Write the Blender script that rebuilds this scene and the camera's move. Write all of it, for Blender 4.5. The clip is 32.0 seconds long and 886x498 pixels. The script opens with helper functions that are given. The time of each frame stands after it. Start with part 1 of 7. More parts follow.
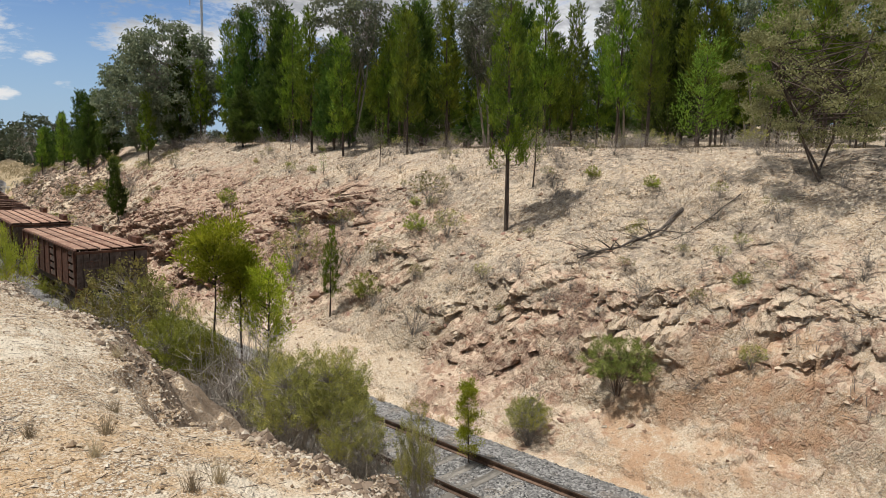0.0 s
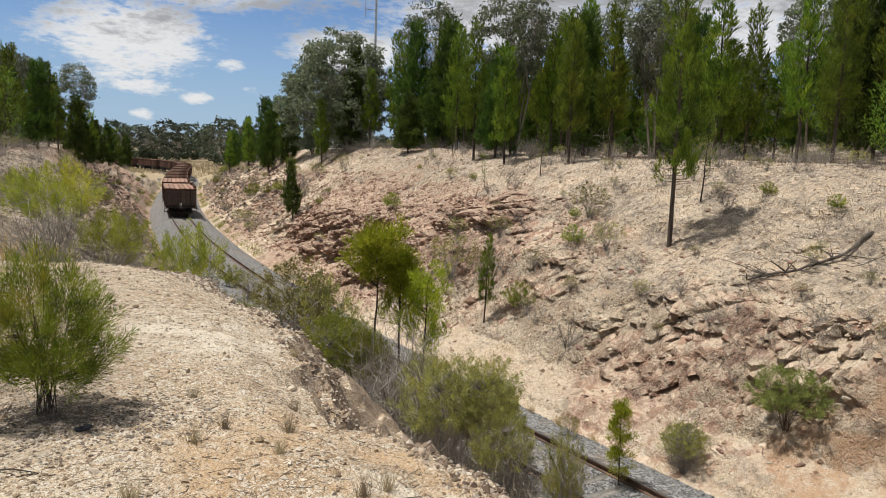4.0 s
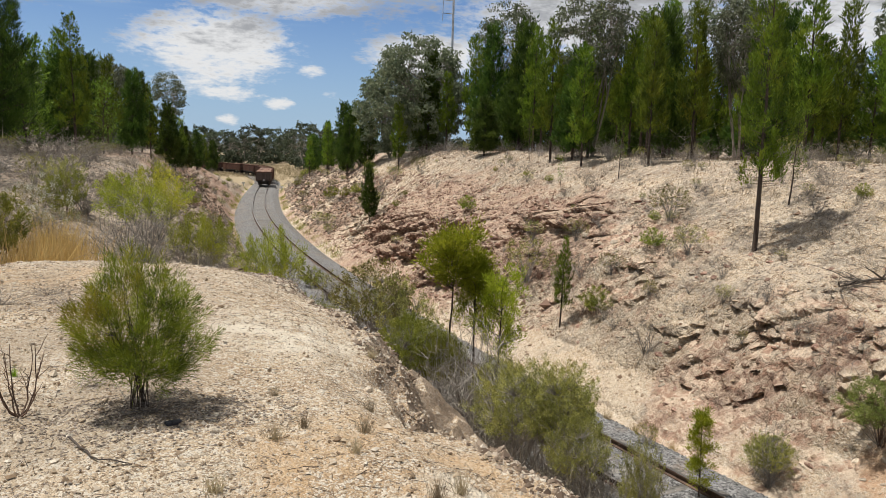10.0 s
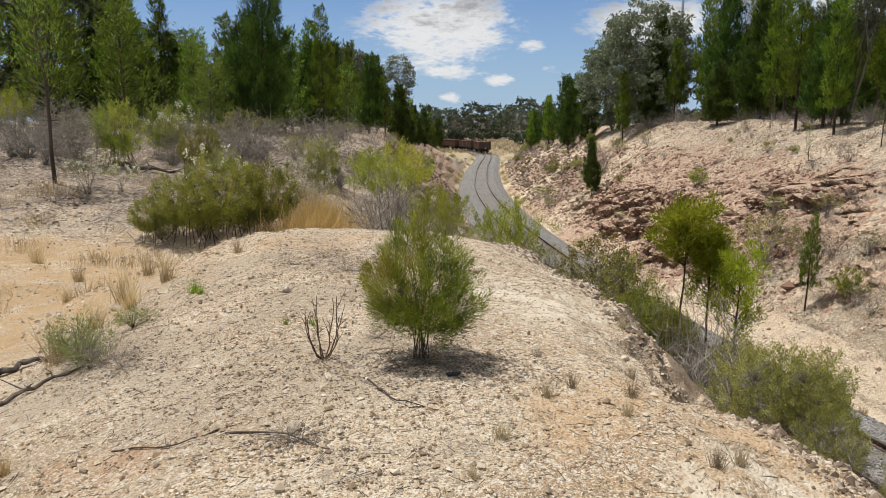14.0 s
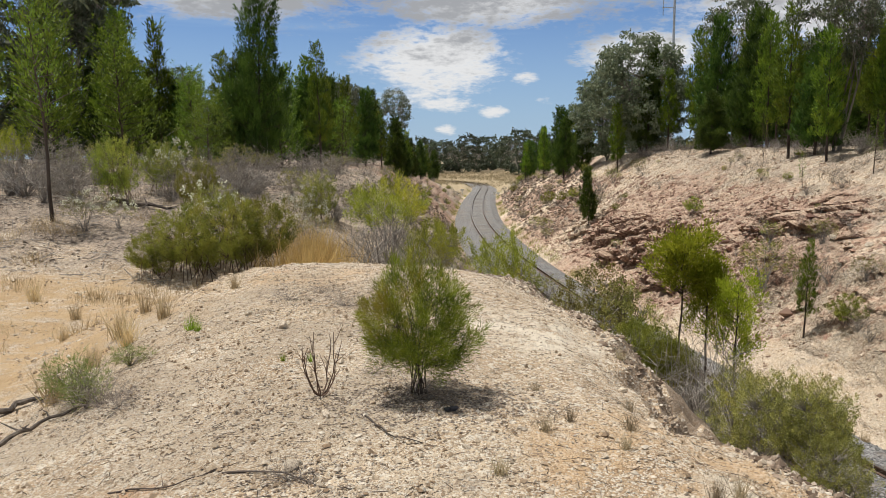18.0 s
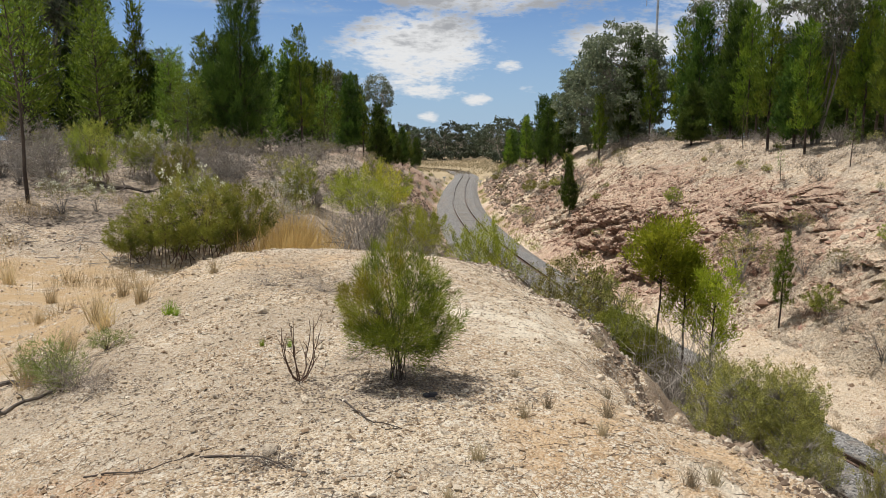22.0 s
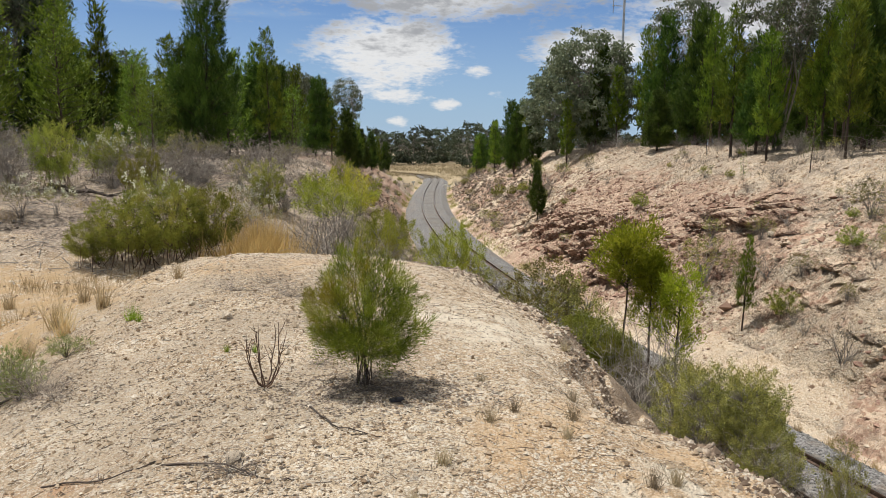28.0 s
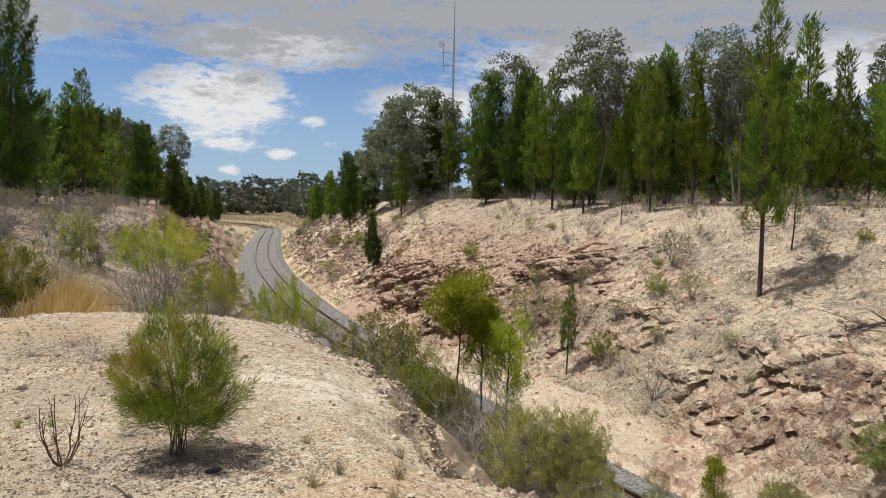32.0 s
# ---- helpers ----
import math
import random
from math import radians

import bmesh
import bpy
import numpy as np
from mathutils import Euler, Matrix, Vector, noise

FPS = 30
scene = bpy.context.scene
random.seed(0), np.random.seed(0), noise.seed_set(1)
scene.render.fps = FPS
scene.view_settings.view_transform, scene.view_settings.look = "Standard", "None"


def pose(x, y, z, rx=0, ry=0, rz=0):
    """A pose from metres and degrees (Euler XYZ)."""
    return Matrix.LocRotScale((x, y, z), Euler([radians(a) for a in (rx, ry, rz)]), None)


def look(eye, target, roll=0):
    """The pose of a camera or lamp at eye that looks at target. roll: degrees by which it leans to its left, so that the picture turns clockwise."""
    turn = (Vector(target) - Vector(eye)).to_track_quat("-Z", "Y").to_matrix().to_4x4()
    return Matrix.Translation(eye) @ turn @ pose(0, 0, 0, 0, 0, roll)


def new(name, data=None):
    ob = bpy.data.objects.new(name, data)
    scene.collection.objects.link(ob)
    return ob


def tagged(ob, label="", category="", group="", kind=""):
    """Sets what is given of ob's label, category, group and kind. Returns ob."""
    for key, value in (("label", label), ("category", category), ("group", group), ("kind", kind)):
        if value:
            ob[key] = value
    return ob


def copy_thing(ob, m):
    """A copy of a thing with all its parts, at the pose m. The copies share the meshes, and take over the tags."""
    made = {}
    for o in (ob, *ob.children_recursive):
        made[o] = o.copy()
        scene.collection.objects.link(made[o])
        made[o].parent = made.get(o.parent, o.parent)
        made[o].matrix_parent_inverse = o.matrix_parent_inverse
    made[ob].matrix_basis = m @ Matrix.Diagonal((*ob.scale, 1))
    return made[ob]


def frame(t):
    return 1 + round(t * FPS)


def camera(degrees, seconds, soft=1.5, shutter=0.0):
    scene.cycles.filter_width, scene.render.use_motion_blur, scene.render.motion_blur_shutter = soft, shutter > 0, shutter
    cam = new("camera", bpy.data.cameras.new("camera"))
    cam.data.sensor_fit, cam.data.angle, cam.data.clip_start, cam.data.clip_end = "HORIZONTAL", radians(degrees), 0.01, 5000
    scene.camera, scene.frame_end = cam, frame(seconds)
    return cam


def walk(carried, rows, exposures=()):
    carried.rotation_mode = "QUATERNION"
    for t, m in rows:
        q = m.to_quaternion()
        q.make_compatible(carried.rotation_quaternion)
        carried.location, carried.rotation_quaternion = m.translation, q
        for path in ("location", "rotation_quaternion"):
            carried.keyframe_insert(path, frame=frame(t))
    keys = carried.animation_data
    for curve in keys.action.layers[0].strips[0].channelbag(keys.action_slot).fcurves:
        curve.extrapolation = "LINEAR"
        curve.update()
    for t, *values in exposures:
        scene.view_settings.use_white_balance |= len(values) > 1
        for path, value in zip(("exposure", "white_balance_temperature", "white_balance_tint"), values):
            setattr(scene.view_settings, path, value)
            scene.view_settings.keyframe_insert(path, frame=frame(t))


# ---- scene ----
# The railway cutting: x to the right, y ahead, z up; rail tops at z = 0, the eye on a berm 6.8 m above them.
SECONDS = 32.0
cam = camera(62.7, SECONDS, soft=0.9)
PATH = [
    (0.0, pose(0.418, 0.140, 6.678, 82.39, -1.04, -34.81)),
    (0.5, pose(0.347, 0.175, 6.707, 85.02, -2.25, -26.87)),
    (1.0, pose(0.331, 0.163, 6.722, 85.36, -3.17, -23.35)),
    (1.5, pose(0.323, 0.162, 6.701, 84.51, -3.57, -22.26)),
    (2.0, pose(0.321, 0.162, 6.690, 83.72, -3.56, -22.24)),
    (2.5, pose(0.328, 0.144, 6.714, 83.17, -3.27, -22.64)),
    (3.0, pose(0.332, 0.123, 6.756, 82.80, -2.90, -23.05)),
    (3.5, pose(0.320, 0.128, 6.791, 82.60, -2.58, -23.07)),
    (4.0, pose(0.315, 0.120, 6.794, 82.52, -2.25, -22.40)),
    (4.5, pose(0.311, 0.103, 6.807, 82.63, -1.98, -21.40)),
    (6.5, pose(0.340, 0.158, 6.774, 82.34, -1.85, -21.05)),
    (7.0, pose(0.341, 0.165, 6.771, 81.82, -1.37, -21.01)),
    (7.5, pose(0.348, 0.168, 6.769, 81.46, -0.85, -20.83)),
    (8.0, pose(0.355, 0.167, 6.768, 81.27, -0.55, -20.68)),
    (8.5, pose(0.358, 0.162, 6.770, 81.22, -0.72, -20.61)),
    (9.0, pose(0.352, 0.153, 6.769, 81.37, -1.22, -20.24)),
    (9.5, pose(0.343, 0.147, 6.769, 81.77, -1.69, -19.07)),
    (10.0, pose(0.311, 0.100, 6.811, 82.50, -1.83, -16.46)),
    (10.5, pose(0.216, 0.074, 6.843, 83.21, -1.53, -13.08)),
    (11.0, pose(0.118, 0.059, 6.858, 83.51, -1.13, -8.70)),
    (11.5, pose(0.069, 0.032, 6.844, 83.11, -0.65, -5.17)),
    (12.0, pose(0.042, 0.048, 6.823, 81.89, -0.20, -2.21)),
    (12.5, pose(0.018, 0.033, 6.809, 80.79, -0.04, -0.76)),
    (13.0, pose(-0.001, 0.017, 6.787, 80.09, -0.04, 0.11)),
    (13.5, pose(-0.012, 0.018, 6.771, 79.95, -0.22, 0.43)),
    (14.0, pose(-0.012, 0.020, 6.774, 80.23, -0.27, 0.42)),
    (14.5, pose(-0.008, 0.018, 6.778, 80.69, -0.17, 0.21)),
    (16.5, pose(0.005, 0.020, 6.787, 82.07, 0.68, -0.09)),
    (17.0, pose(0.006, 0.017, 6.795, 82.27, 0.58, 0.04)),
    (17.5, pose(0.008, 0.010, 6.795, 82.47, 0.54, 0.10)),
    (18.0, pose(-0.001, -0.005, 6.801, 82.68, 0.50, 0.11)),
    (18.5, pose(-0.004, -0.002, 6.802, 82.75, 0.47, 0.06)),
    (19.0, pose(-0.000, -0.000, 6.800, 82.69, 0.46, -0.06)),
    (19.5, pose(-0.000, -0.005, 6.802, 82.49, 0.39, -0.24)),
    (20.0, pose(-0.005, -0.001, 6.794, 82.18, 0.23, -0.53)),
    (20.5, pose(-0.003, -0.006, 6.792, 81.88, 0.02, -0.77)),
    (21.0, pose(-0.003, -0.005, 6.785, 81.71, -0.24, -0.98)),
    (21.5, pose(0.001, -0.007, 6.792, 81.68, -0.33, -1.14)),
    (22.0, pose(0.002, -0.007, 6.795, 81.70, -0.36, -1.26)),
    (22.5, pose(-0.002, 0.001, 6.787, 81.68, -0.51, -1.39)),
    (23.0, pose(-0.002, -0.010, 6.792, 81.63, -0.62, -1.59)),
    (23.5, pose(-0.000, -0.004, 6.791, 81.61, -0.70, -1.81)),
    (24.0, pose(0.009, -0.005, 6.791, 81.70, -0.68, -2.05)),
    (24.5, pose(0.012, -0.007, 6.792, 81.86, -0.68, -2.28)),
    (25.0, pose(0.016, -0.007, 6.797, 82.06, -0.68, -2.50)),
    (25.5, pose(0.010, -0.011, 6.792, 82.21, -0.63, -2.70)),
    (27.5, pose(0.015, -0.007, 6.793, 82.13, -0.57, -3.50)),
    (28.0, pose(0.018, -0.010, 6.795, 82.08, -0.66, -3.67)),
    (28.5, pose(0.017, -0.005, 6.791, 82.06, -0.78, -3.83)),
    (29.0, pose(0.021, -0.005, 6.794, 81.98, -0.95, -4.11)),
    (29.5, pose(0.023, -0.005, 6.794, 81.97, -1.12, -4.64)),
    (30.0, pose(0.032, -0.002, 6.790, 82.07, -1.21, -5.73)),
    (30.5, pose(0.039, -0.004, 6.791, 82.52, -1.35, -7.61)),
    (31.0, pose(0.062, 0.001, 6.794, 83.36, -1.29, -10.04)),
    (31.5, pose(0.080, -0.001, 6.822, 84.64, -1.23, -12.91)),
    (32.0, pose(0.098, -0.009, 6.839, 86.24, -1.30, -16.45)),
]
walk(cam, PATH, exposures=[(0.0, 0.1), (32.0, 0.1)])

# ---- world and sun ----
SUN_DIR = Vector((-0.27, 0.13, 0.95)).normalized()
world = bpy.data.worlds.new("sky")
scene.world = world
world.use_nodes = True


def build_sky():
    nt = world.node_tree
    nt.nodes.clear()
    N, L = nt.nodes.new, nt.links.new
    out, bg = N("ShaderNodeOutputWorld"), N("ShaderNodeBackground")
    sky = N("ShaderNodeTexSky")
    sky.sky_type, sky.sun_disc = "NISHITA", False
    sky.sun_elevation = math.asin(SUN_DIR.z)
    sky.sun_rotation = math.atan2(SUN_DIR.x, SUN_DIR.y)
    sky.air_density, sky.dust_density, sky.ozone_density = 1.0, 0.25, 1.2
    sep = N("ShaderNodeSeparateXYZ")
    co = N("ShaderNodeTexCoord")
    L(co.outputs["Generated"], sep.inputs[0])

    def m(op, a, b=None, c=None, clamp=False):
        n = N("ShaderNodeMath")
        n.operation, n.use_clamp = op, clamp
        for i, v in enumerate((a, b, c)):
            if v is None:
                continue
            if isinstance(v, (int, float)):
                n.inputs[i].default_value = v
            else:
                L(v, n.inputs[i])
        return n.outputs[0]
    # azimuth to the right of +y and elevation, both in degrees
    az = m("MULTIPLY", m("ARCTAN2", sep.outputs[0], sep.outputs[1]), 57.2958)
    el = m("MULTIPLY", m("ARCSINE", sep.outputs[2]), 57.2958)
    comb = N("ShaderNodeCombineXYZ")
    L(m("MULTIPLY", az, 0.055), comb.inputs[0])
    L(m("MULTIPLY", el, 0.15), comb.inputs[1])
    noise_a = N("ShaderNodeTexNoise")
    noise_a.inputs["Scale"].default_value, noise_a.inputs["Detail"].default_value = 2.2, 9.0
    noise_a.inputs["Roughness"].default_value = 0.58
    L(comb.outputs[0], noise_a.inputs["Vector"])
    noise_b = N("ShaderNodeTexNoise")
    noise_b.inputs["Scale"].default_value, noise_b.inputs["Detail"].default_value = 6.0, 10.0
    noise_b.inputs["Roughness"].default_value = 0.6
    L(comb.outputs[0], noise_b.inputs["Vector"])
    # cumulus banks: centre azimuth, elevation, half widths, weight
    cover = None
    for a, e, wa, we, k in CLOUDS:
        d = m("ADD", m("POWER", m("DIVIDE", m("SUBTRACT", az, a), wa), 2.0), m("POWER", m("DIVIDE", m("SUBTRACT", el, e), we), 2.0))
        blob = m("MULTIPLY", m("SUBTRACT", 1.0, d), k, clamp=False)
        blob = m("MAXIMUM", blob, -1.0)
        cover = blob if cover is None else m("MAXIMUM", cover, blob)
    noise_c = N("ShaderNodeTexNoise")
    noise_c.inputs["Scale"].default_value, noise_c.inputs["Detail"].default_value, noise_c.inputs["Roughness"].default_value = 22.0, 8.0, 0.65
    L(comb.outputs[0], noise_c.inputs["Vector"])
    upper = m("MULTIPLY", m("SUBTRACT", el, 10.6), 0.24)
    cover = m("MAXIMUM", cover, m("MINIMUM", upper, 0.85))
    dens = m("ADD", cover, m("MULTIPLY", m("SUBTRACT", noise_a.outputs["Fac"], 0.5), 1.9))
    dens = m("ADD", dens, m("MULTIPLY", m("SUBTRACT", noise_b.outputs["Fac"], 0.5), 2.4))
    dens = m("ADD", dens, m("MULTIPLY", m("SUBTRACT", noise_c.outputs["Fac"], 0.5), 1.5))
    edge = N("ShaderNodeMapRange")
    edge.interpolation_type = "SMOOTHSTEP"
    L(dens, edge.inputs[0])
    edge.inputs[1].default_value, edge.inputs[2].default_value = -0.2, 0.75
    # the high deck is grey beneath, the lower heads stay bright and shade in their folds
    thick = N("ShaderNodeMapRange")
    thick.interpolation_type = "SMOOTHSTEP"
    deck = m("ADD", m("MULTIPLY", m("SUBTRACT", el, 9.6), 0.2), m("MULTIPLY", m("SUBTRACT", dens, 0.9), 0.22))
    deck = m("ADD", deck, m("MULTIPLY", m("SUBTRACT", noise_a.outputs["Fac"], 0.5), 3.2))
    deck = m("ADD", deck, m("MULTIPLY", m("SUBTRACT", noise_b.outputs["Fac"], 0.5), 2.6))
    deck = m("ADD", deck, m("MULTIPLY", m("SUBTRACT", noise_c.outputs["Fac"], 0.5), 1.2))
    L(deck, thick.inputs[0])
    thick.inputs[1].default_value, thick.inputs[2].default_value = -0.75, 0.55
    ramp = N("ShaderNodeMix")
    ramp.data_type = "RGBA"
    ramp.inputs[6].default_value, ramp.inputs[7].default_value = (12.6, 12.7, 12.8, 1), (6.0, 6.2, 6.6, 1)
    L(thick.outputs[0], ramp.inputs[0])
    # thin veil of cirrus towards the horizon
    stretch = N("ShaderNodeCombineXYZ")
    L(m("MULTIPLY", az, 0.02), stretch.inputs[0])
    L(m("MULTIPLY", el, 0.35), stretch.inputs[1])
    veil = N("ShaderNodeTexNoise")
    veil.inputs["Scale"].default_value, veil.inputs["Detail"].default_value = 2.0, 5.0
    L(stretch.outputs[0], veil.inputs["Vector"])
    low = m("MULTIPLY", m("SUBTRACT", veil.outputs["Fac"], 0.42), 2.4, clamp=True)
    mixv = N("ShaderNodeMix")
    mixv.data_type = "RGBA"
    haze = m("MULTIPLY", m("SUBTRACT", 1.0, m("DIVIDE", el, 12.0), clamp=True), 0.8, clamp=True)
    tint = N("ShaderNodeMix")
    tint.data_type, tint.blend_type = "RGBA", "MULTIPLY"
    tint.inputs[0].default_value = 1.0
    L(sky.outputs[0], tint.inputs[6])
    tint.inputs[7].default_value = (0.80, 1.06, 1.50, 1)
    L(m("MAXIMUM", m("MULTIPLY", low, 0.5), haze), mixv.inputs[0])
    L(tint.outputs[2], mixv.inputs[6])
    mixv.inputs[7].default_value = (6.2, 8.6, 11.6, 1)
    mix = N("ShaderNodeMix")
    mix.data_type = "RGBA"
    L(edge.outputs[0], mix.inputs[0])
    L(mixv.outputs[2], mix.inputs[6])
    L(ramp.outputs[2], mix.inputs[7])
    L(mix.outputs[2], bg.inputs[0])
    bg.inputs[1].default_value = SKY_STRENGTH
    L(bg.outputs[0], out.inputs[0])


SKY_STRENGTH = 0.058
CLOUDS = [
    (-0.6, 7.4, 6.2, 2.9, 1.0), (-2.0, 4.9, 3.4, 0.7, 0.6), (-0.3, 3.9, 2.9, 0.6, 0.55), (3.7, 3.3, 1.1, 0.4, 0.5), (6.1, 5.8, 1.1, 0.45, 0.5),
    (7.6, 4.1, 1.0, 0.4, 0.5), (0.1, 2.0, 0.9, 0.42, 0.5), (3.6, 11.6, 9.0, 2.2, 1.1), (-16.0, 12.0, 9.5, 2.2, 1.0),
    (15.4, 7.4, 5.2, 1.7, 0.9), (27.0, 10.5, 11.0, 3.6, 1.0), (44.0, 10.0, 12.0, 3.6, 1.0),
]
build_sky()
sun = new("sun", bpy.data.lights.new("sun", "SUN"))
sun.data.energy, sun.data.angle, sun.data.color = 4.6, radians(0.6), (1.0, 0.95, 0.87)
sun.matrix_world = look((0, 0, 60), Vector((0, 0, 60)) - SUN_DIR)

# ---- the lie of the land ----
rng = np.random.default_rng(7)


def hash01(i, j, k=0):
    n = np.sin(i * 127.1 + j * 311.7 + k * 74.7) * 43758.5453
    return n - np.floor(n)


def vnoise(x, y, seed=0):
    xi, yi = np.floor(x), np.floor(y)
    u, v = x - xi, y - yi
    u, v = u * u * (3 - 2 * u), v * v * (3 - 2 * v)
    a, b = hash01(xi, yi, seed), hash01(xi + 1, yi, seed)
    c, d = hash01(xi, yi + 1, seed), hash01(xi + 1, yi + 1, seed)
    return (a * (1 - u) + b * u) * (1 - v) + (c * (1 - u) + d * u) * v - 0.5


def fbm(x, y, seed=0, octaves=4):
    total, amp = 0.0, 1.0
    for o in range(octaves):
        total = total + amp * vnoise(x * 2 ** o, y * 2 ** o, seed + o)
        amp *= 0.5
    return total


def blocks(x, y, size, seed):
    """Angular facets: each cell has a level and a tilt of its own."""
    x, y = x / size, y / size
    xi, yi = np.floor(x), np.floor(y)
    best, out = np.full(np.shape(x), 9e9), np.zeros(np.shape(x))
    for di in (-1, 0, 1):
        for dj in (-1, 0, 1):
            ci, cj = xi + di, yi + dj
            px, py = ci + hash01(ci, cj, seed), cj + hash01(ci, cj, seed + 5)
            d = (x - px) ** 2 + (y - py) ** 2
            level = hash01(ci, cj, seed + 9) - 0.5 + (x - px) * (hash01(ci, cj, seed + 11) - 0.5) * 1.2 + (y - py) * (hash01(ci, cj, seed + 13) - 0.5) * 1.2
            out = np.where(d < best, level, out)
            best = np.minimum(best, d)
    return out


def sstep(a, b, x):
    t = np.clip((x - a) / (b - a), 0, 1)
    return t * t * (3 - 2 * t)


# centre line of the track, from behind the eye to the far bend
LINE_X = [30.0, 20.2, 15.4, 12.4, 11.0, 9.72, 8.93, 8.55, 7.55, 6.6, 5.4, 4.75, 4.25, 3.83, 3.66, 3.86, 5.15, 6.6, 8.1, 9.0, 8.2, 4.6, -1.5, -10.0, -22.0, -40.0, -62.0, -90.0, -125.0, -190.0, -290.0, -420.0]
LINE_Y = [-50.0, -25.0, -11.0, -1.0, 4.5, 10.0, 13.5, 15.3, 20.5, 27.0, 38.0, 45.0, 51.5, 63.5, 72.0, 86.5, 112.0, 132.0, 150.0, 165.0, 180.0, 193.0, 204.0, 213.0, 221.0, 229.0, 235.0, 239.0, 242.0, 244.0, 244.0, 244.0]


def smooth_line():
    px, py = np.array(LINE_X), np.array(LINE_Y)
    d = np.concatenate([[0], np.cumsum(np.hypot(np.diff(px), np.diff(py)))])
    s = np.arange(0, d[-1], 0.5)
    x, y = np.interp(s, d, px), np.interp(s, d, py)
    k = np.hanning(33)
    k /= k.sum()
    pad = 16
    for _ in range(2):
        x = np.convolve(np.concatenate([x[0] + (np.arange(-pad, 0)) * (x[1] - x[0]), x, x[-1] + np.arange(1, pad + 1) * (x[-1] - x[-2])]), k, "valid")
        y = np.convolve(np.concatenate([y[0] + (np.arange(-pad, 0)) * (y[1] - y[0]), y, y[-1] + np.arange(1, pad + 1) * (y[-1] - y[-2])]), k, "valid")
    d = np.concatenate([[0], np.cumsum(np.hypot(np.diff(x), np.diff(y)))])
    s = np.arange(0, d[-1], 0.5)
    return np.interp(s, d, x), np.interp(s, d, y)


TX, TY = smooth_line()
TS = np.arange(len(TX)) * 0.5
TANX, TANY = np.gradient(TX), np.gradient(TY)
_n = np.hypot(TANX, TANY)
TANX, TANY = TANX / _n, TANY / _n


def lateral(x, y):
    """Signed distance from the track (right positive) and distance along it."""
    x, y = np.asarray(x, float), np.asarray(y, float)
    if x.size < 200:
        dx, dy = x[..., None] - TX[::4], y[..., None] - TY[::4]
        d = dx * dx + dy * dy
        i = np.argmin(d, -1)
        j = i * 4
        best = np.take_along_axis(d, i[..., None], -1)[..., 0]
        dx, dy = x - TX[j], y - TY[j]
        s, u = dx * TANY[j] - dy * TANX[j], TS[j] + dx * TANX[j] + dy * TANY[j]
        s = np.where(np.abs(s) < 0.001, 0.001, s)
        return np.where(best > s * s + 4.0, np.sign(s) * np.sqrt(best), s), u
    best, s, u = np.full(x.shape, 9e18), np.zeros(x.shape), np.zeros(x.shape)
    for i in range(0, len(TX), 4):
        dx, dy = x - TX[i], y - TY[i]
        d = dx * dx + dy * dy
        hit = d < best
        best = np.where(hit, d, best)
        s = np.where(hit, dx * TANY[i] - dy * TANX[i], s)
        u = np.where(hit, TS[i] + dx * TANX[i] + dy * TANY[i], u)
    s = np.where(np.abs(s) < 0.001, 0.001, s)
    return np.where(best > s * s + 4.0, np.sign(s) * np.sqrt(best), s), u


# brow of the berm, in plan
BERM_X = [2.7, 2.3, 2.05, 1.9, 1.78, 1.66, 1.54, 1.28, 0.94, 0.2, -1.0, -2.0, -2.75, -3.0, -2.8, -2.35, -2.2, -2.0, -1.8, -2.2, 4.5]
BERM_Y = [1.0, 2.7, 3.2, 4.0, 4.9, 6.2, 7.9, 8.8, 9.4, 10.2, 10.7, 10.9, 10.5, 9.7, 8.2, 6.6, 5.2, 4.2, 2.6, -9.0, -9.0]


def outside(x, y):
    """Distance to the brow of the berm, negative on top of it."""
    best, inside = np.full(np.shape(x), 9e9), np.zeros(np.shape(x), bool)
    n = len(BERM_X)
    for i in range(n):
        ax, ay, bx, by = BERM_X[i], BERM_Y[i], BERM_X[(i + 1) % n], BERM_Y[(i + 1) % n]
        ex, ey = bx - ax, by - ay
        t = np.clip(((x - ax) * ex + (y - ay) * ey) / (ex * ex + ey * ey), 0, 1)
        best = np.minimum(best, np.hypot(x - ax - t * ex, y - ay - t * ey))
        cross = (ay > y) != (by > y)
        inside ^= cross & (x < (bx - ax) * (y - ay) / (by - ay + 1e-12) + ax)
    return np.where(inside, -best, best)


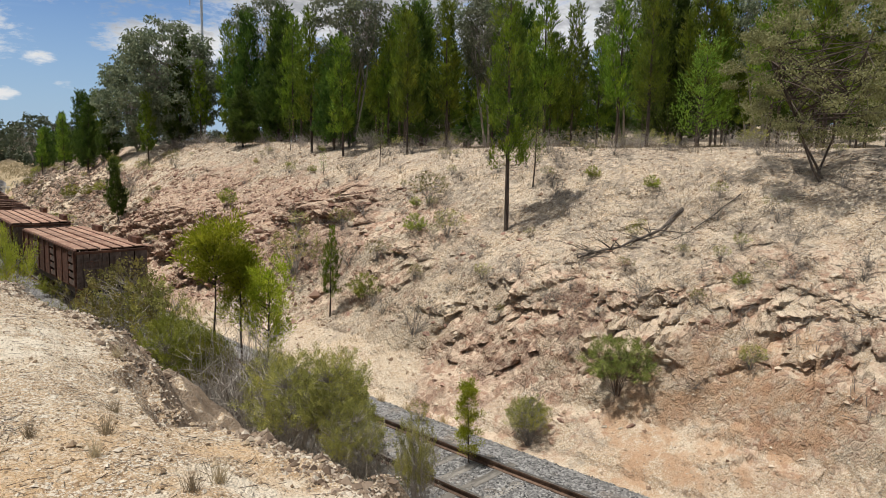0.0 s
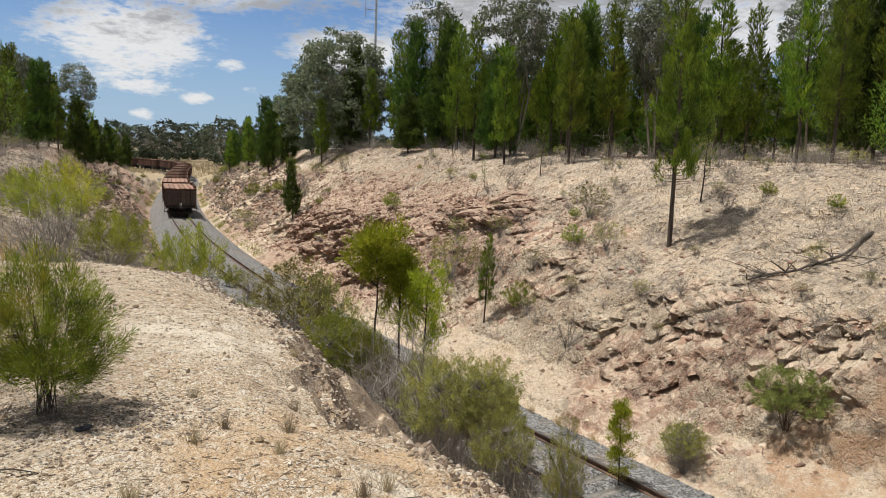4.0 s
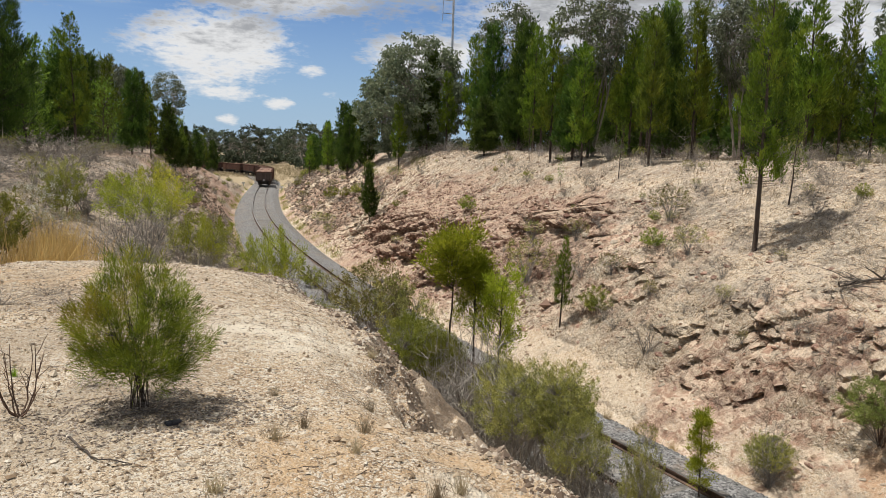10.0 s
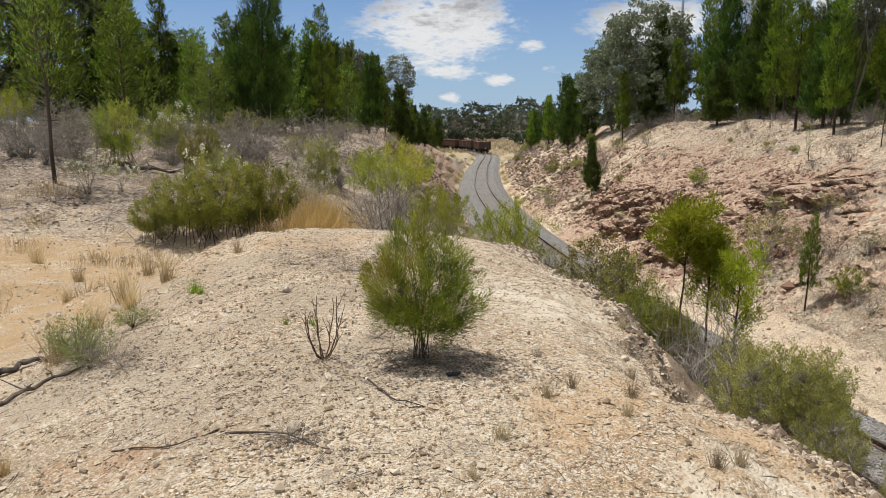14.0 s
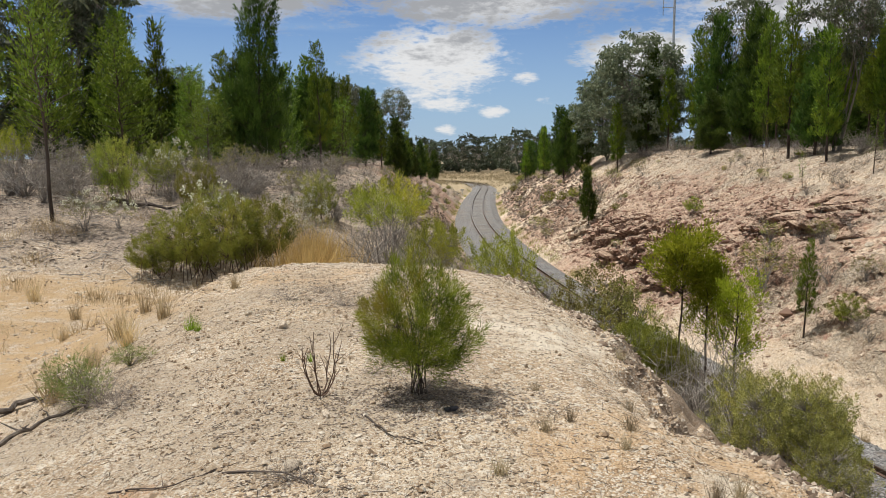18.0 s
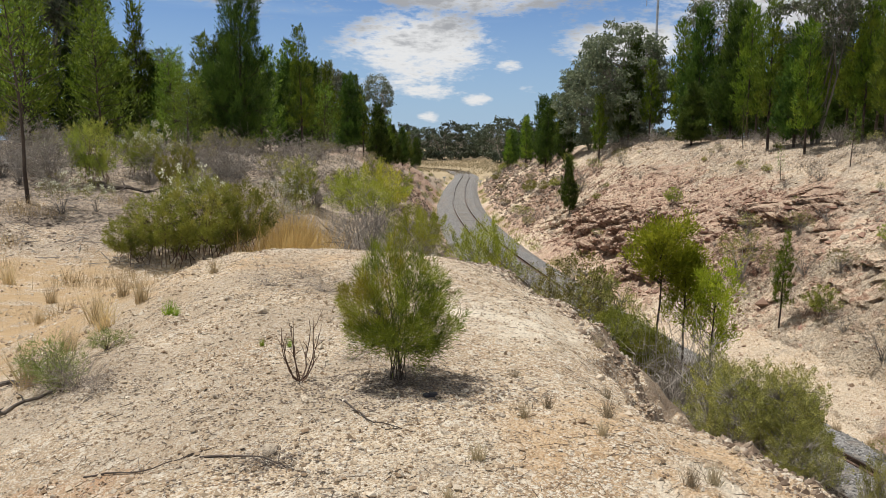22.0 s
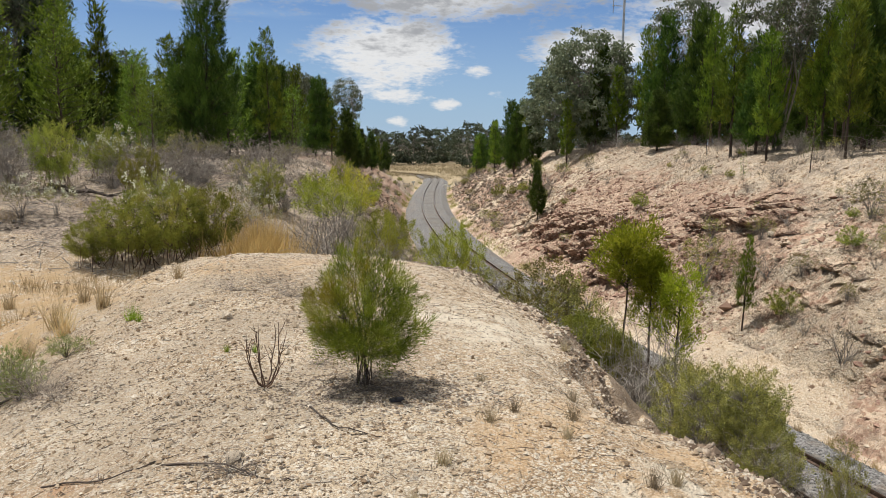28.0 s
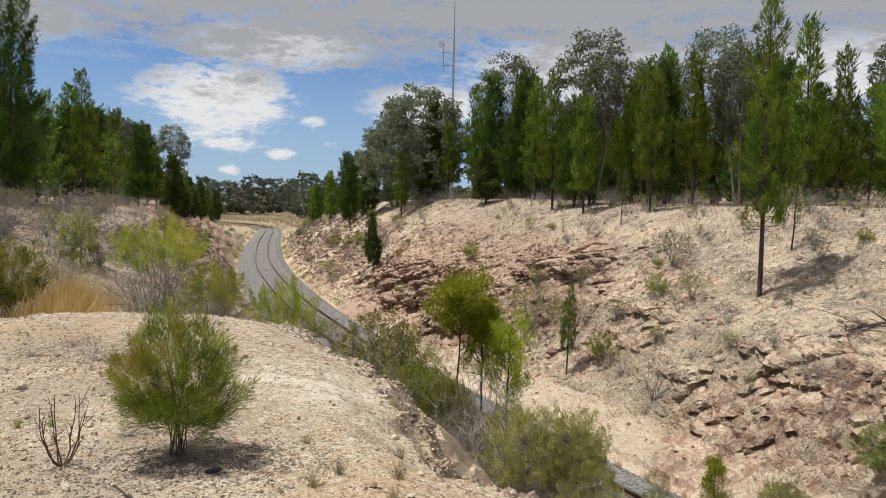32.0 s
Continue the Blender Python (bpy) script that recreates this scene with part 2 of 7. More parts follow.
def terrain(x, y, detail=True):
    x, y = np.asarray(x, float), np.asarray(y, float)
    s, u = lateral(x, y)
    yy = y
    # heights of the plateaus on both sides, falling away where the cutting ends
    far = 1 - sstep(75, 150, yy)
    right_top = 0.2 + (6.75 + 0.35 * fbm(x / 9, y / 9, 3, 3)) * far + 2.8 * sstep(24, 66, s) * (0.25 + 0.75 * far)
    hill = sstep(7, 25, y - 0.55 * (x + 4))
    left_top = 0.2 + (4.72 + 1.2 * hill + 0.3 * fbm(x / 7, y / 7, 13, 3) * sstep(3, 12, np.hypot(x + 0.5, y - 4))) * (1 - sstep(78, 140, yy)) + 0.5 * sstep(9, 30, -s) * far
    left_top = left_top - 0.8 * sstep(-4, 0, x) * (1 - sstep(15, 22, y)) * sstep(-9, -5, y)
    left_top = left_top - 0.42 * (1 - sstep(-3.0, -1.5, x)) * (1 - sstep(11, 17, y - 0.3 * (x + 4)))
    # right batter: loose toe, then rock, easing off to the brow
    w = s + 0.9 * fbm(x / 5, y / 5, 21, 3) * sstep(3.5, 6, s)
    rise = 0.55 * np.clip(w - 3.0, 0, 1.4) + 1.0 * np.clip(w - 4.4, 0, 2.6) + 0.62 * np.clip(w - 7.0, 0, 30)
    rise = rise - 0.45
    hr = right_top - np.log1p(np.exp(np.clip((right_top - rise) * 2.2, -30, 30))) / 2.2
    # left batter
    w = -s + 0.7 * fbm(x / 4, y / 4, 31, 3) * sstep(3.5, 6, -s)
    steep = 0.82 + 0.3 * sstep(14, 30, yy)
    rise = steep * np.clip(w - 3.1, 0, 30) - 0.45
    hl = left_top - np.log1p(np.exp(np.clip((left_top - rise) * 2.6, -30, 30))) / 2.6
    # the berm under the eye: a flat-topped heap with a sharp brow towards the track
    d = outside(x, y) + (0.5 * fbm(x / 1.7, y / 1.7, 19, 2) + 0.42 * fbm(x / 0.5, y / 0.5, 29, 4)) * sstep(0.2, 1.2, x)
    lean = np.where(x > 0.5, 1.2, np.where(y > 9, 0.6, 0.34))
    heap = 5.17 + 0.12 * (1 - sstep(-0.3, 1.8, x)) + 0.012 * (np.clip(y, 1.5, 9) - 3) + 0.05 * fbm(x / 1.3, y / 1.3, 17, 3) - 0.16 * sstep(-0.9, 0.0, d) - lean * np.clip(d, 0, 30)
    hl = np.maximum(hl, heap)
    h = np.where(s > 0, hr, hl)
    # formation and ballast
    a = np.abs(s)
    bed = -0.2 - 0.38 * sstep(1.55, 2.6, a)
    h = np.where(a < 2.6, bed, np.maximum(h, -0.6))
    blend = sstep(2.6, 3.2, a)
    h = np.where(a < 3.2, bed * (1 - blend) + h * blend, h)
    if not detail:
        return h
    side = sstep(3.0, 4.6, a)
    near = 1 - sstep(30, 90, np.hypot(x, y))
    top = sstep(0.2, -0.4, outside(x, y))
    h = h + side * (1 - 0.75 * top) * (0.16 * fbm(x / 1.7, y / 1.7, 51, 4) + 0.05 * fbm(x / 0.35, y / 0.35, 57, 3) * near)
    h = h + (1 - side) * 0.03 * fbm(x / 0.12, y / 0.12, 61, 2) * near
    h = h + 0.011 * blocks(x, y, 0.09, 71) * sstep(3.0, 4.0, a) * (1 - sstep(8, 25, np.hypot(x, y)))
    return h


def cells(x, y, size, seed):
    """Broken rock: each cell has a level and a tilt of its own; also how close the crack between cells is."""
    x, y = x / size, y / size
    xi, yi = np.floor(x), np.floor(y)
    best, second, out = np.full(np.shape(x), 9e9), np.full(np.shape(x), 9e9), np.zeros(np.shape(x))
    for di in (-1, 0, 1):
        for dj in (-1, 0, 1):
            ci, cj = xi + di, yi + dj
            px, py = ci + hash01(ci, cj, seed), cj + hash01(ci, cj, seed + 5)
            d = np.hypot(x - px, y - py)
            level = hash01(ci, cj, seed + 9) - 0.5 + (x - px) * (hash01(ci, cj, seed + 11) - 0.5) * 1.5 + (y - py) * (hash01(ci, cj, seed + 13) - 0.7) * 1.5
            near = d < best
            second = np.where(near, best, np.minimum(second, d))
            out = np.where(near, level, out)
            best = np.minimum(best, d)
    return out, np.exp(-((second - best) / 0.12) ** 2)


# outcrops on the right batter: place along the track (by y), height, half lengths along and up, strength
OUTCROPS = [(39.0, 1.9, 9.5, 2.2, 1.0), (51.0, 1.6, 7.0, 2.0, 0.8), (29.5, 4.0, 4.0, 1.0, 1.0), (16.0, 1.5, 2.8, 1.25, 0.7), (11.4, 2.2, 1.7, 0.9, 1.0), (21.5, 2.6, 1.6, 0.9, 0.7), (7.6, 2.8, 2.6, 1.2, 0.8), (70.0, 2.0, 12.0, 2.2, 0.8), (95.0, 1.8, 14.0, 2.0, 0.8)]


def ledges(x, y, h):
    """How far the rock of the batters stands out sideways: fractured beds that dip along the cutting."""
    s, u = lateral(x, y)
    a = np.abs(s)
    side = sstep(3.3, 4.3, a) * (1 - sstep(120, 170, y))
    ragged = fbm(u / 2.2, h / 1.1, 81, 4)
    bed = np.zeros(np.shape(x))
    for yc, hc, du, dh, k in OUTCROPS:
        d = np.hypot((u - along(yc)) / du, (h - hc) / dh)
        bed = np.maximum(bed, k * (1 - sstep(0.7, 1.15, d + 0.75 * ragged)))
    amount = np.where(s > 0, np.maximum(bed, 0.16 + 0.2 * sstep(0.05, 0.4, ragged)) * sstep(-0.5, 0.3, h) * (1 - sstep(5.0, 6.4, h)), sstep(0.0, 0.8, h) * (1 - sstep(3.6, 5.2, h)) * sstep(13, 22, y) * 0.8)
    amount = amount * side
    dip = h * 1.25 + 0.38 * u + 0.25 * fbm(u / 1.3, h / 1.3, 85, 2)
    run = u - 0.45 * h + 0.25 * fbm(u / 1.1, h / 0.9, 86, 2)
    near = 1 - sstep(45, 90, np.hypot(x, y))
    c1, k1 = cells(run * 0.62, dip, 1.25, 41)
    c2, k2 = cells(run * 0.7, dip, 0.52, 43)
    c3, k3 = cells(run, dip, 0.25, 47)
    out = 0.34 * c1 - 0.26 * k1 + (0.30 * c2 - 0.20 * k2) + (0.16 * c3 - 0.07 * k3) * near
    out = out + 0.22 * fbm(u / 0.5, dip / 0.4, 83, 3) * near - 0.25 * np.abs(fbm(u / 2.4, dip / 1.4, 87, 3))
    # an undercut along the foot of the red rock, one under the upper ledge and one by the round bush
    under = np.zeros(np.shape(x))
    for yc, hc, du, deep, up in ((39.5, 0.9, 9.0, 0.75, 3.4), (29.0, 3.5, 3.2, 0.6, 1.2), (11.2, 1.55, 1.3, 0.5, 0.9)):
        lip = h - hc + 0.7 * fbm(u / 2.4, 0 * u, 89, 3)
        under = np.maximum(under, deep * np.exp(-(((u - along(yc)) / du) ** 4)) * sstep(-0.12, 0.12, lip) * (1 - sstep(0.5 * up, up, lip)))
    return amount * out + under * side * (s > 0), s, u


def along(y):
    return float(np.interp(y, TY, TS))


# ---- end of the land

# ---- materials ----


def nodes(name):
    mt = bpy.data.materials.new(name)
    mt.use_nodes = True
    nt = mt.node_tree
    bsdf = nt.nodes["Principled BSDF"]
    return mt, nt, bsdf


class Net:
    """Short hand for node chains."""

    def __init__(self, nt):
        self.nt = nt
        self.pos = nt.nodes.new("ShaderNodeNewGeometry")

    def link(self, a, b):
        self.nt.links.new(a, b)

    def put(self, sock, v):
        if isinstance(v, bpy.types.NodeSocket):
            self.nt.links.new(v, sock)
        else:
            sock.default_value = v

    def math(self, op, a, b=0.0, clamp=False):
        n = self.nt.nodes.new("ShaderNodeMath")
        n.operation, n.use_clamp = op, clamp
        self.put(n.inputs[0], a)
        self.put(n.inputs[1], b)
        return n.outputs[0]

    def noise(self, scale, detail=4.0, rough=0.55, vec=None, stretch=None):
        n = self.nt.nodes.new("ShaderNodeTexNoise")
        n.inputs["Scale"].default_value, n.inputs["Detail"].default_value, n.inputs["Roughness"].default_value = scale, detail, rough
        v = vec if vec is not None else self.pos.outputs["Position"]
        if stretch:
            mp = self.nt.nodes.new("ShaderNodeMapping")
            mp.inputs["Scale"].default_value = stretch
            self.link(v, mp.inputs[0])
            v = mp.outputs[0]
        self.link(v, n.inputs["Vector"])
        return n.outputs["Fac"]

    def voronoi(self, scale, out="Color", feature="F1", vec=None):
        n = self.nt.nodes.new("ShaderNodeTexVoronoi")
        n.feature = feature
        n.inputs["Scale"].default_value = scale
        self.link(vec if vec is not None else self.pos.outputs["Position"], n.inputs["Vector"])
        return n.outputs[out]

    def ramp(self, fac, a, b):
        n = self.nt.nodes.new("ShaderNodeMapRange")
        n.interpolation_type = "SMOOTHSTEP"
        self.put(n.inputs[0], fac)
        n.inputs[1].default_value, n.inputs[2].default_value = a, b
        return n.outputs[0]

    def mix(self, fac, a, b, mode="MIX"):
        n = self.nt.nodes.new("ShaderNodeMix")
        n.data_type, n.blend_type = "RGBA", mode
        self.put(n.inputs[0], fac)
        for sock, v in ((n.inputs[6], a), (n.inputs[7], b)):
            self.put(sock, (*v, 1) if isinstance(v, tuple) and len(v) == 3 else v)
        return n.outputs[2]

    def sep(self, v):
        n = self.nt.nodes.new("ShaderNodeSeparateXYZ")
        self.link(v, n.inputs[0])
        return n.outputs

    def ball(self, c, r, wobble, k=0.6):
        """1 inside a ball about c, with a ragged edge."""
        n = self.nt.nodes.new("ShaderNodeVectorMath")
        n.operation = "DISTANCE"
        self.link(self.pos.outputs["Position"], n.inputs[0])
        n.inputs[1].default_value = c
        d = self.math("DIVIDE", n.outputs["Value"], r)
        d = self.math("ADD", d, self.math("MULTIPLY", self.math("SUBTRACT", wobble, 0.5), 2 * k))
        return self.ramp(d, 1.05, 0.7)

    def bump(self, bsdf, height, strength, distance):
        n = self.nt.nodes.new("ShaderNodeBump")
        n.inputs["Strength"].default_value, n.inputs["Distance"].default_value = strength, distance
        self.put(n.inputs["Height"], height)
        self.link(n.outputs[0], bsdf.inputs["Normal"])

    def rand(self):
        return self.nt.nodes.new("ShaderNodeObjectInfo").outputs["Random"]

    def island(self):
        return self.pos.outputs["Random Per Island"]


def m_ground():
    mt, nt, b = nodes("cutting_soil")
    g = Net(nt)
    pos = g.pos.outputs["Position"]
    px, py, z = g.sep(pos)[0:3]
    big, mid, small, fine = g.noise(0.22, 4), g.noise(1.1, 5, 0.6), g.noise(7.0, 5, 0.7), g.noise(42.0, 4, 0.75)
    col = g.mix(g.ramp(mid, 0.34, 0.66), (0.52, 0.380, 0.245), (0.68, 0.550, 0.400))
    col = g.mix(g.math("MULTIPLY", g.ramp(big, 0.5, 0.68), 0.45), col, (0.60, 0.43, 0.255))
    # browner where small is high; small also shapes the bump
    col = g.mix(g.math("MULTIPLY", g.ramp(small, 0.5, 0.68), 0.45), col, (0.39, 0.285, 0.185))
    # gravel at three sizes: sparse chips paler or browner than the dust between them
    for scale, pale, dark in ((24.0, 0.90, 0.07), (55.0, 0.82, 0.13), (130.0, 0.78, 0.18)):
        chip = g.sep(g.voronoi(scale))[0]
        col = g.mix(g.math("MULTIPLY", g.ramp(chip, pale, pale + 0.04), 0.8), col, (0.80, 0.73, 0.62))
        col = g.mix(g.math("MULTIPLY", g.ramp(chip, dark, dark - 0.05), 0.65), col, (0.23, 0.16, 0.105))
    # grey twig and leaf litter in patches, mostly up on the plateaus
    lit = g.math("ADD", g.noise(0.55, 6, 0.68), g.math("ADD", g.math("MULTIPLY", g.ramp(z, 5.6, 6.7), 0.2), g.math("MULTIPLY", g.ramp(z, 6.9, 7.6), 0.10)))
    lit = g.math("ADD", lit, g.math("MULTIPLY", g.math("MULTIPLY", g.ramp(px, -3.5, -6.0), g.ramp(py, 11.5, 14.5)), 0.2))
    lit = g.math("ADD", lit, g.math("MULTIPLY", g.math("MULTIPLY", g.ramp(px, 12.5, 16.0), g.ramp(z, 2.0, 4.0)), 0.12))
    lit = g.math("ADD", lit, g.math("SUBTRACT", g.math("MULTIPLY", g.ramp(py, 9.0, 14.0), 0.05), 0.05))
    lit = g.math("MULTIPLY", g.ramp(lit, 0.55, 0.67), g.ramp(g.noise(5.5, 4, 0.7), 0.36, 0.6))
    col = g.mix(g.math("MULTIPLY", lit, 0.75), col, g.mix(fine, (0.13, 0.105, 0.088), (0.42, 0.36, 0.30)))
    # the left hillside: dull grey-brown soil under twigs and flakes
    hill = g.math("MULTIPLY", g.ramp(px, 3.4, 2.6), g.math("MAXIMUM", g.ramp(py, 13.5, 15.0), g.math("MULTIPLY", g.ramp(px, -3.2, -5.0), g.ramp(py, 10.8, 13.2))))
    hill = g.math("MULTIPLY", hill, g.ramp(g.noise(1.8, 6, 0.7), 0.32, 0.55))
    col = g.mix(g.math("MULTIPLY", hill, 0.9), col, g.mix(g.ramp(g.noise(14.0, 5, 0.75), 0.38, 0.62), (0.14, 0.11, 0.09), (0.47, 0.385, 0.31)))
    # a trodden pale crust and orange earth on the berm
    crust = g.math("MAXIMUM", g.ball((0.75, 6.3, 5.2), 0.75, mid), g.ball((1.5, 2.9, 5.1), 0.55, mid))
    col = g.mix(g.math("MULTIPLY", crust, g.ramp(g.noise(3.5, 5, 0.65), 0.42, 0.58)), col, (0.80, 0.71, 0.58))
    earth = g.math("MAXIMUM", g.ball((1.15, 3.7, 5.2), 0.95, mid), g.ball((-1.6, 8.8, 5.2), 0.9, mid))
    col = g.mix(g.math("MULTIPLY", earth, g.math("MULTIPLY", g.ramp(g.noise(2.2, 6, 0.7), 0.38, 0.6), 0.6)), col, (0.60, 0.395, 0.215))
    # raw brown earth on the outer face of the berm, rubble shadow darkened into its colour
    face = g.math("MULTIPLY", g.math("MULTIPLY", g.ramp(px, 1.2, 1.8), g.ramp(px, 7.0, 6.0)), g.math("MULTIPLY", g.ramp(py, 20.0, 16.0), g.ramp(g.sep(g.pos.outputs["True Normal"])[2], 0.9, 0.7)))
    col = g.mix(g.math("MULTIPLY", face, 0.75), col, g.mix(g.noise(6.0, 5, 0.7), (0.19, 0.135, 0.095), (0.46, 0.36, 0.27)))
    col = g.mix(g.math("MULTIPLY", g.ramp(py, 110.0, 150.0), 0.85), col, g.mix(mid, (0.27, 0.215, 0.13), (0.42, 0.34, 0.215)))
    # rock: broken pieces of red, pink and cream, each with its own tone
    steep = g.ramp(g.sep(g.pos.outputs["True Normal"])[2], 0.9, 0.5)
    warp = g.nt.nodes.new("ShaderNodeVectorMath")
    warp.operation = "ADD"
    jit = g.nt.nodes.new("ShaderNodeTexNoise")
    jit.inputs["Scale"].default_value, jit.inputs["Detail"].default_value = 3.0, 4.0
    g.link(pos, jit.inputs["Vector"])
    lean = g.nt.nodes.new("ShaderNodeVectorMath")
    lean.operation = "MULTIPLY"
    lean.inputs[1].default_value = (0.5, 0.5, 0.5)
    g.link(jit.outputs["Color"], lean.inputs[0])
    g.link(pos, warp.inputs[0])
    g.link(lean.outputs[0], warp.inputs[1])
    bits, bits2 = g.sep(g.voronoi(3.4, vec=warp.outputs[0]))[0], g.sep(g.voronoi(9.0, vec=warp.outputs[0]))[1]
    tone = g.math("ADD", g.math("MULTIPLY", bits, 0.5), g.math("MULTIPLY", bits2, 0.5))
    mask = None
    for c, r in RED_ZONES:
        k = g.ball(c, r, mid)
        mask = k if mask is None else g.math("MAXIMUM", mask, k)
    rock = g.mix(g.ramp(tone, 0.2, 0.75), (0.21, 0.115, 0.085), (0.52, 0.355, 0.265))
    rock = g.mix(g.math("MULTIPLY", g.ramp(g.noise(2.2, 6, 0.7), 0.55, 0.68), 0.65), rock, (0.64, 0.52, 0.40))
    rock = g.mix(g.math("MULTIPLY", g.ramp(g.noise(1.4, 6, 0.7), 0.52, 0.66), 0.5), rock, (0.20, 0.15, 0.13))
    col = g.mix(g.math("MULTIPLY", mask, g.math("ADD", g.math("MULTIPLY", steep, 0.4), g.math("ADD", 0.42, g.math("MULTIPLY", g.ramp(g.noise(1.6, 5, 0.65), 0.38, 0.6), 0.38)))), col, rock)
    pink = None
    for c, r in PINK_ZONES:
        k = g.ball(c, r, mid)
        pink = k if pink is None else g.math("MAXIMUM", pink, k)
    pinks = g.mix(g.ramp(tone, 0.2, 0.8), (0.42, 0.26, 0.185), (0.72, 0.585, 0.45))
    col = g.mix(g.math("MULTIPLY", pink, g.ramp(g.noise(1.3, 6, 0.65), 0.42, 0.58)), col, pinks)
    # weathered skin on the steep broken faces
    weather = g.math("MULTIPLY", g.ramp(g.noise(1.7, 6, 0.7), 0.5, 0.64), g.ramp(px, 9.5, 12.0))
    col = g.mix(g.math("MULTIPLY", weather, g.math("ADD", 0.15, g.math("MULTIPLY", steep, 0.45))), col, (0.36, 0.275, 0.215))
    greyed = g.math("MULTIPLY", g.math("MULTIPLY", g.ramp(px, 0.7, -0.4), g.ramp(py, 11.0, 8.0)), g.ramp(g.noise(0.9, 5, 0.65), 0.36, 0.6))
    col = g.mix(g.math("MULTIPLY", greyed, 0.62), col, g.mix(small, (0.30, 0.24, 0.18), (0.60, 0.505, 0.39)))
    sand = g.ball((-5.6, 8.4, 4.6), 3.4, mid)
    col = g.mix(g.math("MULTIPLY", sand, g.ramp(g.noise(2.6, 6, 0.7), 0.34, 0.56)), col, g.mix(small, (0.43, 0.29, 0.16), (0.64, 0.48, 0.30)))
    ora = None
    for c, r in ORANGE_ZONES:
        k = g.ball(c, r, mid)
        ora = k if ora is None else g.math("MAXIMUM", ora, k)
    col = g.mix(g.math("MULTIPLY", g.math("MULTIPLY", ora, g.ramp(g.noise(1.9, 6, 0.7), 0.36, 0.62)), 0.75), col, g.mix(small, (0.40, 0.22, 0.12), (0.62, 0.40, 0.25)))
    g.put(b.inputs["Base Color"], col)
    b.inputs["Roughness"].default_value = 0.95
    b.inputs["Specular IOR Level"].default_value = 0.15
    # litter, grey, sand and orange tones share this noise: crevice shade painted in
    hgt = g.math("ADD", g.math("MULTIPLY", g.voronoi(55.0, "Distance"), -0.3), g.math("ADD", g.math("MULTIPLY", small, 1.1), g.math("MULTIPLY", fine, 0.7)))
    rocky = g.math("MULTIPLY", g.ramp(px, 7.5, 9.5), g.ramp(g.sep(g.pos.outputs["True Normal"])[2], 0.96, 0.68))
    edge = g.math("MINIMUM", g.voronoi(3.4, "Distance", "DISTANCE_TO_EDGE", warp.outputs[0]), 0.16)
    edge2 = g.math("MINIMUM", g.voronoi(9.0, "Distance", "DISTANCE_TO_EDGE", warp.outputs[0]), 0.2)
    crumb = g.math("ADD", g.math("MULTIPLY", g.noise(3.2, 9, 0.78), 1.3), g.math("ADD", g.math("MULTIPLY", edge, 1.5), g.math("MULTIPLY", edge2, 0.8)))
    hgt = g.math("ADD", hgt, g.math("MULTIPLY", g.math("MULTIPLY", rocky, crumb), 4.4))
    g.bump(b, hgt, 1.0, 0.05)
    return mt


RED_ZONES = [((11.5, 45.0, 2.0), 7.0), ((11.5, 36.0, 2.5), 6.5), ((14.0, 29.5, 3.6), 4.0), ((12.4, 16.3, 1.2), 2.4), ((14.6, 14.6, 2.6), 1.3), ((10.0, 62.0, 1.5), 7.0), ((11.0, 80.0, 2.0), 8.0), ((-0.8, 60.0, 2.0), 9.0), ((-1.0, 42.0, 2.5), 7.0), ((-1.5, 78.0, 2.0), 9.0), ((0.0, 98.0, 2.0), 11.0), ((9.5, 100.0, 2.0), 9.0), ((10.0, 118.0, 1.5), 9.0)]
PINK_ZONES = [((13.5, 14.5, 1.6), 4.0), ((16.5, 9.0, 2.8), 4.0), ((14.0, 24.0, 3.4), 4.0)]
ORANGE_ZONES = [((14.2, 10.2, 0.6), 2.3), ((15.8, 9.0, 1.2), 2.2), ((-1.75, 3.15, 5.2), 0.42), ((-6.6, 8.6, 4.6), 1.1)]


def m_ballast():
    mt, nt, b = nodes("ballast_stone")
    g = Net(nt)
    v = g.sep(g.voronoi(20.0))[0]
    col = g.mix(v, (0.05, 0.05, 0.052), (0.33, 0.325, 0.32))
    col = g.mix(g.math("MULTIPLY", g.ramp(g.noise(0.7, 4), 0.5, 0.7), 0.45), col, (0.30, 0.225, 0.16))
    col = g.mix(g.math("MULTIPLY", g.ramp(g.noise(30.0), 0.55, 0.75), 0.4), col, (0.06, 0.055, 0.05))
    g.put(b.inputs["Base Color"], col)
    b.inputs["Roughness"].default_value = 0.9
    g.bump(b, g.math("MULTIPLY", g.voronoi(20.0, "Distance"), -1.0), 1.0, 0.05)
    return mt


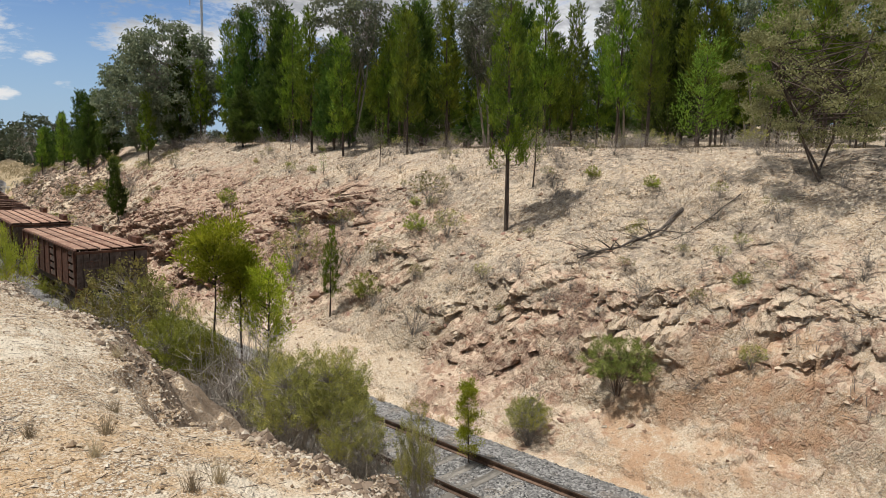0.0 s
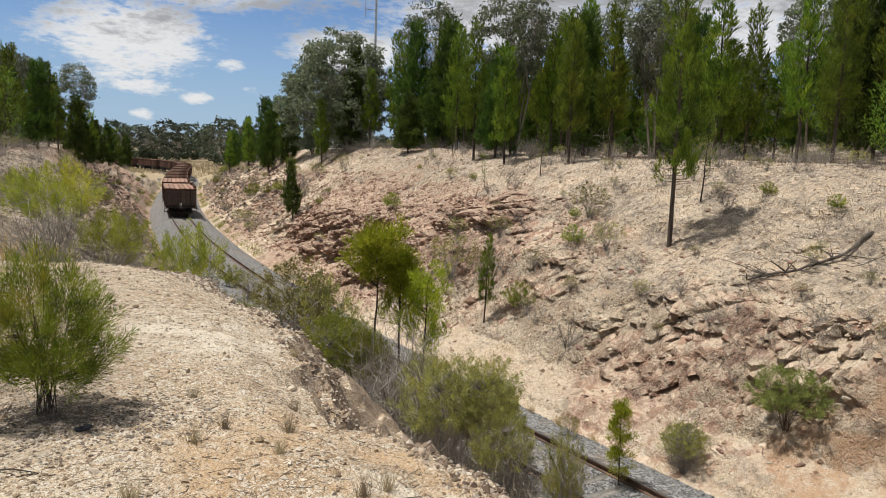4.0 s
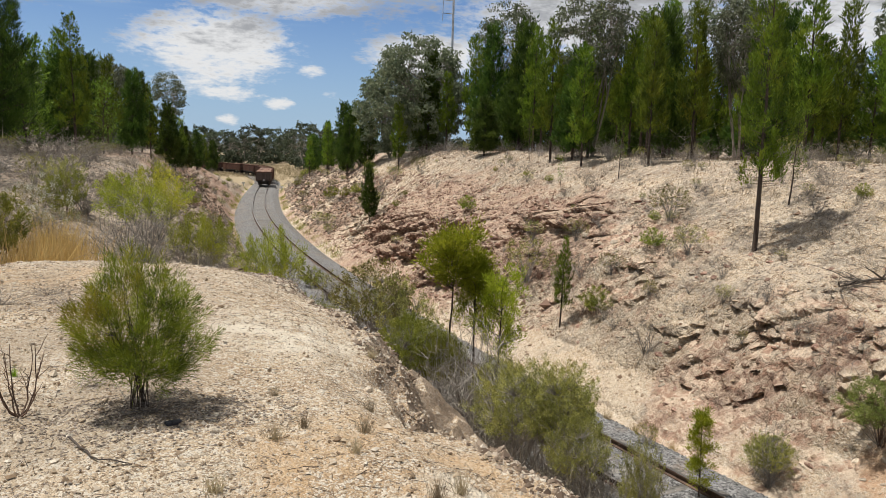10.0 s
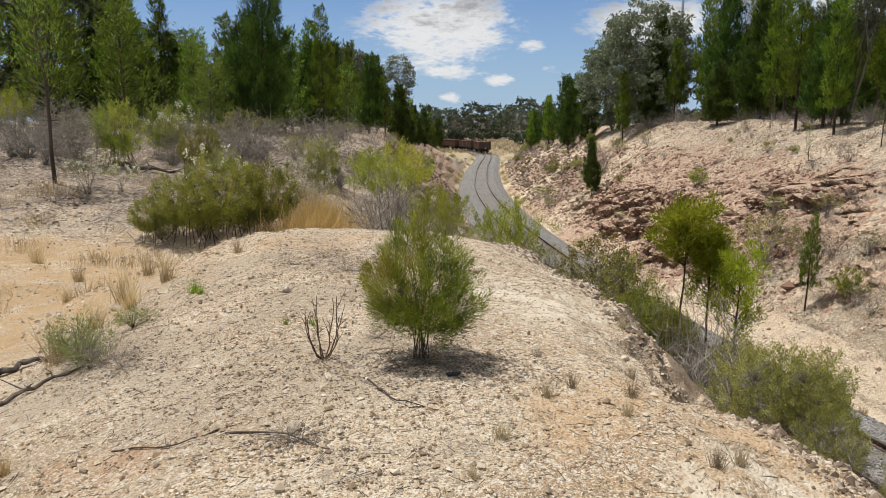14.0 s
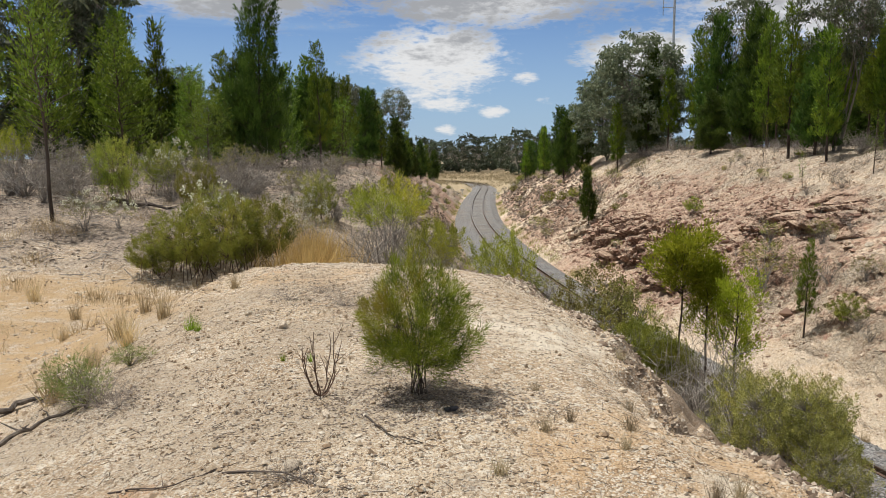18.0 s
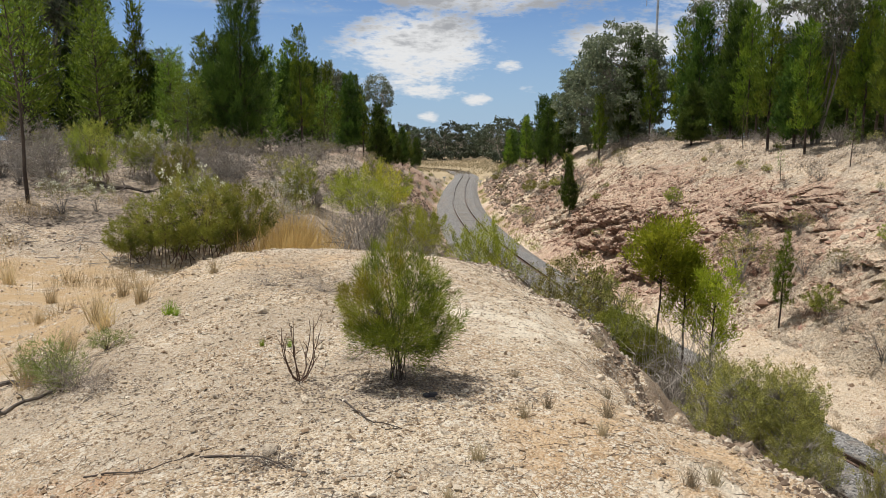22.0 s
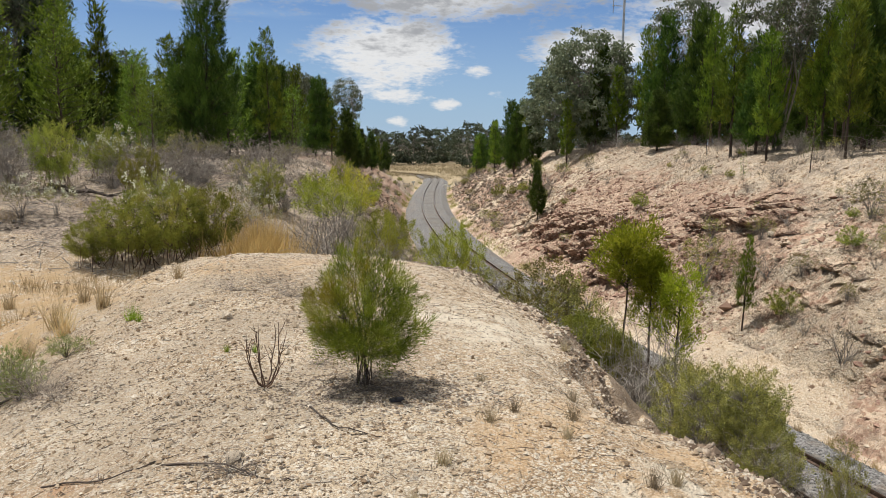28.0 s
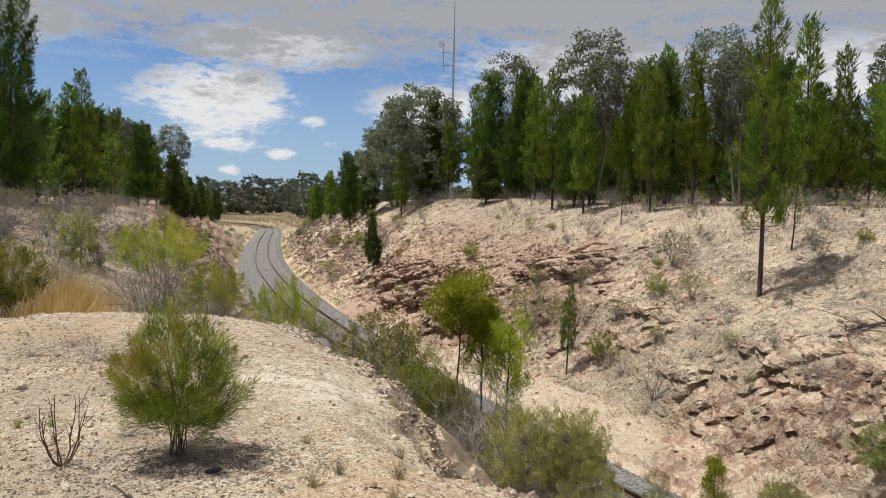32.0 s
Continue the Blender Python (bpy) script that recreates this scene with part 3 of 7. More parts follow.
def m_grain(name, dark, light, scale=6.0, rough=0.85, metal=0.0, bump=0.3, depth=0.01, stretch=None, third=None, spec=0.3, objrand=0.25):
    """Two-scale mottling with a slight shift from thing to thing."""
    mt, nt, b = nodes(name)
    g = Net(nt)
    co = nt.nodes.new("ShaderNodeTexCoord").outputs["Object"]
    a, f = g.noise(scale * 0.3, 4, 0.6, co, stretch), g.noise(scale * 2.2, 4, 0.65, co, stretch)
    col = g.mix(g.ramp(g.math("ADD", g.math("MULTIPLY", a, 0.6), g.math("MULTIPLY", f, 0.4)), 0.36, 0.64), dark, light)
    if third:
        col = g.mix(g.math("MULTIPLY", g.ramp(g.noise(scale * 0.8, 5, 0.6, co), 0.53, 0.66), 0.8), col, third)
    hsv = nt.nodes.new("ShaderNodeHueSaturation")
    g.put(hsv.inputs["Value"], g.math("ADD", g.math("MULTIPLY", g.rand(), objrand * 2), 1 - objrand))
    g.put(hsv.inputs["Color"], col)
    g.put(b.inputs["Base Color"], hsv.outputs[0])
    b.inputs["Roughness"].default_value, b.inputs["Metallic"].default_value = rough, metal
    b.inputs["Specular IOR Level"].default_value = spec
    g.bump(b, f, bump, depth)
    return mt


def m_leaf(name, dark, light, tip=None, through_light=0.3, hue=0.035, clump=2.3):
    """Foliage: colour varies by spray and plant, light and dark of clumps is painted in; some light passes through."""
    mt, nt, b = nodes(name)
    g = Net(nt)
    isl = g.island()
    # light and shaded clumps of the crown, painted into the leaf colour by noise
    clump_shade = g.ramp(g.noise(clump, 3, 0.6), 0.36, 0.64)
    col = g.mix(g.math("ADD", g.math("MULTIPLY", isl, 0.3), g.math("MULTIPLY", clump_shade, 0.7)), dark, light)
    if tip:
        col = g.mix(g.math("MULTIPLY", g.ramp(g.noise(0.9, 3), 0.52, 0.68), 0.6), col, tip)
    hsv = nt.nodes.new("ShaderNodeHueSaturation")
    r = g.rand()
    g.put(hsv.inputs["Value"], g.math("ADD", g.math("MULTIPLY", r, 0.6), 0.7))
    g.put(hsv.inputs["Hue"], g.math("ADD", g.math("MULTIPLY", r, hue), 0.497 - hue * 0.55))
    g.put(hsv.inputs["Color"], col)
    g.put(b.inputs["Base Color"], hsv.outputs[0])
    b.inputs["Roughness"].default_value = 0.6
    b.inputs["Specular IOR Level"].default_value = 0.25
    tr = nt.nodes.new("ShaderNodeBsdfTranslucent")
    g.put(tr.inputs[0], hsv.outputs[0])
    mx = nt.nodes.new("ShaderNodeMixShader")
    mx.inputs[0].default_value = through_light
    g.link(b.outputs[0], mx.inputs[1])
    g.link(tr.outputs[0], mx.inputs[2])
    g.link(mx.outputs[0], nt.nodes["Material Output"].inputs[0])
    return mt


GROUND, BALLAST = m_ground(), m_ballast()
PINE = m_leaf("cypress_foliage", (0.042, 0.085, 0.009), (0.205, 0.305, 0.028), (0.28, 0.33, 0.035), through_light=0.38, clump=1.5)
PINE_YOUNG = m_leaf("young_cypress_foliage", (0.070, 0.13, 0.014), (0.22, 0.32, 0.034))
# the cypress green again for dark trees, with shade taken into its colour
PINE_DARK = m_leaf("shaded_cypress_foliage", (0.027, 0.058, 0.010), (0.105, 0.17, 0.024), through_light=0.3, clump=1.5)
GUM = m_leaf("eucalypt_foliage", (0.075, 0.098, 0.055), (0.225, 0.25, 0.155))
FAR_GUM = m_leaf("distant_foliage", (0.045, 0.066, 0.04), (0.12, 0.145, 0.09))
BROOM = m_leaf("broom_foliage", (0.050, 0.095, 0.008), (0.33, 0.45, 0.040), (0.50, 0.40, 0.042), through_light=0.22, clump=7.0)
WATTLE = m_leaf("wattle_foliage", (0.20, 0.28, 0.016), (0.48, 0.55, 0.05), through_light=0.45)
YELLOWGREEN = m_leaf("yellow_green_foliage", (0.15, 0.175, 0.02), (0.40, 0.42, 0.055), (0.52, 0.43, 0.05), clump=3.0)
OLIVE = m_leaf("olive_shrub_foliage", (0.13, 0.14, 0.038), (0.40, 0.39, 0.12), (0.43, 0.38, 0.10), clump=3.0)
GREYSHRUB = m_leaf("grey_shrub_foliage", (0.13, 0.118, 0.095), (0.30, 0.27, 0.215))
STRAW = m_leaf("dry_grass", (0.42, 0.32, 0.16), (0.72, 0.60, 0.37), through_light=0.4, hue=0.01)
GOLDGRASS = m_leaf("golden_grass", (0.50, 0.35, 0.12), (0.86, 0.66, 0.28), through_light=0.45, hue=0.01)
TUFTGRASS = m_leaf("brown_tuft_grass", (0.25, 0.20, 0.12), (0.50, 0.43, 0.29), through_light=0.3, hue=0.02)
FEATHER = m_leaf("feathery_foliage", (0.18, 0.205, 0.085), (0.40, 0.425, 0.20), through_light=0.4)
FLOWER = m_leaf("white_flowers", (0.55, 0.55, 0.42), (0.80, 0.80, 0.66))
GREYTWIG = m_grain("grey_brown_twigs", (0.10, 0.082, 0.07), (0.30, 0.26, 0.23), 9.0)
TWIGWOOD = m_grain("brown_twig_wood", (0.07, 0.042, 0.03), (0.19, 0.125, 0.09), 9.0)
BARK = m_grain("dark_bark", (0.035, 0.025, 0.02), (0.11, 0.085, 0.068), 9.0, stretch=(1, 1, 0.2), bump=0.6, depth=0.02)
GUMBARK = m_grain("smooth_grey_bark", (0.12, 0.10, 0.085), (0.38, 0.34, 0.29), 5.0, stretch=(1, 1, 0.25), bump=0.3)
DEADWOOD = m_grain("weathered_dead_wood", (0.15, 0.132, 0.118), (0.39, 0.36, 0.325), 9.0, stretch=(1, 1, 0.3))
CHAR = m_grain("blackened_wood", (0.03, 0.024, 0.02), (0.12, 0.095, 0.08), 9.0)
STONE = m_grain("pale_stone", (0.36, 0.29, 0.215), (0.66, 0.575, 0.46), 7.0, bump=0.5, depth=0.02, objrand=0.3)
REDSTONE = m_grain("red_brown_rock", (0.17, 0.095, 0.07), (0.40, 0.245, 0.185), 4.0, bump=0.7, depth=0.04, third=(0.50, 0.39, 0.30), objrand=0.3)
RUST = m_grain("rusty_steel", (0.040, 0.020, 0.015), (0.125, 0.058, 0.038), 3.0, rough=0.85, third=(0.10, 0.065, 0.05))
RUST_ROOF = m_grain("rust_brown_roof_sheet", (0.20, 0.105, 0.075), (0.42, 0.275, 0.20), 2.2, rough=0.75, third=(0.20, 0.10, 0.07))
RUST_GREY = m_grain("grey_weathered_board", (0.046, 0.033, 0.028), (0.137, 0.107, 0.094), 3.0, rough=0.85, third=(0.14, 0.065, 0.045))
BLACKSTEEL = m_grain("dirty_black_steel", (0.012, 0.011, 0.010), (0.05, 0.043, 0.038), 5.0, rough=0.7)
WORNSTEEL = m_grain("worn_rail_steel", (0.22, 0.20, 0.19), (0.42, 0.40, 0.38), 8.0, rough=0.38, metal=0.9)
RAILSIDE = m_grain("rail_side_rust", (0.05, 0.032, 0.024), (0.14, 0.09, 0.065), 8.0, rough=0.85)
SLEEPER = m_grain("weathered_sleeper", (0.10, 0.092, 0.082), (0.26, 0.24, 0.215), 5.0, stretch=(0.3, 1, 1))
GALV = m_grain("galvanised_steel", (0.30, 0.32, 0.34), (0.44, 0.46, 0.48), 6.0, rough=0.5, metal=0.5)
WHITEPAINT = m_grain("dusty_white_paint", (0.62, 0.60, 0.56), (0.80, 0.79, 0.76), 6.0)
LITTER_DARK = m_grain("dark_plastic", (0.02, 0.02, 0.025), (0.06, 0.06, 0.07), 9.0, rough=0.35)

# ---- mesh helpers ----


def mesh_obj(name, verts, faces, material, parent=None, label="", smooth=False):
    me = bpy.data.meshes.new(name)
    me.from_pydata([tuple(v) for v in verts] if not isinstance(verts, np.ndarray) else verts.tolist(), [], faces if isinstance(faces, list) else faces.tolist())
    me.materials.append(material)
    if smooth:
        me.polygons.foreach_set("use_smooth", [True] * len(me.polygons))
    ob = new(name, me)
    if parent is not None:
        ob.parent = parent
    if label:
        ob["label"] = label
    return ob


def part(name, bm, material, parent, label="", smooth=False):
    me = bpy.data.meshes.new(name)
    bm.to_mesh(me)
    bm.free()
    me.materials.append(material)
    if smooth:
        me.polygons.foreach_set("use_smooth", [True] * len(me.polygons))
    ob = new(name, me)
    ob.parent = parent
    if label:
        ob["label"] = label
    return ob


def shared(name, me, parent, m):
    """One more object on a mesh that exists already."""
    ob = new(name, me)
    ob.parent = parent
    ob.matrix_basis = m
    return ob


def box(bm, x0, x1, y0, y1, z0, z1, bevel=0.0):
    r = bmesh.ops.create_cube(bm, size=1.0)
    bmesh.ops.scale(bm, vec=(x1 - x0, y1 - y0, z1 - z0), verts=r["verts"])
    bmesh.ops.translate(bm, vec=((x0 + x1) / 2, (y0 + y1) / 2, (z0 + z1) / 2), verts=r["verts"])
    if bevel:
        es = list({e for v in r["verts"] for e in v.link_edges})
        bmesh.ops.bevel(bm, geom=es, offset=bevel, segments=1, affect="EDGES")


def cyl(bm, m, r0, r1, depth, seg=12):
    bmesh.ops.create_cone(bm, cap_ends=True, segments=seg, radius1=r0, radius2=r1, depth=depth, matrix=m)


class Soup:
    """Gathers tubes and leaves for one mesh."""

    def __init__(self):
        self.v, self.f, self.n = [], [], 0

    def add(self, verts, faces):
        self.v.append(np.asarray(verts, float))
        self.f += (np.asarray(faces) + self.n).tolist()
        self.n += len(verts)

    def tube(self, pts, radii, seg=5):
        pts = np.asarray(pts, float)
        tan = np.gradient(pts, axis=0)
        tan /= np.linalg.norm(tan, axis=1, keepdims=True) + 1e-9
        ref = np.array([0.31, 0.87, 0.38])
        a = np.cross(tan, ref)
        a /= np.linalg.norm(a, axis=1, keepdims=True) + 1e-9
        b = np.cross(tan, a)
        ang = np.linspace(0, 2 * np.pi, seg, endpoint=False)
        ring = pts[:, None] + np.asarray(radii)[:, None, None] * (np.cos(ang)[None, :, None] * a[:, None] + np.sin(ang)[None, :, None] * b[:, None])
        n = len(pts)
        faces = [[i * seg + j, i * seg + (j + 1) % seg, (i + 1) * seg + (j + 1) % seg, (i + 1) * seg + j] for i in range(n - 1) for j in range(seg)]
        self.add(ring.reshape(-1, 3), faces)

    def leaves(self, c, d, length, width, r, kite=True):
        """Blades from c along d; kite: widest at two fifths of the length."""
        c, d = np.asarray(c, float), np.asarray(d, float)
        d = d / (np.linalg.norm(d, axis=1, keepdims=True) + 1e-9)
        side = np.cross(d, r.normal(size=d.shape))
        side /= np.linalg.norm(side, axis=1, keepdims=True) + 1e-9
        length, width = np.broadcast_to(length, len(c))[:, None], np.broadcast_to(width, len(c))[:, None]
        i = np.arange(len(c))
        if kite:
            v = np.stack([c, c + d * length * 0.4 + side * width, c + d * length, c + d * length * 0.4 - side * width], 1).reshape(-1, 3)
            f = (i[:, None] * 4 + np.arange(4)[None]).tolist()
        else:
            v = np.stack([c - side * width, c + side * width, c + d * length], 1).reshape(-1, 3)
            f = (i[:, None] * 3 + np.arange(3)[None]).tolist()
        self.v.append(v)
        self.f += (np.asarray(f) + self.n).tolist()
        self.n += len(v)

    def obj(self, name, material, parent, label="", smooth=False):
        return mesh_obj(name, np.concatenate(self.v), self.f, material, parent, label, smooth)


def stand(name, x, y, z=None, turn=0.0):
    e = new(name)
    if z is None:
        z = float(terrain(x, y))
    e.empty_display_size = 0.2
    e.matrix_basis = pose(x, y, z, 0, 0, turn)
    return e


# ---- ground, ballast, track ----


def spaced(lo, a, b, hi, fine, grow_lo, grow):
    """Grid lines: fine between a and b, growing towards lo and hi."""
    mid = np.arange(a, b, fine)
    up, s = [b], fine
    while up[-1] < hi:
        s *= grow
        up.append(up[-1] + s)
    dn, s = [a], fine
    while dn[-1] > lo:
        s *= grow_lo
        dn.append(dn[-1] - s)
    return np.array(dn[:0:-1] + mid.tolist() + up)


def on_ground(x, y):
    """Where a place of the plan comes to lie once the rock faces are pushed out."""
    z = terrain(x, y)
    d, sd, u = ledges(x, y, z)
    d = np.where(sd > 0, -d, d)
    return x + d * np.interp(u, TS, TANY), y - d * np.interp(u, TS, TANX), z + 0.25 * np.abs(d)


def grid_mesh(name, gx, gy, material):
    X, Y = np.meshgrid(gx, gy)
    edge = sstep(250, 900, np.hypot(X, Y))
    X, Y, Z = on_ground(X, Y)
    Z = Z * (1 - edge)
    n, m = len(gx), len(gy)
    i = (np.arange(m - 1)[:, None] * n + np.arange(n - 1)[None]).reshape(-1)
    F = np.stack([i, i + 1, i + n + 1, i + n], 1)
    return mesh_obj(name, np.stack([X, Y, Z], 2).reshape(-1, 3), F, material)


ROWS = np.concatenate([spaced(-2500, 1.8, 12, 12, 0.10, 1.3, 1.02), spaced(12.1, 12.1, 54, 3500, 0.135, 1.3, 1.045)])
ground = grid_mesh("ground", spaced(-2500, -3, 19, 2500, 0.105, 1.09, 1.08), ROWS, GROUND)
tagged(ground, "pale stony soil of the railway cutting with red rock faces", "ground", kind="structure")


def sweep(name, section, material, parent=None, step=2, label="", closed=False, s0=0, s1=None):
    """Carries a section of (offset to the right, height) along the track."""
    idx = np.arange(s0, len(TX) if s1 is None else s1, step)
    sec = np.array(section)
    V = np.zeros((len(idx), len(sec), 3))
    V[:, :, 0] = TX[idx][:, None] + TANY[idx][:, None] * sec[None, :, 0]
    V[:, :, 1] = TY[idx][:, None] - TANX[idx][:, None] * sec[None, :, 0]
    V[:, :, 2] = sec[None, :, 1]
    k = len(sec)
    js = range(k) if closed else range(k - 1)
    F = [[i * k + j, i * k + (j + 1) % k, (i + 1) * k + (j + 1) % k, (i + 1) * k + j] for i in range(len(idx) - 1) for j in js]
    return mesh_obj(name, V.reshape(-1, 3), F, material, parent, label)


track = tagged(new("railway_track"), "single railway track with worn steel rails on grey ballast", "railway track", kind="structure")
ballast = sweep("ballast_bed", [(-2.75, -0.62), (-2.3, -0.40), (-1.75, -0.17), (-1.2, -0.155), (-0.5, -0.165), (0.5, -0.165), (1.2, -0.155), (1.75, -0.17), (2.3, -0.40), (2.75, -0.62)], BALLAST, track)


def rail_section(o):
    pts = [(-0.07, -0.155), (0.07, -0.155), (0.07, -0.14), (0.012, -0.12), (0.012, -0.045), (0.036, -0.035), (0.036, -0.004), (-0.036, -0.004), (-0.036, -0.035), (-0.012, -0.045), (-0.012, -0.12), (-0.07, -0.14)]
    return [(o + a, b) for a, b in pts]


for o in (-0.755, 0.755):
    sweep("rail", rail_section(o), RAILSIDE, track, 2, closed=True)
    sweep("rail_head", [(o - 0.034, -0.005), (o - 0.03, 0.0), (o + 0.03, 0.0), (o + 0.034, -0.005)], WORNSTEEL, track, 2, "bright worn running surface")


def sleepers():
    bm = bmesh.new()
    box(bm, -1.22, 1.22, -0.12, 0.12, -0.15, 0.0, 0.015)
    me = bpy.data.meshes.new("sleeper")
    bm.to_mesh(me)
    bm.free()
    me.materials.append(SLEEPER)
    r = random.Random(3)
    s = along(8.5)
    for i in range(290):
        x, y = np.interp(s, TS, TX), np.interp(s, TS, TY)
        a = math.degrees(math.atan2(-np.interp(s, TS, TANX), np.interp(s, TS, TANY)))
        shared("sleeper", me, track, pose(x, y, -0.158 + r.uniform(-0.012, 0.012), 0, 0, a + r.uniform(-1.5, 1.5)))
        s += 0.62


sleepers()

# ---- the goods train ----
WAGON_PITCH, WAGONS, SPEED, REAR_START = 12.0, 14, 10.1, 31.6


def board_mesh(name, sx, sy, sz, material, seed=0):
    bm = bmesh.new()
    box(bm, -sx / 2, sx / 2, -sy / 2, sy / 2, 0, sz, 0.008)
    r = random.Random(seed)
    for v in bm.verts:
        v.co += Vector((r.uniform(-1, 1), r.uniform(-1, 1), r.uniform(-1, 1))) * 0.006
    me = bpy.data.meshes.new(name)
    bm.to_mesh(me)
    bm.free()
    me.materials.append(material)
    return me


def wagon(covered, seed):
    """A rusty bogie goods wagon 9.4 m over the headstocks; y is the way it runs."""
    r = random.Random(seed)
    w = new("goods_wagon")
    half, wide, floor, top = 4.6, 1.36, 1.08, 2.52 if covered else 2.46
    bm = bmesh.new()
    box(bm, -0.16, 0.16, -half, half, 0.70, 0.98)
    for x in (-1.26, 1.26):
        box(bm, x - 0.05, x + 0.05, -half, half, 0.82, 1.06)
    for y in (-half, -3.0, -1.0, 1.0, 3.0, half - 0.18):
        box(bm, -1.3, 1.3, y, y + 0.18, 0.80, 1.04)
    part("underframe", bm, BLACKSTEEL, w)
    bm = bmesh.new()
    box(bm, -wide, wide, -half, half, 1.06, 1.12)
    part("floor", bm, RUST, w)
    post = board_mesh("post", 0.10, 0.13, top - floor, RUST, 1)
    slat = board_mesh("side_slat", 0.035, 0.95, 0.20, RUST_GREY, 2)
    panel = board_mesh("side_panel", 0.03, 0.95, (top - floor) * 0.94, RUST, 3)
    endb = board_mesh("end_board", 0.235, 0.045, top - floor - 0.05, RUST_GREY if covered else RUST, 4)
    for x in (-wide, wide):
        for i in range(10):
            y = -half + 0.1 + i * (2 * half - 0.2) / 9
            shared("post", post, w, pose(x, y, floor, 0, r.uniform(-1.5, 1.5), 0))
            if i == 9:
                continue
            yc = y + (half - 0.1) / 9
            if covered and i % 3 == 0:
                for k in range(5):
                    shared("side_slat", slat, w, pose(x, yc, floor + 0.06 + k * 0.30, r.uniform(-1.5, 1.5), 0, 0))
            else:
                shared("side_panel", panel, w, pose(x * 0.985, yc, floor + 0.03))
    for y in (-half - 0.02, half + 0.02):
        for i in range(11):
            shared("end_board", endb, w, pose(-wide + 0.13 + i * (2 * wide - 0.26) / 10, y, floor + r.uniform(-0.03, 0.03), r.uniform(-1, 1), r.uniform(-1.5, 1.5), 0))
        bm = bmesh.new()
        box(bm, -wide - 0.03, wide + 0.03, y - 0.05, y + 0.05, top - 0.10, top - 0.0)
        part("end_rail", bm, RUST, w)
    for x in (-wide, wide):
        bm = bmesh.new()
        box(bm, x - 0.055, x + 0.055, -half - 0.06, half + 0.06, top, top + 0.07)
        part("top_rail", bm, RUST, w)
    if covered:
        plank = board_mesh("roof_sheet", 0.40, 9.1, 0.035, RUST_ROOF, 5)
        for i in range(6):
            shared("roof_sheet", plank, w, pose(-1.12 + i * 0.445, r.uniform(-0.05, 0.1), top + 0.05 + r.uniform(-0.01, 0.02), 0, r.uniform(-2, 2), r.uniform(-0.25, 0.25)))
        rib = board_mesh("roof_rib", 0.06, 9.2, 0.09, RUST, 6)
        for i in range(5):
            shared("roof_rib", rib, w, pose(-0.9 + i * 0.445, 0, top + 0.035))
        hatch = board_mesh("hatch_box", 0.20, 1.1, 0.30, RUST, 7)
        for y in (-3.4, 2.0):
            shared("hatch_box", hatch, w, pose(wide - 0.06, y, top + 0.06))
    else:
        bar = board_mesh("cross_bar", 2.66, 0.22, 0.05, RUST_ROOF, 8)
        for i in range(5):
            shared("cross_bar", bar, w, pose(0, -3.6 + i * 1.8, top + 0.05, 0, r.uniform(-1.5, 1.5), 0))
        bm = bmesh.new()
        box(bm, -1.25, 1.25, -4.4, 4.4, 1.14, 1.45, 0.1)
        for v in bm.verts:
            v.co.z += r.uniform(-0.12, 0.12) if v.co.z > 1.5 else 0
        part("rusty_load", bm, RUST, w, "heap of rusted metal load")
    for y, s in ((-half - 0.72, -1), (half + 0.72, 1)):
        bm = bmesh.new()
        box(bm, -0.11, 0.11, y - 0.70, y + 0.70, 0.78, 0.96, 0.02)
        box(bm, -0.17, 0.17, y + s * 0.56 - 0.1, y + s * 0.56 + 0.1, 0.74, 1.0, 0.03)
        part("coupler", bm, BLACKSTEEL, w)
        bm = bmesh.new()
        cyl(bm, pose(0.42, y - s * 0.15, 0.62), 0.035, 0.03, 0.5, 6)
        part("brake_hose", bm, BLACKSTEEL, w)
    bm = bmesh.new()
    box(bm, -0.09, 0.09, -half - 0.20, -half - 0.10, 0.98, 1.28, 0.02)
    tail = part("tail_lamp", bm, WHITEPAINT, w, "white tail lamp case")
    for z in (1.06, 1.19):
        bm = bmesh.new()
        cyl(bm, pose(0, -half - 0.21, z, 90, 0, 0), 0.045, 0.045, 0.03, 12)
        part("lens", bm, BLACKSTEEL, tail)
    for k in range(4):
        bm = bmesh.new()
        box(bm, -1.02, -0.52, -half - 0.11, -half - 0.07, 1.2 + k * 0.30, 1.25 + k * 0.30, 0.008)
        part("rung", bm, RUST_GREY, w)
    for x in (-1.05, -0.49):
        bm = bmesh.new()
        box(bm, x - 0.03, x + 0.03, -half - 0.10, -half - 0.05, 1.1, top - 0.12, 0.008)
        part("ladder_rail", bm, RUST_GREY, w)
    for x in (-1.22, 1.22):
        bm = bmesh.new()
        for k in range(3):
            box(bm, x - 0.2, x + 0.2, -half - 0.1, -half - 0.06, 0.45 + k * 0.28, 0.49 + k * 0.28)
        for k in (-0.2, 0.2):
            box(bm, x + k - 0.02, x + k + 0.02, -half - 0.1, -half - 0.06, 0.40, 1.1)
        part("step", bm, RUST, w)
    wheel_bm = bmesh.new()
    turn = pose(0, 0, 0, 0, 90, 0)
    cyl(wheel_bm, turn, 0.07, 0.07, 1.9, 10)
    for x in (-0.755, 0.755):
        cyl(wheel_bm, pose(x, 0, 0) @ turn, 0.43, 0.43, 0.12, 24)
        cyl(wheel_bm, pose(x - math.copysign(0.075, x), 0, 0) @ turn, 0.46, 0.46, 0.03, 24)
        for a in range(4):
            m = pose(x + math.copysign(0.062, x), 0.23 * math.cos(a * 1.5708), 0.23 * math.sin(a * 1.5708)) @ turn
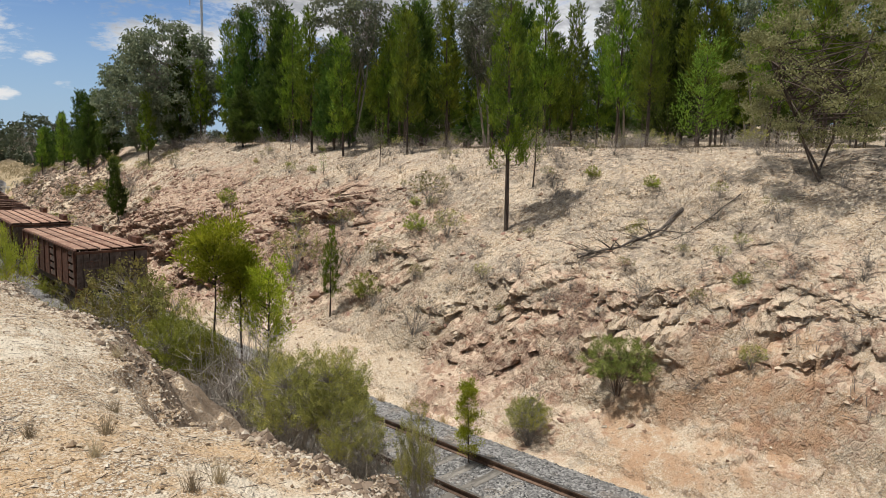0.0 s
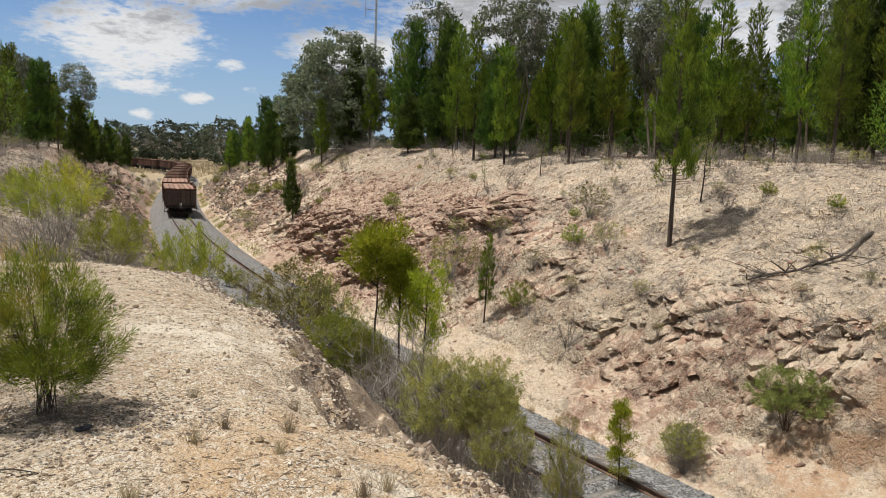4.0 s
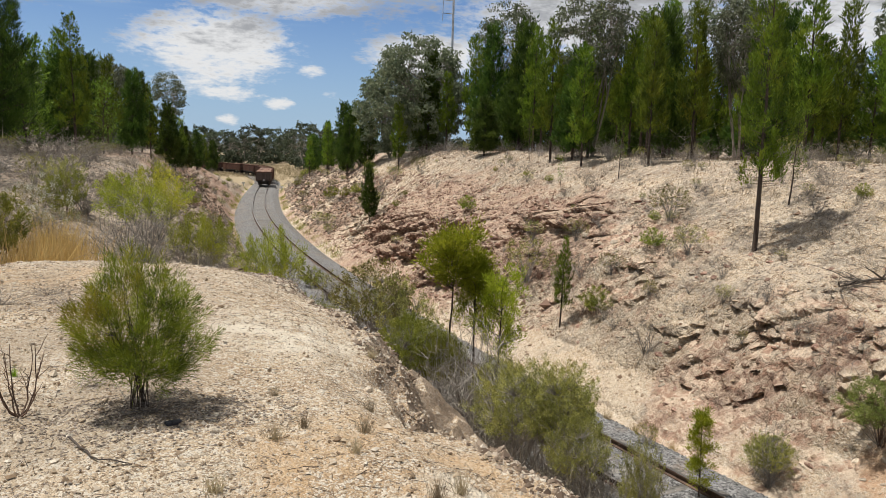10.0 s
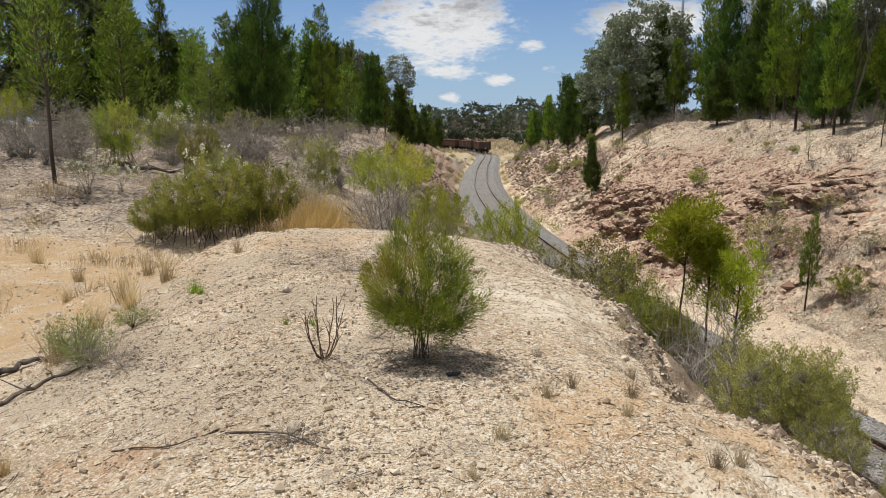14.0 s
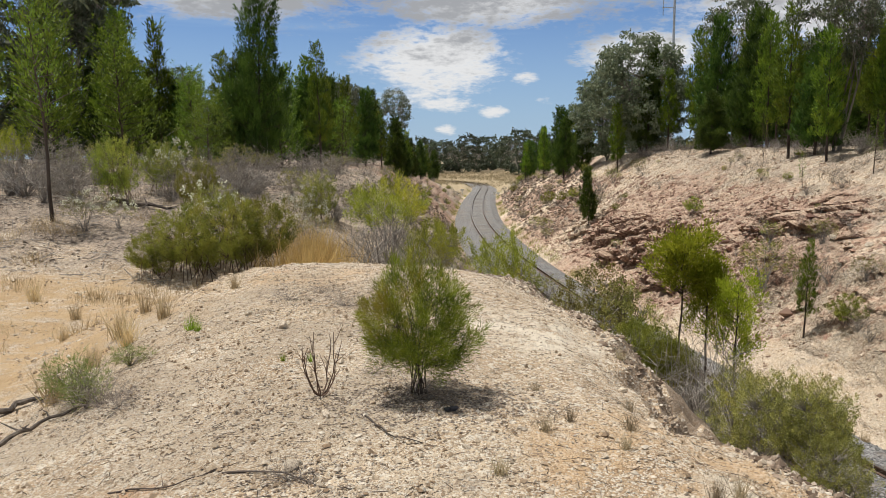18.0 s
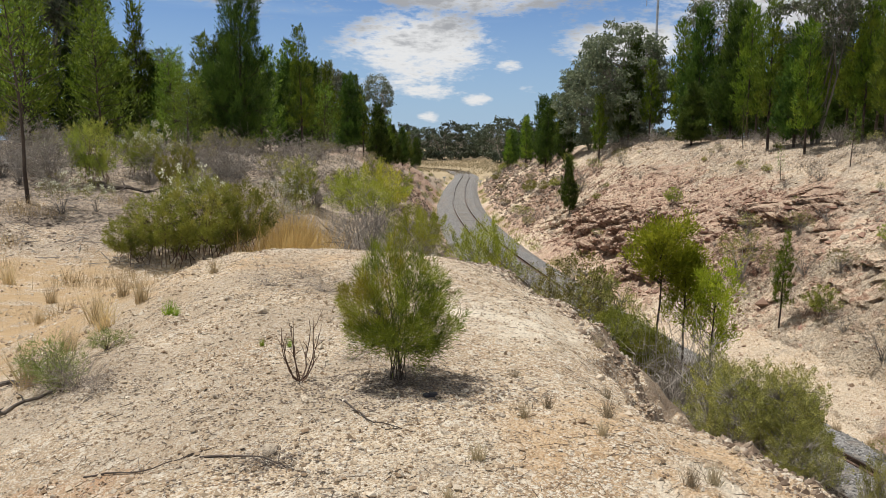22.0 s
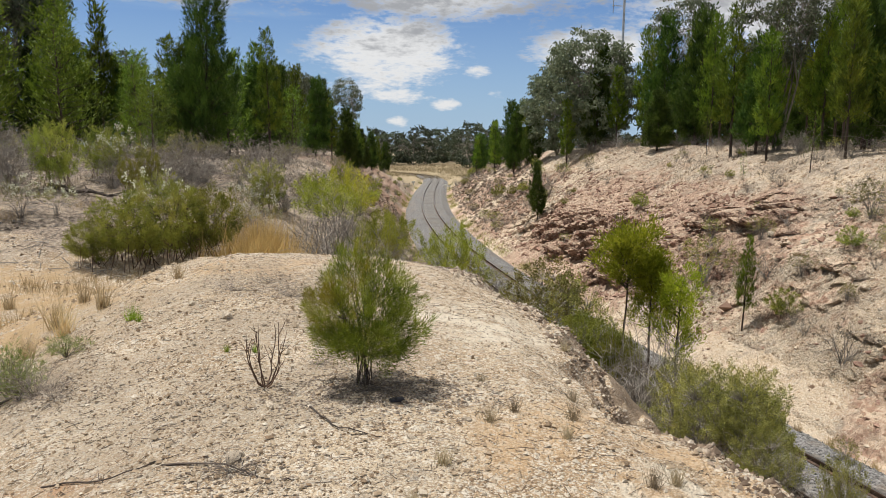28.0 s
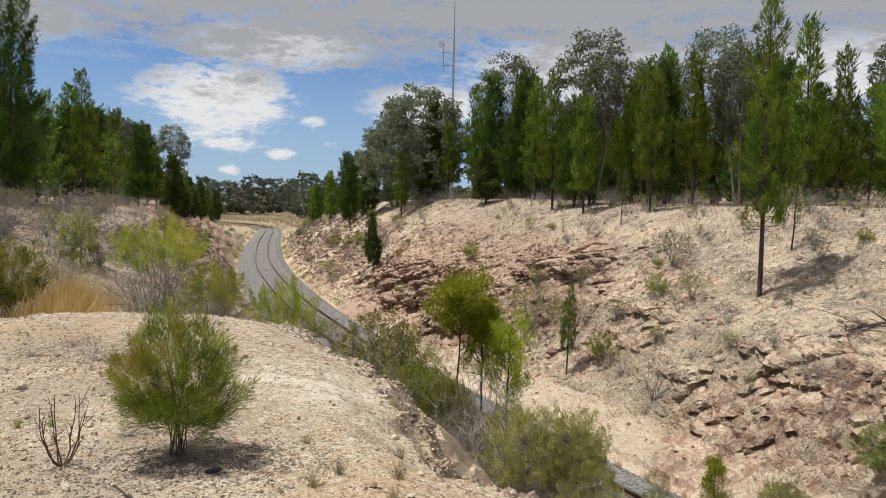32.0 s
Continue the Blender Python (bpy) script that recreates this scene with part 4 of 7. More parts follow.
            cyl(wheel_bm, m, 0.06, 0.06, 0.03, 8)
    me = bpy.data.meshes.new("wheelset")
    wheel_bm.to_mesh(me)
    wheel_bm.free()
    me.materials.append(BLACKSTEEL)
    for y in (-3.1, 3.1):
        bm = bmesh.new()
        for x in (-0.98, 0.98):
            box(bm, x - 0.06, x + 0.06, y - 1.2, y + 1.2, 0.36, 0.56, 0.03)
            box(bm, x - 0.09, x + 0.09, y - 0.28, y + 0.28, 0.22, 0.72, 0.03)
        box(bm, -1.0, 1.0, y - 0.16, y + 0.16, 0.50, 0.72)
        part("bogie_frame", bm, BLACKSTEEL, w)
        for o in (-0.88, 0.88):
            shared("wheelset", me, w, pose(0, y + o, 0.43))
    return w


TRAIN = []


def build_train():
    kinds = {True: wagon(True, 1), False: wagon(False, 2)}
    labels = {True: "rusted wooden-sided goods wagon with a ribbed roof", False: "rusted open goods wagon loaded with scrap"}
    for k, w in kinds.items():
        tagged(w, labels[k], "goods wagon", "wagons of the train")
    for i in range(WAGONS):
        roofed = i < 2
        w = kinds[roofed] if i in (0, 2) else copy_thing(kinds[roofed], pose(0, 0, 0))
        TRAIN.append(w)


build_train()


def on_track(s):
    """Pose of a wagon whose middle is s metres along the line: it sits on its two bogies."""
    p = [Vector((np.interp(s + o, TS, TX), np.interp(s + o, TS, TY), 0)) for o in (-3.1, 3.1)]
    d = p[1] - p[0]
    c = (p[0] + p[1]) / 2
    return pose(c.x, c.y, 0, 0, 0, math.degrees(math.atan2(-d.x, d.y)))


# ---- plants ----


def bend(a, b, n, wob, r):
    t = np.linspace(0, 1, n)[:, None]
    p = np.asarray(a)[None] * (1 - t) + np.asarray(b)[None] * t
    off = r.normal(size=(n, 3)) * wob
    off[0] = 0
    return p + np.cumsum(off, 0) * 0.5


def cypress(name, seed, h, rad, clear, mat, sprays=62, density=1.0, open_crown=0.0, leaf=1.0):
    """Native cypress pine: straight dark stem, rising limbs that carry upright plumes of fine foliage, close together in a cone."""
    r = np.random.default_rng(seed)
    e = new(name)
    t, br, leafs = Soup(), Soup(), Soup()
    top = np.array([r.normal() * 0.15, r.normal() * 0.15, h])
    stem = bend((0, 0, -0.3), top * 0.98, 9, 0.035, r)
    t.tube(stem, np.linspace(0.0095 * h + (0.022 if h > 5 else 0.004), 0.010 if h > 5 else 0.005, 9), 7)
    n = int(sprays * (0.6 + h / 16))
    for i in range(n):
        f = clear + (0.985 - clear) * ((i + r.uniform(0, 1)) / n) ** 1.15
        z = f * h
        base = np.array([np.interp(z, stem[:, 2], stem[:, k]) for k in range(3)])
        q = (f - clear) / (1 - clear)
        prof = (0.62 + 0.38 * min(1, q / 0.2)) * (1 - q) ** 0.72 + 0.03
        a = i * 2.39996 + r.uniform(-0.5, 0.5)
        lobe = 0.86 + 0.24 * math.sin(2.0 * a + z * 1.3 + seed)
        ln = rad * prof * r.uniform(0.62, 1.08) * lobe + 0.06
        bare = r.uniform() < open_crown
        up = r.uniform(0.25, 0.8) if not open_crown > 0.3 else r.uniform(-0.05, 0.4)
        way = np.array([math.cos(a), math.sin(a), 0.0])
        tip = base + way * ln + np.array([0, 0, ln * up])
        limb = bend(base, tip, 3, ln * 0.05, r)
        br.tube(limb, np.linspace(0.007 + 0.006 * ln, 0.003, 3), 3)
        if bare and q < 0.12:
            continue
        for k in range(max(1, int(ln * 2.6 + 0.5))):
            g = r.uniform(0.25, 1.0) ** 0.7
            size = (0.11 + 0.075 * h ** 0.5) * r.uniform(0.7, 1.3) * (0.75 if open_crown > 0.3 else 1.0)
            c0 = base + (tip - base) * g + r.normal(size=3) * 0.05 * (1 + ln * 0.4)
            axis = way * r.uniform(0.15, 0.5) + np.array([0, 0, 1.0]) + r.normal(size=3) * 0.15
            m = int(r.integers(36, 56) * density)
            along_axis = r.uniform(0, 1, m)
            rad_v = r.normal(size=(m, 3))
            rad_v[:, 2] *= 0.4
            c = c0 + axis * (along_axis * size * 1.9)[:, None] + rad_v * (size * 0.48 * (1.05 - along_axis))[:, None]
            d = axis + rad_v * 0.45
            leafs.leaves(c, d, r.uniform(0.09, 0.19, m) * leaf, r.uniform(0.014, 0.028, m) * leaf, r, kite=False)
    for k in range(9 if h > 5 else 3):
        z = h * clear * r.uniform(0.45, 1.1)
        base = np.array([np.interp(z, stem[:, 2], stem[:, j]) for j in range(3)])
        a, ln = r.uniform(0, 6.283), rad * r.uniform(0.3, 0.7)
        br.tube(bend(base, base + np.array([math.cos(a) * ln, math.sin(a) * ln, ln * r.uniform(-0.15, 0.25)]), 4, ln * 0.05, r), np.linspace(0.008, 0.002, 4), 3)
    t.obj("trunk", BARK, e)
    tagged(br.obj("branchwork", BARK, e), kind="stuff")
    leafs.obj("crown", mat, e)
    return e


def gum(name, seed, h, wide, mat, clumps=55, per=46, bark=None, leaf=0.16, low=0.35, fill=0.55):
    """Eucalypt: forked pale stems and a billowing crown of hanging leaves in separate rounded clumps."""
    r = np.random.default_rng(seed)
    e = new(name)
    t, leafs, br = Soup(), Soup(), Soup()
    forks = []
    for k in range(r.integers(3, 5)):
        a = r.uniform(0, 6.283)
        tip = np.array([math.cos(a) * wide * 0.3, math.sin(a) * wide * 0.3, h * r.uniform(0.6, 0.78)])
        p = bend((r.normal() * 0.1, r.normal() * 0.1, -0.2), tip, 7, 0.10, r)
        t.tube(p, np.linspace(0.0075 * h, 0.02, 7), 6)
        forks.append(p)
    bulge = r.normal(size=(5, 3))
    bulge /= np.linalg.norm(bulge, axis=1, keepdims=True)
    for i in range(clumps):
        v = r.normal(size=3)
        v /= np.linalg.norm(v)
        v *= (0.82 + 0.22 * max(float(v @ b) for b in bulge)) * r.uniform(fill, 1.0) ** 0.5
        c = np.array([v[0] * wide * 0.5, v[1] * wide * 0.5, h * (low + (1 - low) * 0.5) + v[2] * h * (1 - low) * 0.5])
        p = forks[i % len(forks)]
        b = p[r.integers(3, 7)]
        br.tube(bend(b, c, 3, 0.06, r), np.linspace(0.022, 0.006, 3), 3)
        m = int(per * r.uniform(0.6, 1.4))
        size = r.uniform(0.36, 0.66) * (0.5 + 0.06 * h)
        q = r.normal(size=(m, 3))
        q /= np.linalg.norm(q, axis=1, keepdims=True)
        q[:, 2] = np.where(q[:, 2] < -0.2, q[:, 2] * 0.5, q[:, 2])
        pts = c + q * size * r.uniform(0.45, 1.0, (m, 1)) * np.array([1, 1, 0.7])
        d = np.stack([r.normal(size=m) * 0.7, r.normal(size=m) * 0.7, -0.6 + r.normal(size=m) * 0.6], 1)
        leafs.leaves(pts, d, r.uniform(0.7, 1.5, m) * leaf, r.uniform(0.14, 0.26, m) * leaf, r)
    t.obj("trunk", bark or GUMBARK, e)
    tagged(br.obj("branchwork", bark or GUMBARK, e), kind="stuff")
    leafs.obj("crown", mat, e)
    return e


BUSH_LEAN = [False]


def bush(name, seed, h, wide, mat, plumes=120, per=40, leaf=0.05, lw=0.006, low=0.15, plume=0.10, stems=10, thick=1.0, bare=0.12, twigs=0, flowers=0, up=0.5, bark=None, kite=False, root=0.03, splay=0.7):
    """Shrub: wiry stems fan out from the root and fork towards separate leafy plumes on an uneven dome with gaps; bare: share of plumes without leaves."""
    if BUSH_LEAN[0]:
        # fewer, broader leaves for plants well away from the berm
        plumes, per, lw, leaf, twigs, flowers = int(plumes * 0.55), int(per * 0.5), lw * 2.0, leaf * 1.3, twigs // 2, flowers // 2
    r = np.random.default_rng(seed)
    e = new(name)
    t, leafs, fl, dead = Soup(), Soup(), Soup(), Soup()
    lumps = r.normal(size=(7, 3))
    lumps[:, 2] = np.abs(lumps[:, 2]) * 0.8
    lumps /= np.linalg.norm(lumps, axis=1, keepdims=True)
    limbs = []
    for i in range(stems):
        a, out = (i + r.uniform(0, 0.9)) * 6.283 / stems, r.uniform(0.1, 0.62)
        tip = np.array([math.cos(a) * wide * 0.5 * out, math.sin(a) * wide * 0.5 * out, h * (0.8 - 0.45 * out * out) * r.uniform(0.8, 1.0)])
        p = bend((r.normal() * root * wide, r.normal() * root * wide, -0.04), tip, 7, 0.03 * h, r)
        p[1:4, 2] += 0.05 * h
        t.tube(p[::2], np.linspace(0.0085 * thick * h ** 0.7 + 0.001, 0.0028 * thick, 4), 4)
        limbs.append(p)
    flat = np.concatenate([p[2:] for p in limbs])
    mid = low + (1 - low) * 0.42
    for i in range(plumes):
        g = (i + 0.5) / plumes
        w = 1.0 - (1.92 if low < 0.05 else 1.75) * g
        a = i * 2.39996 + r.uniform(-0.5, 0.5)
        q = math.sqrt(max(0.0, 1 - w * w))
        v = np.array([math.cos(a) * q, math.sin(a) * q, w])
        swell = 0.66 + 0.36 * max(float(v @ k) for k in lumps) + r.normal() * 0.07
        k = swell * (r.uniform(0.82, 1.0) if r.uniform() < 0.66 else r.uniform(0.4, 0.8))
        c = np.array([v[0] * wide * 0.5 * k, v[1] * wide * 0.5 * k, h * mid + v[2] * k * h * ((1 - mid) if w > 0 else (mid - low))])
        c[2] = max(c[2], 0.06 * h)
        reach = np.linalg.norm(flat - c, axis=1) + 3.0 * np.maximum(flat[:, 2] - c[2] + 0.05 * h, 0)
        b = flat[int(np.argmin(reach))]
        t.tube(bend(b, c, 3, 0.02 * h, r), np.linspace(0.0042 * thick * h ** 0.7, 0.0012 * thick, 3), 3)
        axis = c - b
        axis = axis / (np.linalg.norm(axis) + 1e-6) * 0.7 + np.array([0, 0, up]) + v * 0.4
        axis /= np.linalg.norm(axis) + 1e-6
        if r.uniform() < bare * (1.6 if w < 0 else 0.5):
            continue
        m = int(per * r.uniform(0.6, 1.4))
        size = plume * r.uniform(0.7, 1.3)
        pos = r.uniform(0, 1, m)
        side = r.normal(size=(m, 3))
        pts = c + axis * ((pos - 0.45) * size * 1.7)[:, None] + side * (size * 0.36 * (1.1 - 0.7 * pos))[:, None]
        d = axis * 0.8 + side * splay + r.normal(size=(m, 3)) * 0.15
        leafs.leaves(pts, d, leaf * r.uniform(0.6, 1.35, m), lw * r.uniform(0.7, 1.35, m), r, kite=kite)
        if flowers and w > -0.1 and r.uniform() < 0.6:
            qq = c + axis * size * 0.9 + r.normal(size=(flowers, 3)) * 0.03
            fl.leaves(qq, r.normal(size=(flowers, 3)), 0.026, 0.013, r)
    for i in range(twigs):
        a, out = r.uniform(0, 6.283), r.uniform(0.3, 1.0)
        tip = np.array([math.cos(a) * wide * 0.52 * out, math.sin(a) * wide * 0.52 * out, h * r.uniform(0.15, 0.75) * (1.1 - 0.5 * out)])
        p = bend(np.array([tip[0] * 0.12, tip[1] * 0.12, 0.0]), tip, 5, 0.04 * h, r)
        p[1:4, 2] += 0.06 * h
        dead.tube(p, np.linspace(0.0065 * thick, 0.002 * thick, 5), 3)
        for k in range(4):
            b = p[r.integers(2, 5)]
            dead.tube(bend(b, b + r.normal(size=3) * 0.13 * h + np.array([0, 0, 0.06 * h]), 3, 0.02 * h, r), np.linspace(0.0032 * thick, 0.0012 * thick, 3), 3)
    t.obj("branchwork", bark or TWIGWOOD, e)
    leafs.obj("foliage", mat, e)
    if fl.n:
        fl.obj("blossom", FLOWER, e, "small white flower heads")
    if dead.n:
        tagged(dead.obj("deadwood", DEADWOOD, e, "grey leafless twigs"), kind="stuff")
    return e


def bare_stems(name, seed, h, wide, mat, stems=7):
    """Leafless shrub: a few wiry stems that curve out and up and fork once or twice."""
    r = np.random.default_rng(seed)
    e = new(name)
    for i in range(stems):
        t = Soup()
        a = (i + r.uniform(0, 0.7)) * 6.283 / stems
        out = wide * 0.5 * r.uniform(0.45, 1.0)
        f = np.linspace(0, 1, 8)[:, None]
        o = np.array([math.cos(a), math.sin(a), 0.0])
        p = o * out * np.sqrt(f) + np.array([0, 0, 1.0]) * h * r.uniform(0.7, 1.0) * f ** 1.3 + np.cumsum(r.normal(size=(8, 3)) * 0.012 * h, 0)
        p[0] = (0, 0, -0.03)
        t.tube(p, np.linspace(0.0135, 0.004, 8) * h, 5)
        for k in range(3):
            b = p[r.integers(3, 7)]
            t.tube(bend(b, b + r.normal(size=3) * np.array([0.12, 0.12, 0.05]) * h + np.array([0, 0, 0.2 * h]), 4, 0.015 * h, r), np.linspace(0.007, 0.0025, 4) * h, 4)
        t.obj("stem", mat, e)
    return e


def dead_bush(name, seed, h, wide, mat, stems=26, thick=1.0):
    """Leafless tangle of branching twigs."""
    if BUSH_LEAN[0]:
        stems = stems // 2
    r = np.random.default_rng(seed)
    e = new(name)
    t = Soup()
    for i in range(stems):
        a, out = r.uniform(0, 6.283), r.uniform(0.2, 1.0)
        tip = np.array([math.cos(a) * wide * 0.5 * out, math.sin(a) * wide * 0.5 * out, h * (1 - 0.5 * out * out) * r.uniform(0.6, 1.05)])
        p = bend((r.normal() * 0.04, r.normal() * 0.04, -0.03), tip, 6, 0.04 * h, r)
        t.tube(p, np.linspace(0.011 * thick * h ** 0.6, 0.0025 * thick, 6), 3)
        for k in range(4):
            b = p[r.integers(2, 6)]
            q = b + r.normal(size=3) * np.array([0.16, 0.16, 0.10]) * wide + np.array([0, 0, 0.08 * h])
            tw = bend(b, q, 3, 0.03 * h, r)
            t.tube(tw, np.linspace(0.005 * thick * h ** 0.6, 0.0016 * thick, 3), 3)
    t.obj("branchwork", mat, e)
    return e


def tuft(name, seed, h, wide, mat, blades=70):
    r = np.random.default_rng(seed)
    s = Soup()
    n = blades
    c = np.stack([r.normal(size=n) * wide * 0.18, r.normal(size=n) * wide * 0.18, np.full(n, -0.02)], 1)
    d = np.stack([r.normal(size=n) * 0.35, r.normal(size=n) * 0.35, np.ones(n)], 1)
    s.leaves(c, d, h * r.uniform(0.5, 1.1, n), 0.0035 + 0.006 * h, r, kite=False)
    return s.obj(name, mat, None)


USED = {}


def plant(key, make, size, x, y, want, label="", squash=1.0, sink=0.0, turn=None):
    """First use stands where it is built; later ones are copies scaled to the height wanted."""
    k = want / size
    if turn is None:
        turn = (x * 57.3 + y * 91.7) % 360
    gx, gy, gz = (float(v) for v in on_ground(x, y))
    m = pose(gx, gy, gz - sink, 0, 0, turn) @ Matrix.Diagonal((k * squash, k * squash, k, 1))
    if key not in USED:
        USED[key] = make()
        USED[key].matrix_basis = m
        ob = USED[key]
    else:
        src = USED[key]
        sc = src.scale.copy()
        src.scale = (1, 1, 1)
        ob = copy_thing(src, m)
        src.scale = sc
    if label:
        ob["label"] = label
    return ob


def cyp(kind, x, y, h, squash=1.0, label=""):
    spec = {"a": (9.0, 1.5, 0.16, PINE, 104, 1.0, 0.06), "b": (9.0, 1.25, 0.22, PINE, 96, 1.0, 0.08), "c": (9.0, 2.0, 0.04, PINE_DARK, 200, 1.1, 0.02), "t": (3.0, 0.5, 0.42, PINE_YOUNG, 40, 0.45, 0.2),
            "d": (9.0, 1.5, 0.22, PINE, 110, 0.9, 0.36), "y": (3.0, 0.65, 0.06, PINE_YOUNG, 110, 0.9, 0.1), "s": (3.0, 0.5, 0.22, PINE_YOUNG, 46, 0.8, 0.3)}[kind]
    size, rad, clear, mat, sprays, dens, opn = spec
    lab = {"c": "tall dense dark-green cypress pine with foliage near the ground", "y": "young bright-green cypress pine", "s": "slender cypress sapling with a bare lower stem", "t": "slender cypress sapling with a bare lower stem"}.get(kind, "green cypress pine with a straight dark trunk")
    names = {"y": "young_cypress", "s": "cypress_sapling", "t": "cypress_sapling"}
    seed = {"a": 11, "b": 12, "c": 13, "d": 14, "y": 15, "s": 16, "t": 17}[kind]
    far = math.hypot(x, y) > 35.0
    if far:
        sprays, dens = int(sprays * 0.85), dens * 0.6
    elif size > 5:
        dens *= 1.5
    ob = plant("cyp" + kind + ("far" if far else ""), lambda: cypress(names.get(kind, "cypress_pine"), seed, size, rad, clear, mat, sprays, dens, opn, (1.8 if far else 0.9) if size > 5 else 0.55), size, x, y, h, label or lab, squash)
    return tagged(ob, category="tree", group="cypress pines")


def gumtree(kind, x, y, h, squash=1.0, label="grey-green eucalypt with a billowing crown"):
    spec = {"round": (8.0, 7.0, GUM, 240, 66, 0.06), "tall": (11.0, 4.8, GUM, 110, 56, 0.36), "far": (9.0, 10.0, FAR_GUM, 64, 32, -0.05)}[kind]
    size, wide, mat, clumps, per, low = spec
    ob = plant("gum" + kind, lambda: gum("eucalypt", {"round": 21, "tall": 22, "far": 23}[kind], size, wide, mat, clumps, per, None, 0.23 if kind != "far" else 0.62, low), size, x, y, h, label, squash)
    return tagged(ob, category="tree", group="eucalypts")


# right plateau: front row, by place and height
for k, x, y, h, q in [("a", 18.8, 36.1, 6.2, 0.95), ("b", 19.6, 30.8, 6.6, 0.9), ("d", 16.85, 19.8, 9.6, 0.78), ("s", 18.9, 20.8, 3.0, 1.0), ("s", 17.9, 30.6, 2.5, 1.0), ("s", 18.6, 42.8, 2.6, 1.0),
                      ("y", 24.7, 17.8, 3.7, 1.3), ("c", 13.4, 84.0, 7.4, 1.0), ("a", 14.6, 62.0, 5.6, 1.0), ("c", 32.0, 25.0, 11.0, 0.9), ("b", 31.0, 22.5, 9.5, 0.9), ("a", 21.6, 48.0, 7.6, 0.9)]:
    cyp(k, x, y, h, q)
for k, x, y, h in [("round", 17.4, 65.0, 10.6), ("round", 16.0, 72.0, 9.0), ("tall", 25.0, 64.0, 13.5), ("tall", 36.0, 48.0, 13.5), ("tall", 44.0, 34.0, 12.5), ("tall", 47.0, 30.0, 12.0), ("tall", 33.0, 52.0, 12.0), ("tall", 40.0, 22.0, 10.5)]:
    gumtree(k, x, y, h)


def right_wood():
    r = random.Random(5)
    done = []
    n = 0
    while n < 70:
        y = r.uniform(14, 100)
        s, w = r.uniform(13.5, 34) if y > 27 else r.uniform(24, 40), 0
        x = float(np.interp(y, TY, TX)) + s
        if y > 70 and s > 16:
            continue
        if any((x - a) ** 2 + (y - b) ** 2 < 1.9 ** 2 for a, b in done):
            continue
        done.append((x, y))
        far = sstep(70, 110, y)
        cyp(r.choice("aabbcd"), x, y, r.uniform(5.6, 9.6) * (1 - 0.45 * far), r.uniform(0.8, 1.0))
        n += 1


right_wood()


def wood_behind():
    """Deeper rows that close the view between the front trees."""
    r = random.Random(15)
    for i in range(20):
        a = radians(26 + i * 2.5 + r.uniform(-0.8, 0.8))
        d = r.uniform(43, 52)
        x, y = d * math.sin(a), d * math.cos(a)
        if i % 4 == 1:
            gumtree("tall", x, y, r.uniform(8.5, 10.5))
        else:
            cyp(r.choice("abc"), x, y, r.uniform(6.0, 8.2), r.uniform(0.95, 1.15))
    for i in range(30):
        a = radians(20 + i * 1.9 + r.uniform(-0.6, 0.6))
        d = r.uniform(62, 80)
        gumtree("far", d * math.sin(a), d * math.cos(a), r.uniform(6.0, 8.5), r.uniform(0.9, 1.2), "grey-green eucalypt deep in the wood")
    # low shade-coloured cypresses stand in for the dark under the trees
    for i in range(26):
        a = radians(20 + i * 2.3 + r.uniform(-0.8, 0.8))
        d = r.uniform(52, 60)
        cyp("c", d * math.sin(a), d * math.cos(a), r.uniform(3.2, 5.0), r.uniform(1.4, 1.8), "young cypress deep in the wood, shade painted into its foliage")
    for x, y, h in [(25.5, 21.0, 7.4), (27.5, 24.5, 8.0), (30.5, 18.5, 8.6), (34.0, 14.5, 9.5), (29.0, 14.0, 4.2), (36.0, 19.0, 10.5), (38.0, 12.0, 10.0), (26.0, 28.0, 8.5), (23.5, 33.0, 7.6)]:
        cyp("b" if h < 9 else "a", x, y, h, 0.95)


wood_behind()
# dark trees along the far brows
for k, x, y, h, q in [("c", 13.6, 74.0, 6.6, 0.9), ("c", 12.8, 79.0, 7.2, 0.9), ("a", 12.2, 90.0, 6.2, 1.0), ("c", 13.2, 97.0, 6.0, 1.0), ("b", 11.4, 103.0, 5.4, 1.0), ("c", 12.4, 110.0, 5.6, 1.0), ("c", 13.8, 118.0, 6.0, 1.1), ("a", 16.0, 92.0, 7.0, 1.0), ("c", 17.0, 104.0, 7.0, 1.1),
                      ("c", -4.6, 66.0, 5.0, 1.1), ("b", -6.4, 70.0, 5.6, 1.1), ("c", -8.0, 76.0, 6.0, 1.1), ("a", -5.6, 88.0, 5.0, 1.2), ("c", -9.0, 96.0, 6.0, 1.2), ("c", -7.5, 48.0, 5.6, 1.0), ("a", -10.6, 50.0, 6.6, 1.0), ("b", -14.6, 38.0, 7.0, 1.0), ("c", -16.5, 36.0, 6.4, 1.0), ("a", -11.4, 38.0, 5.6, 1.1)]:
    cyp(k, x, y, h, q)
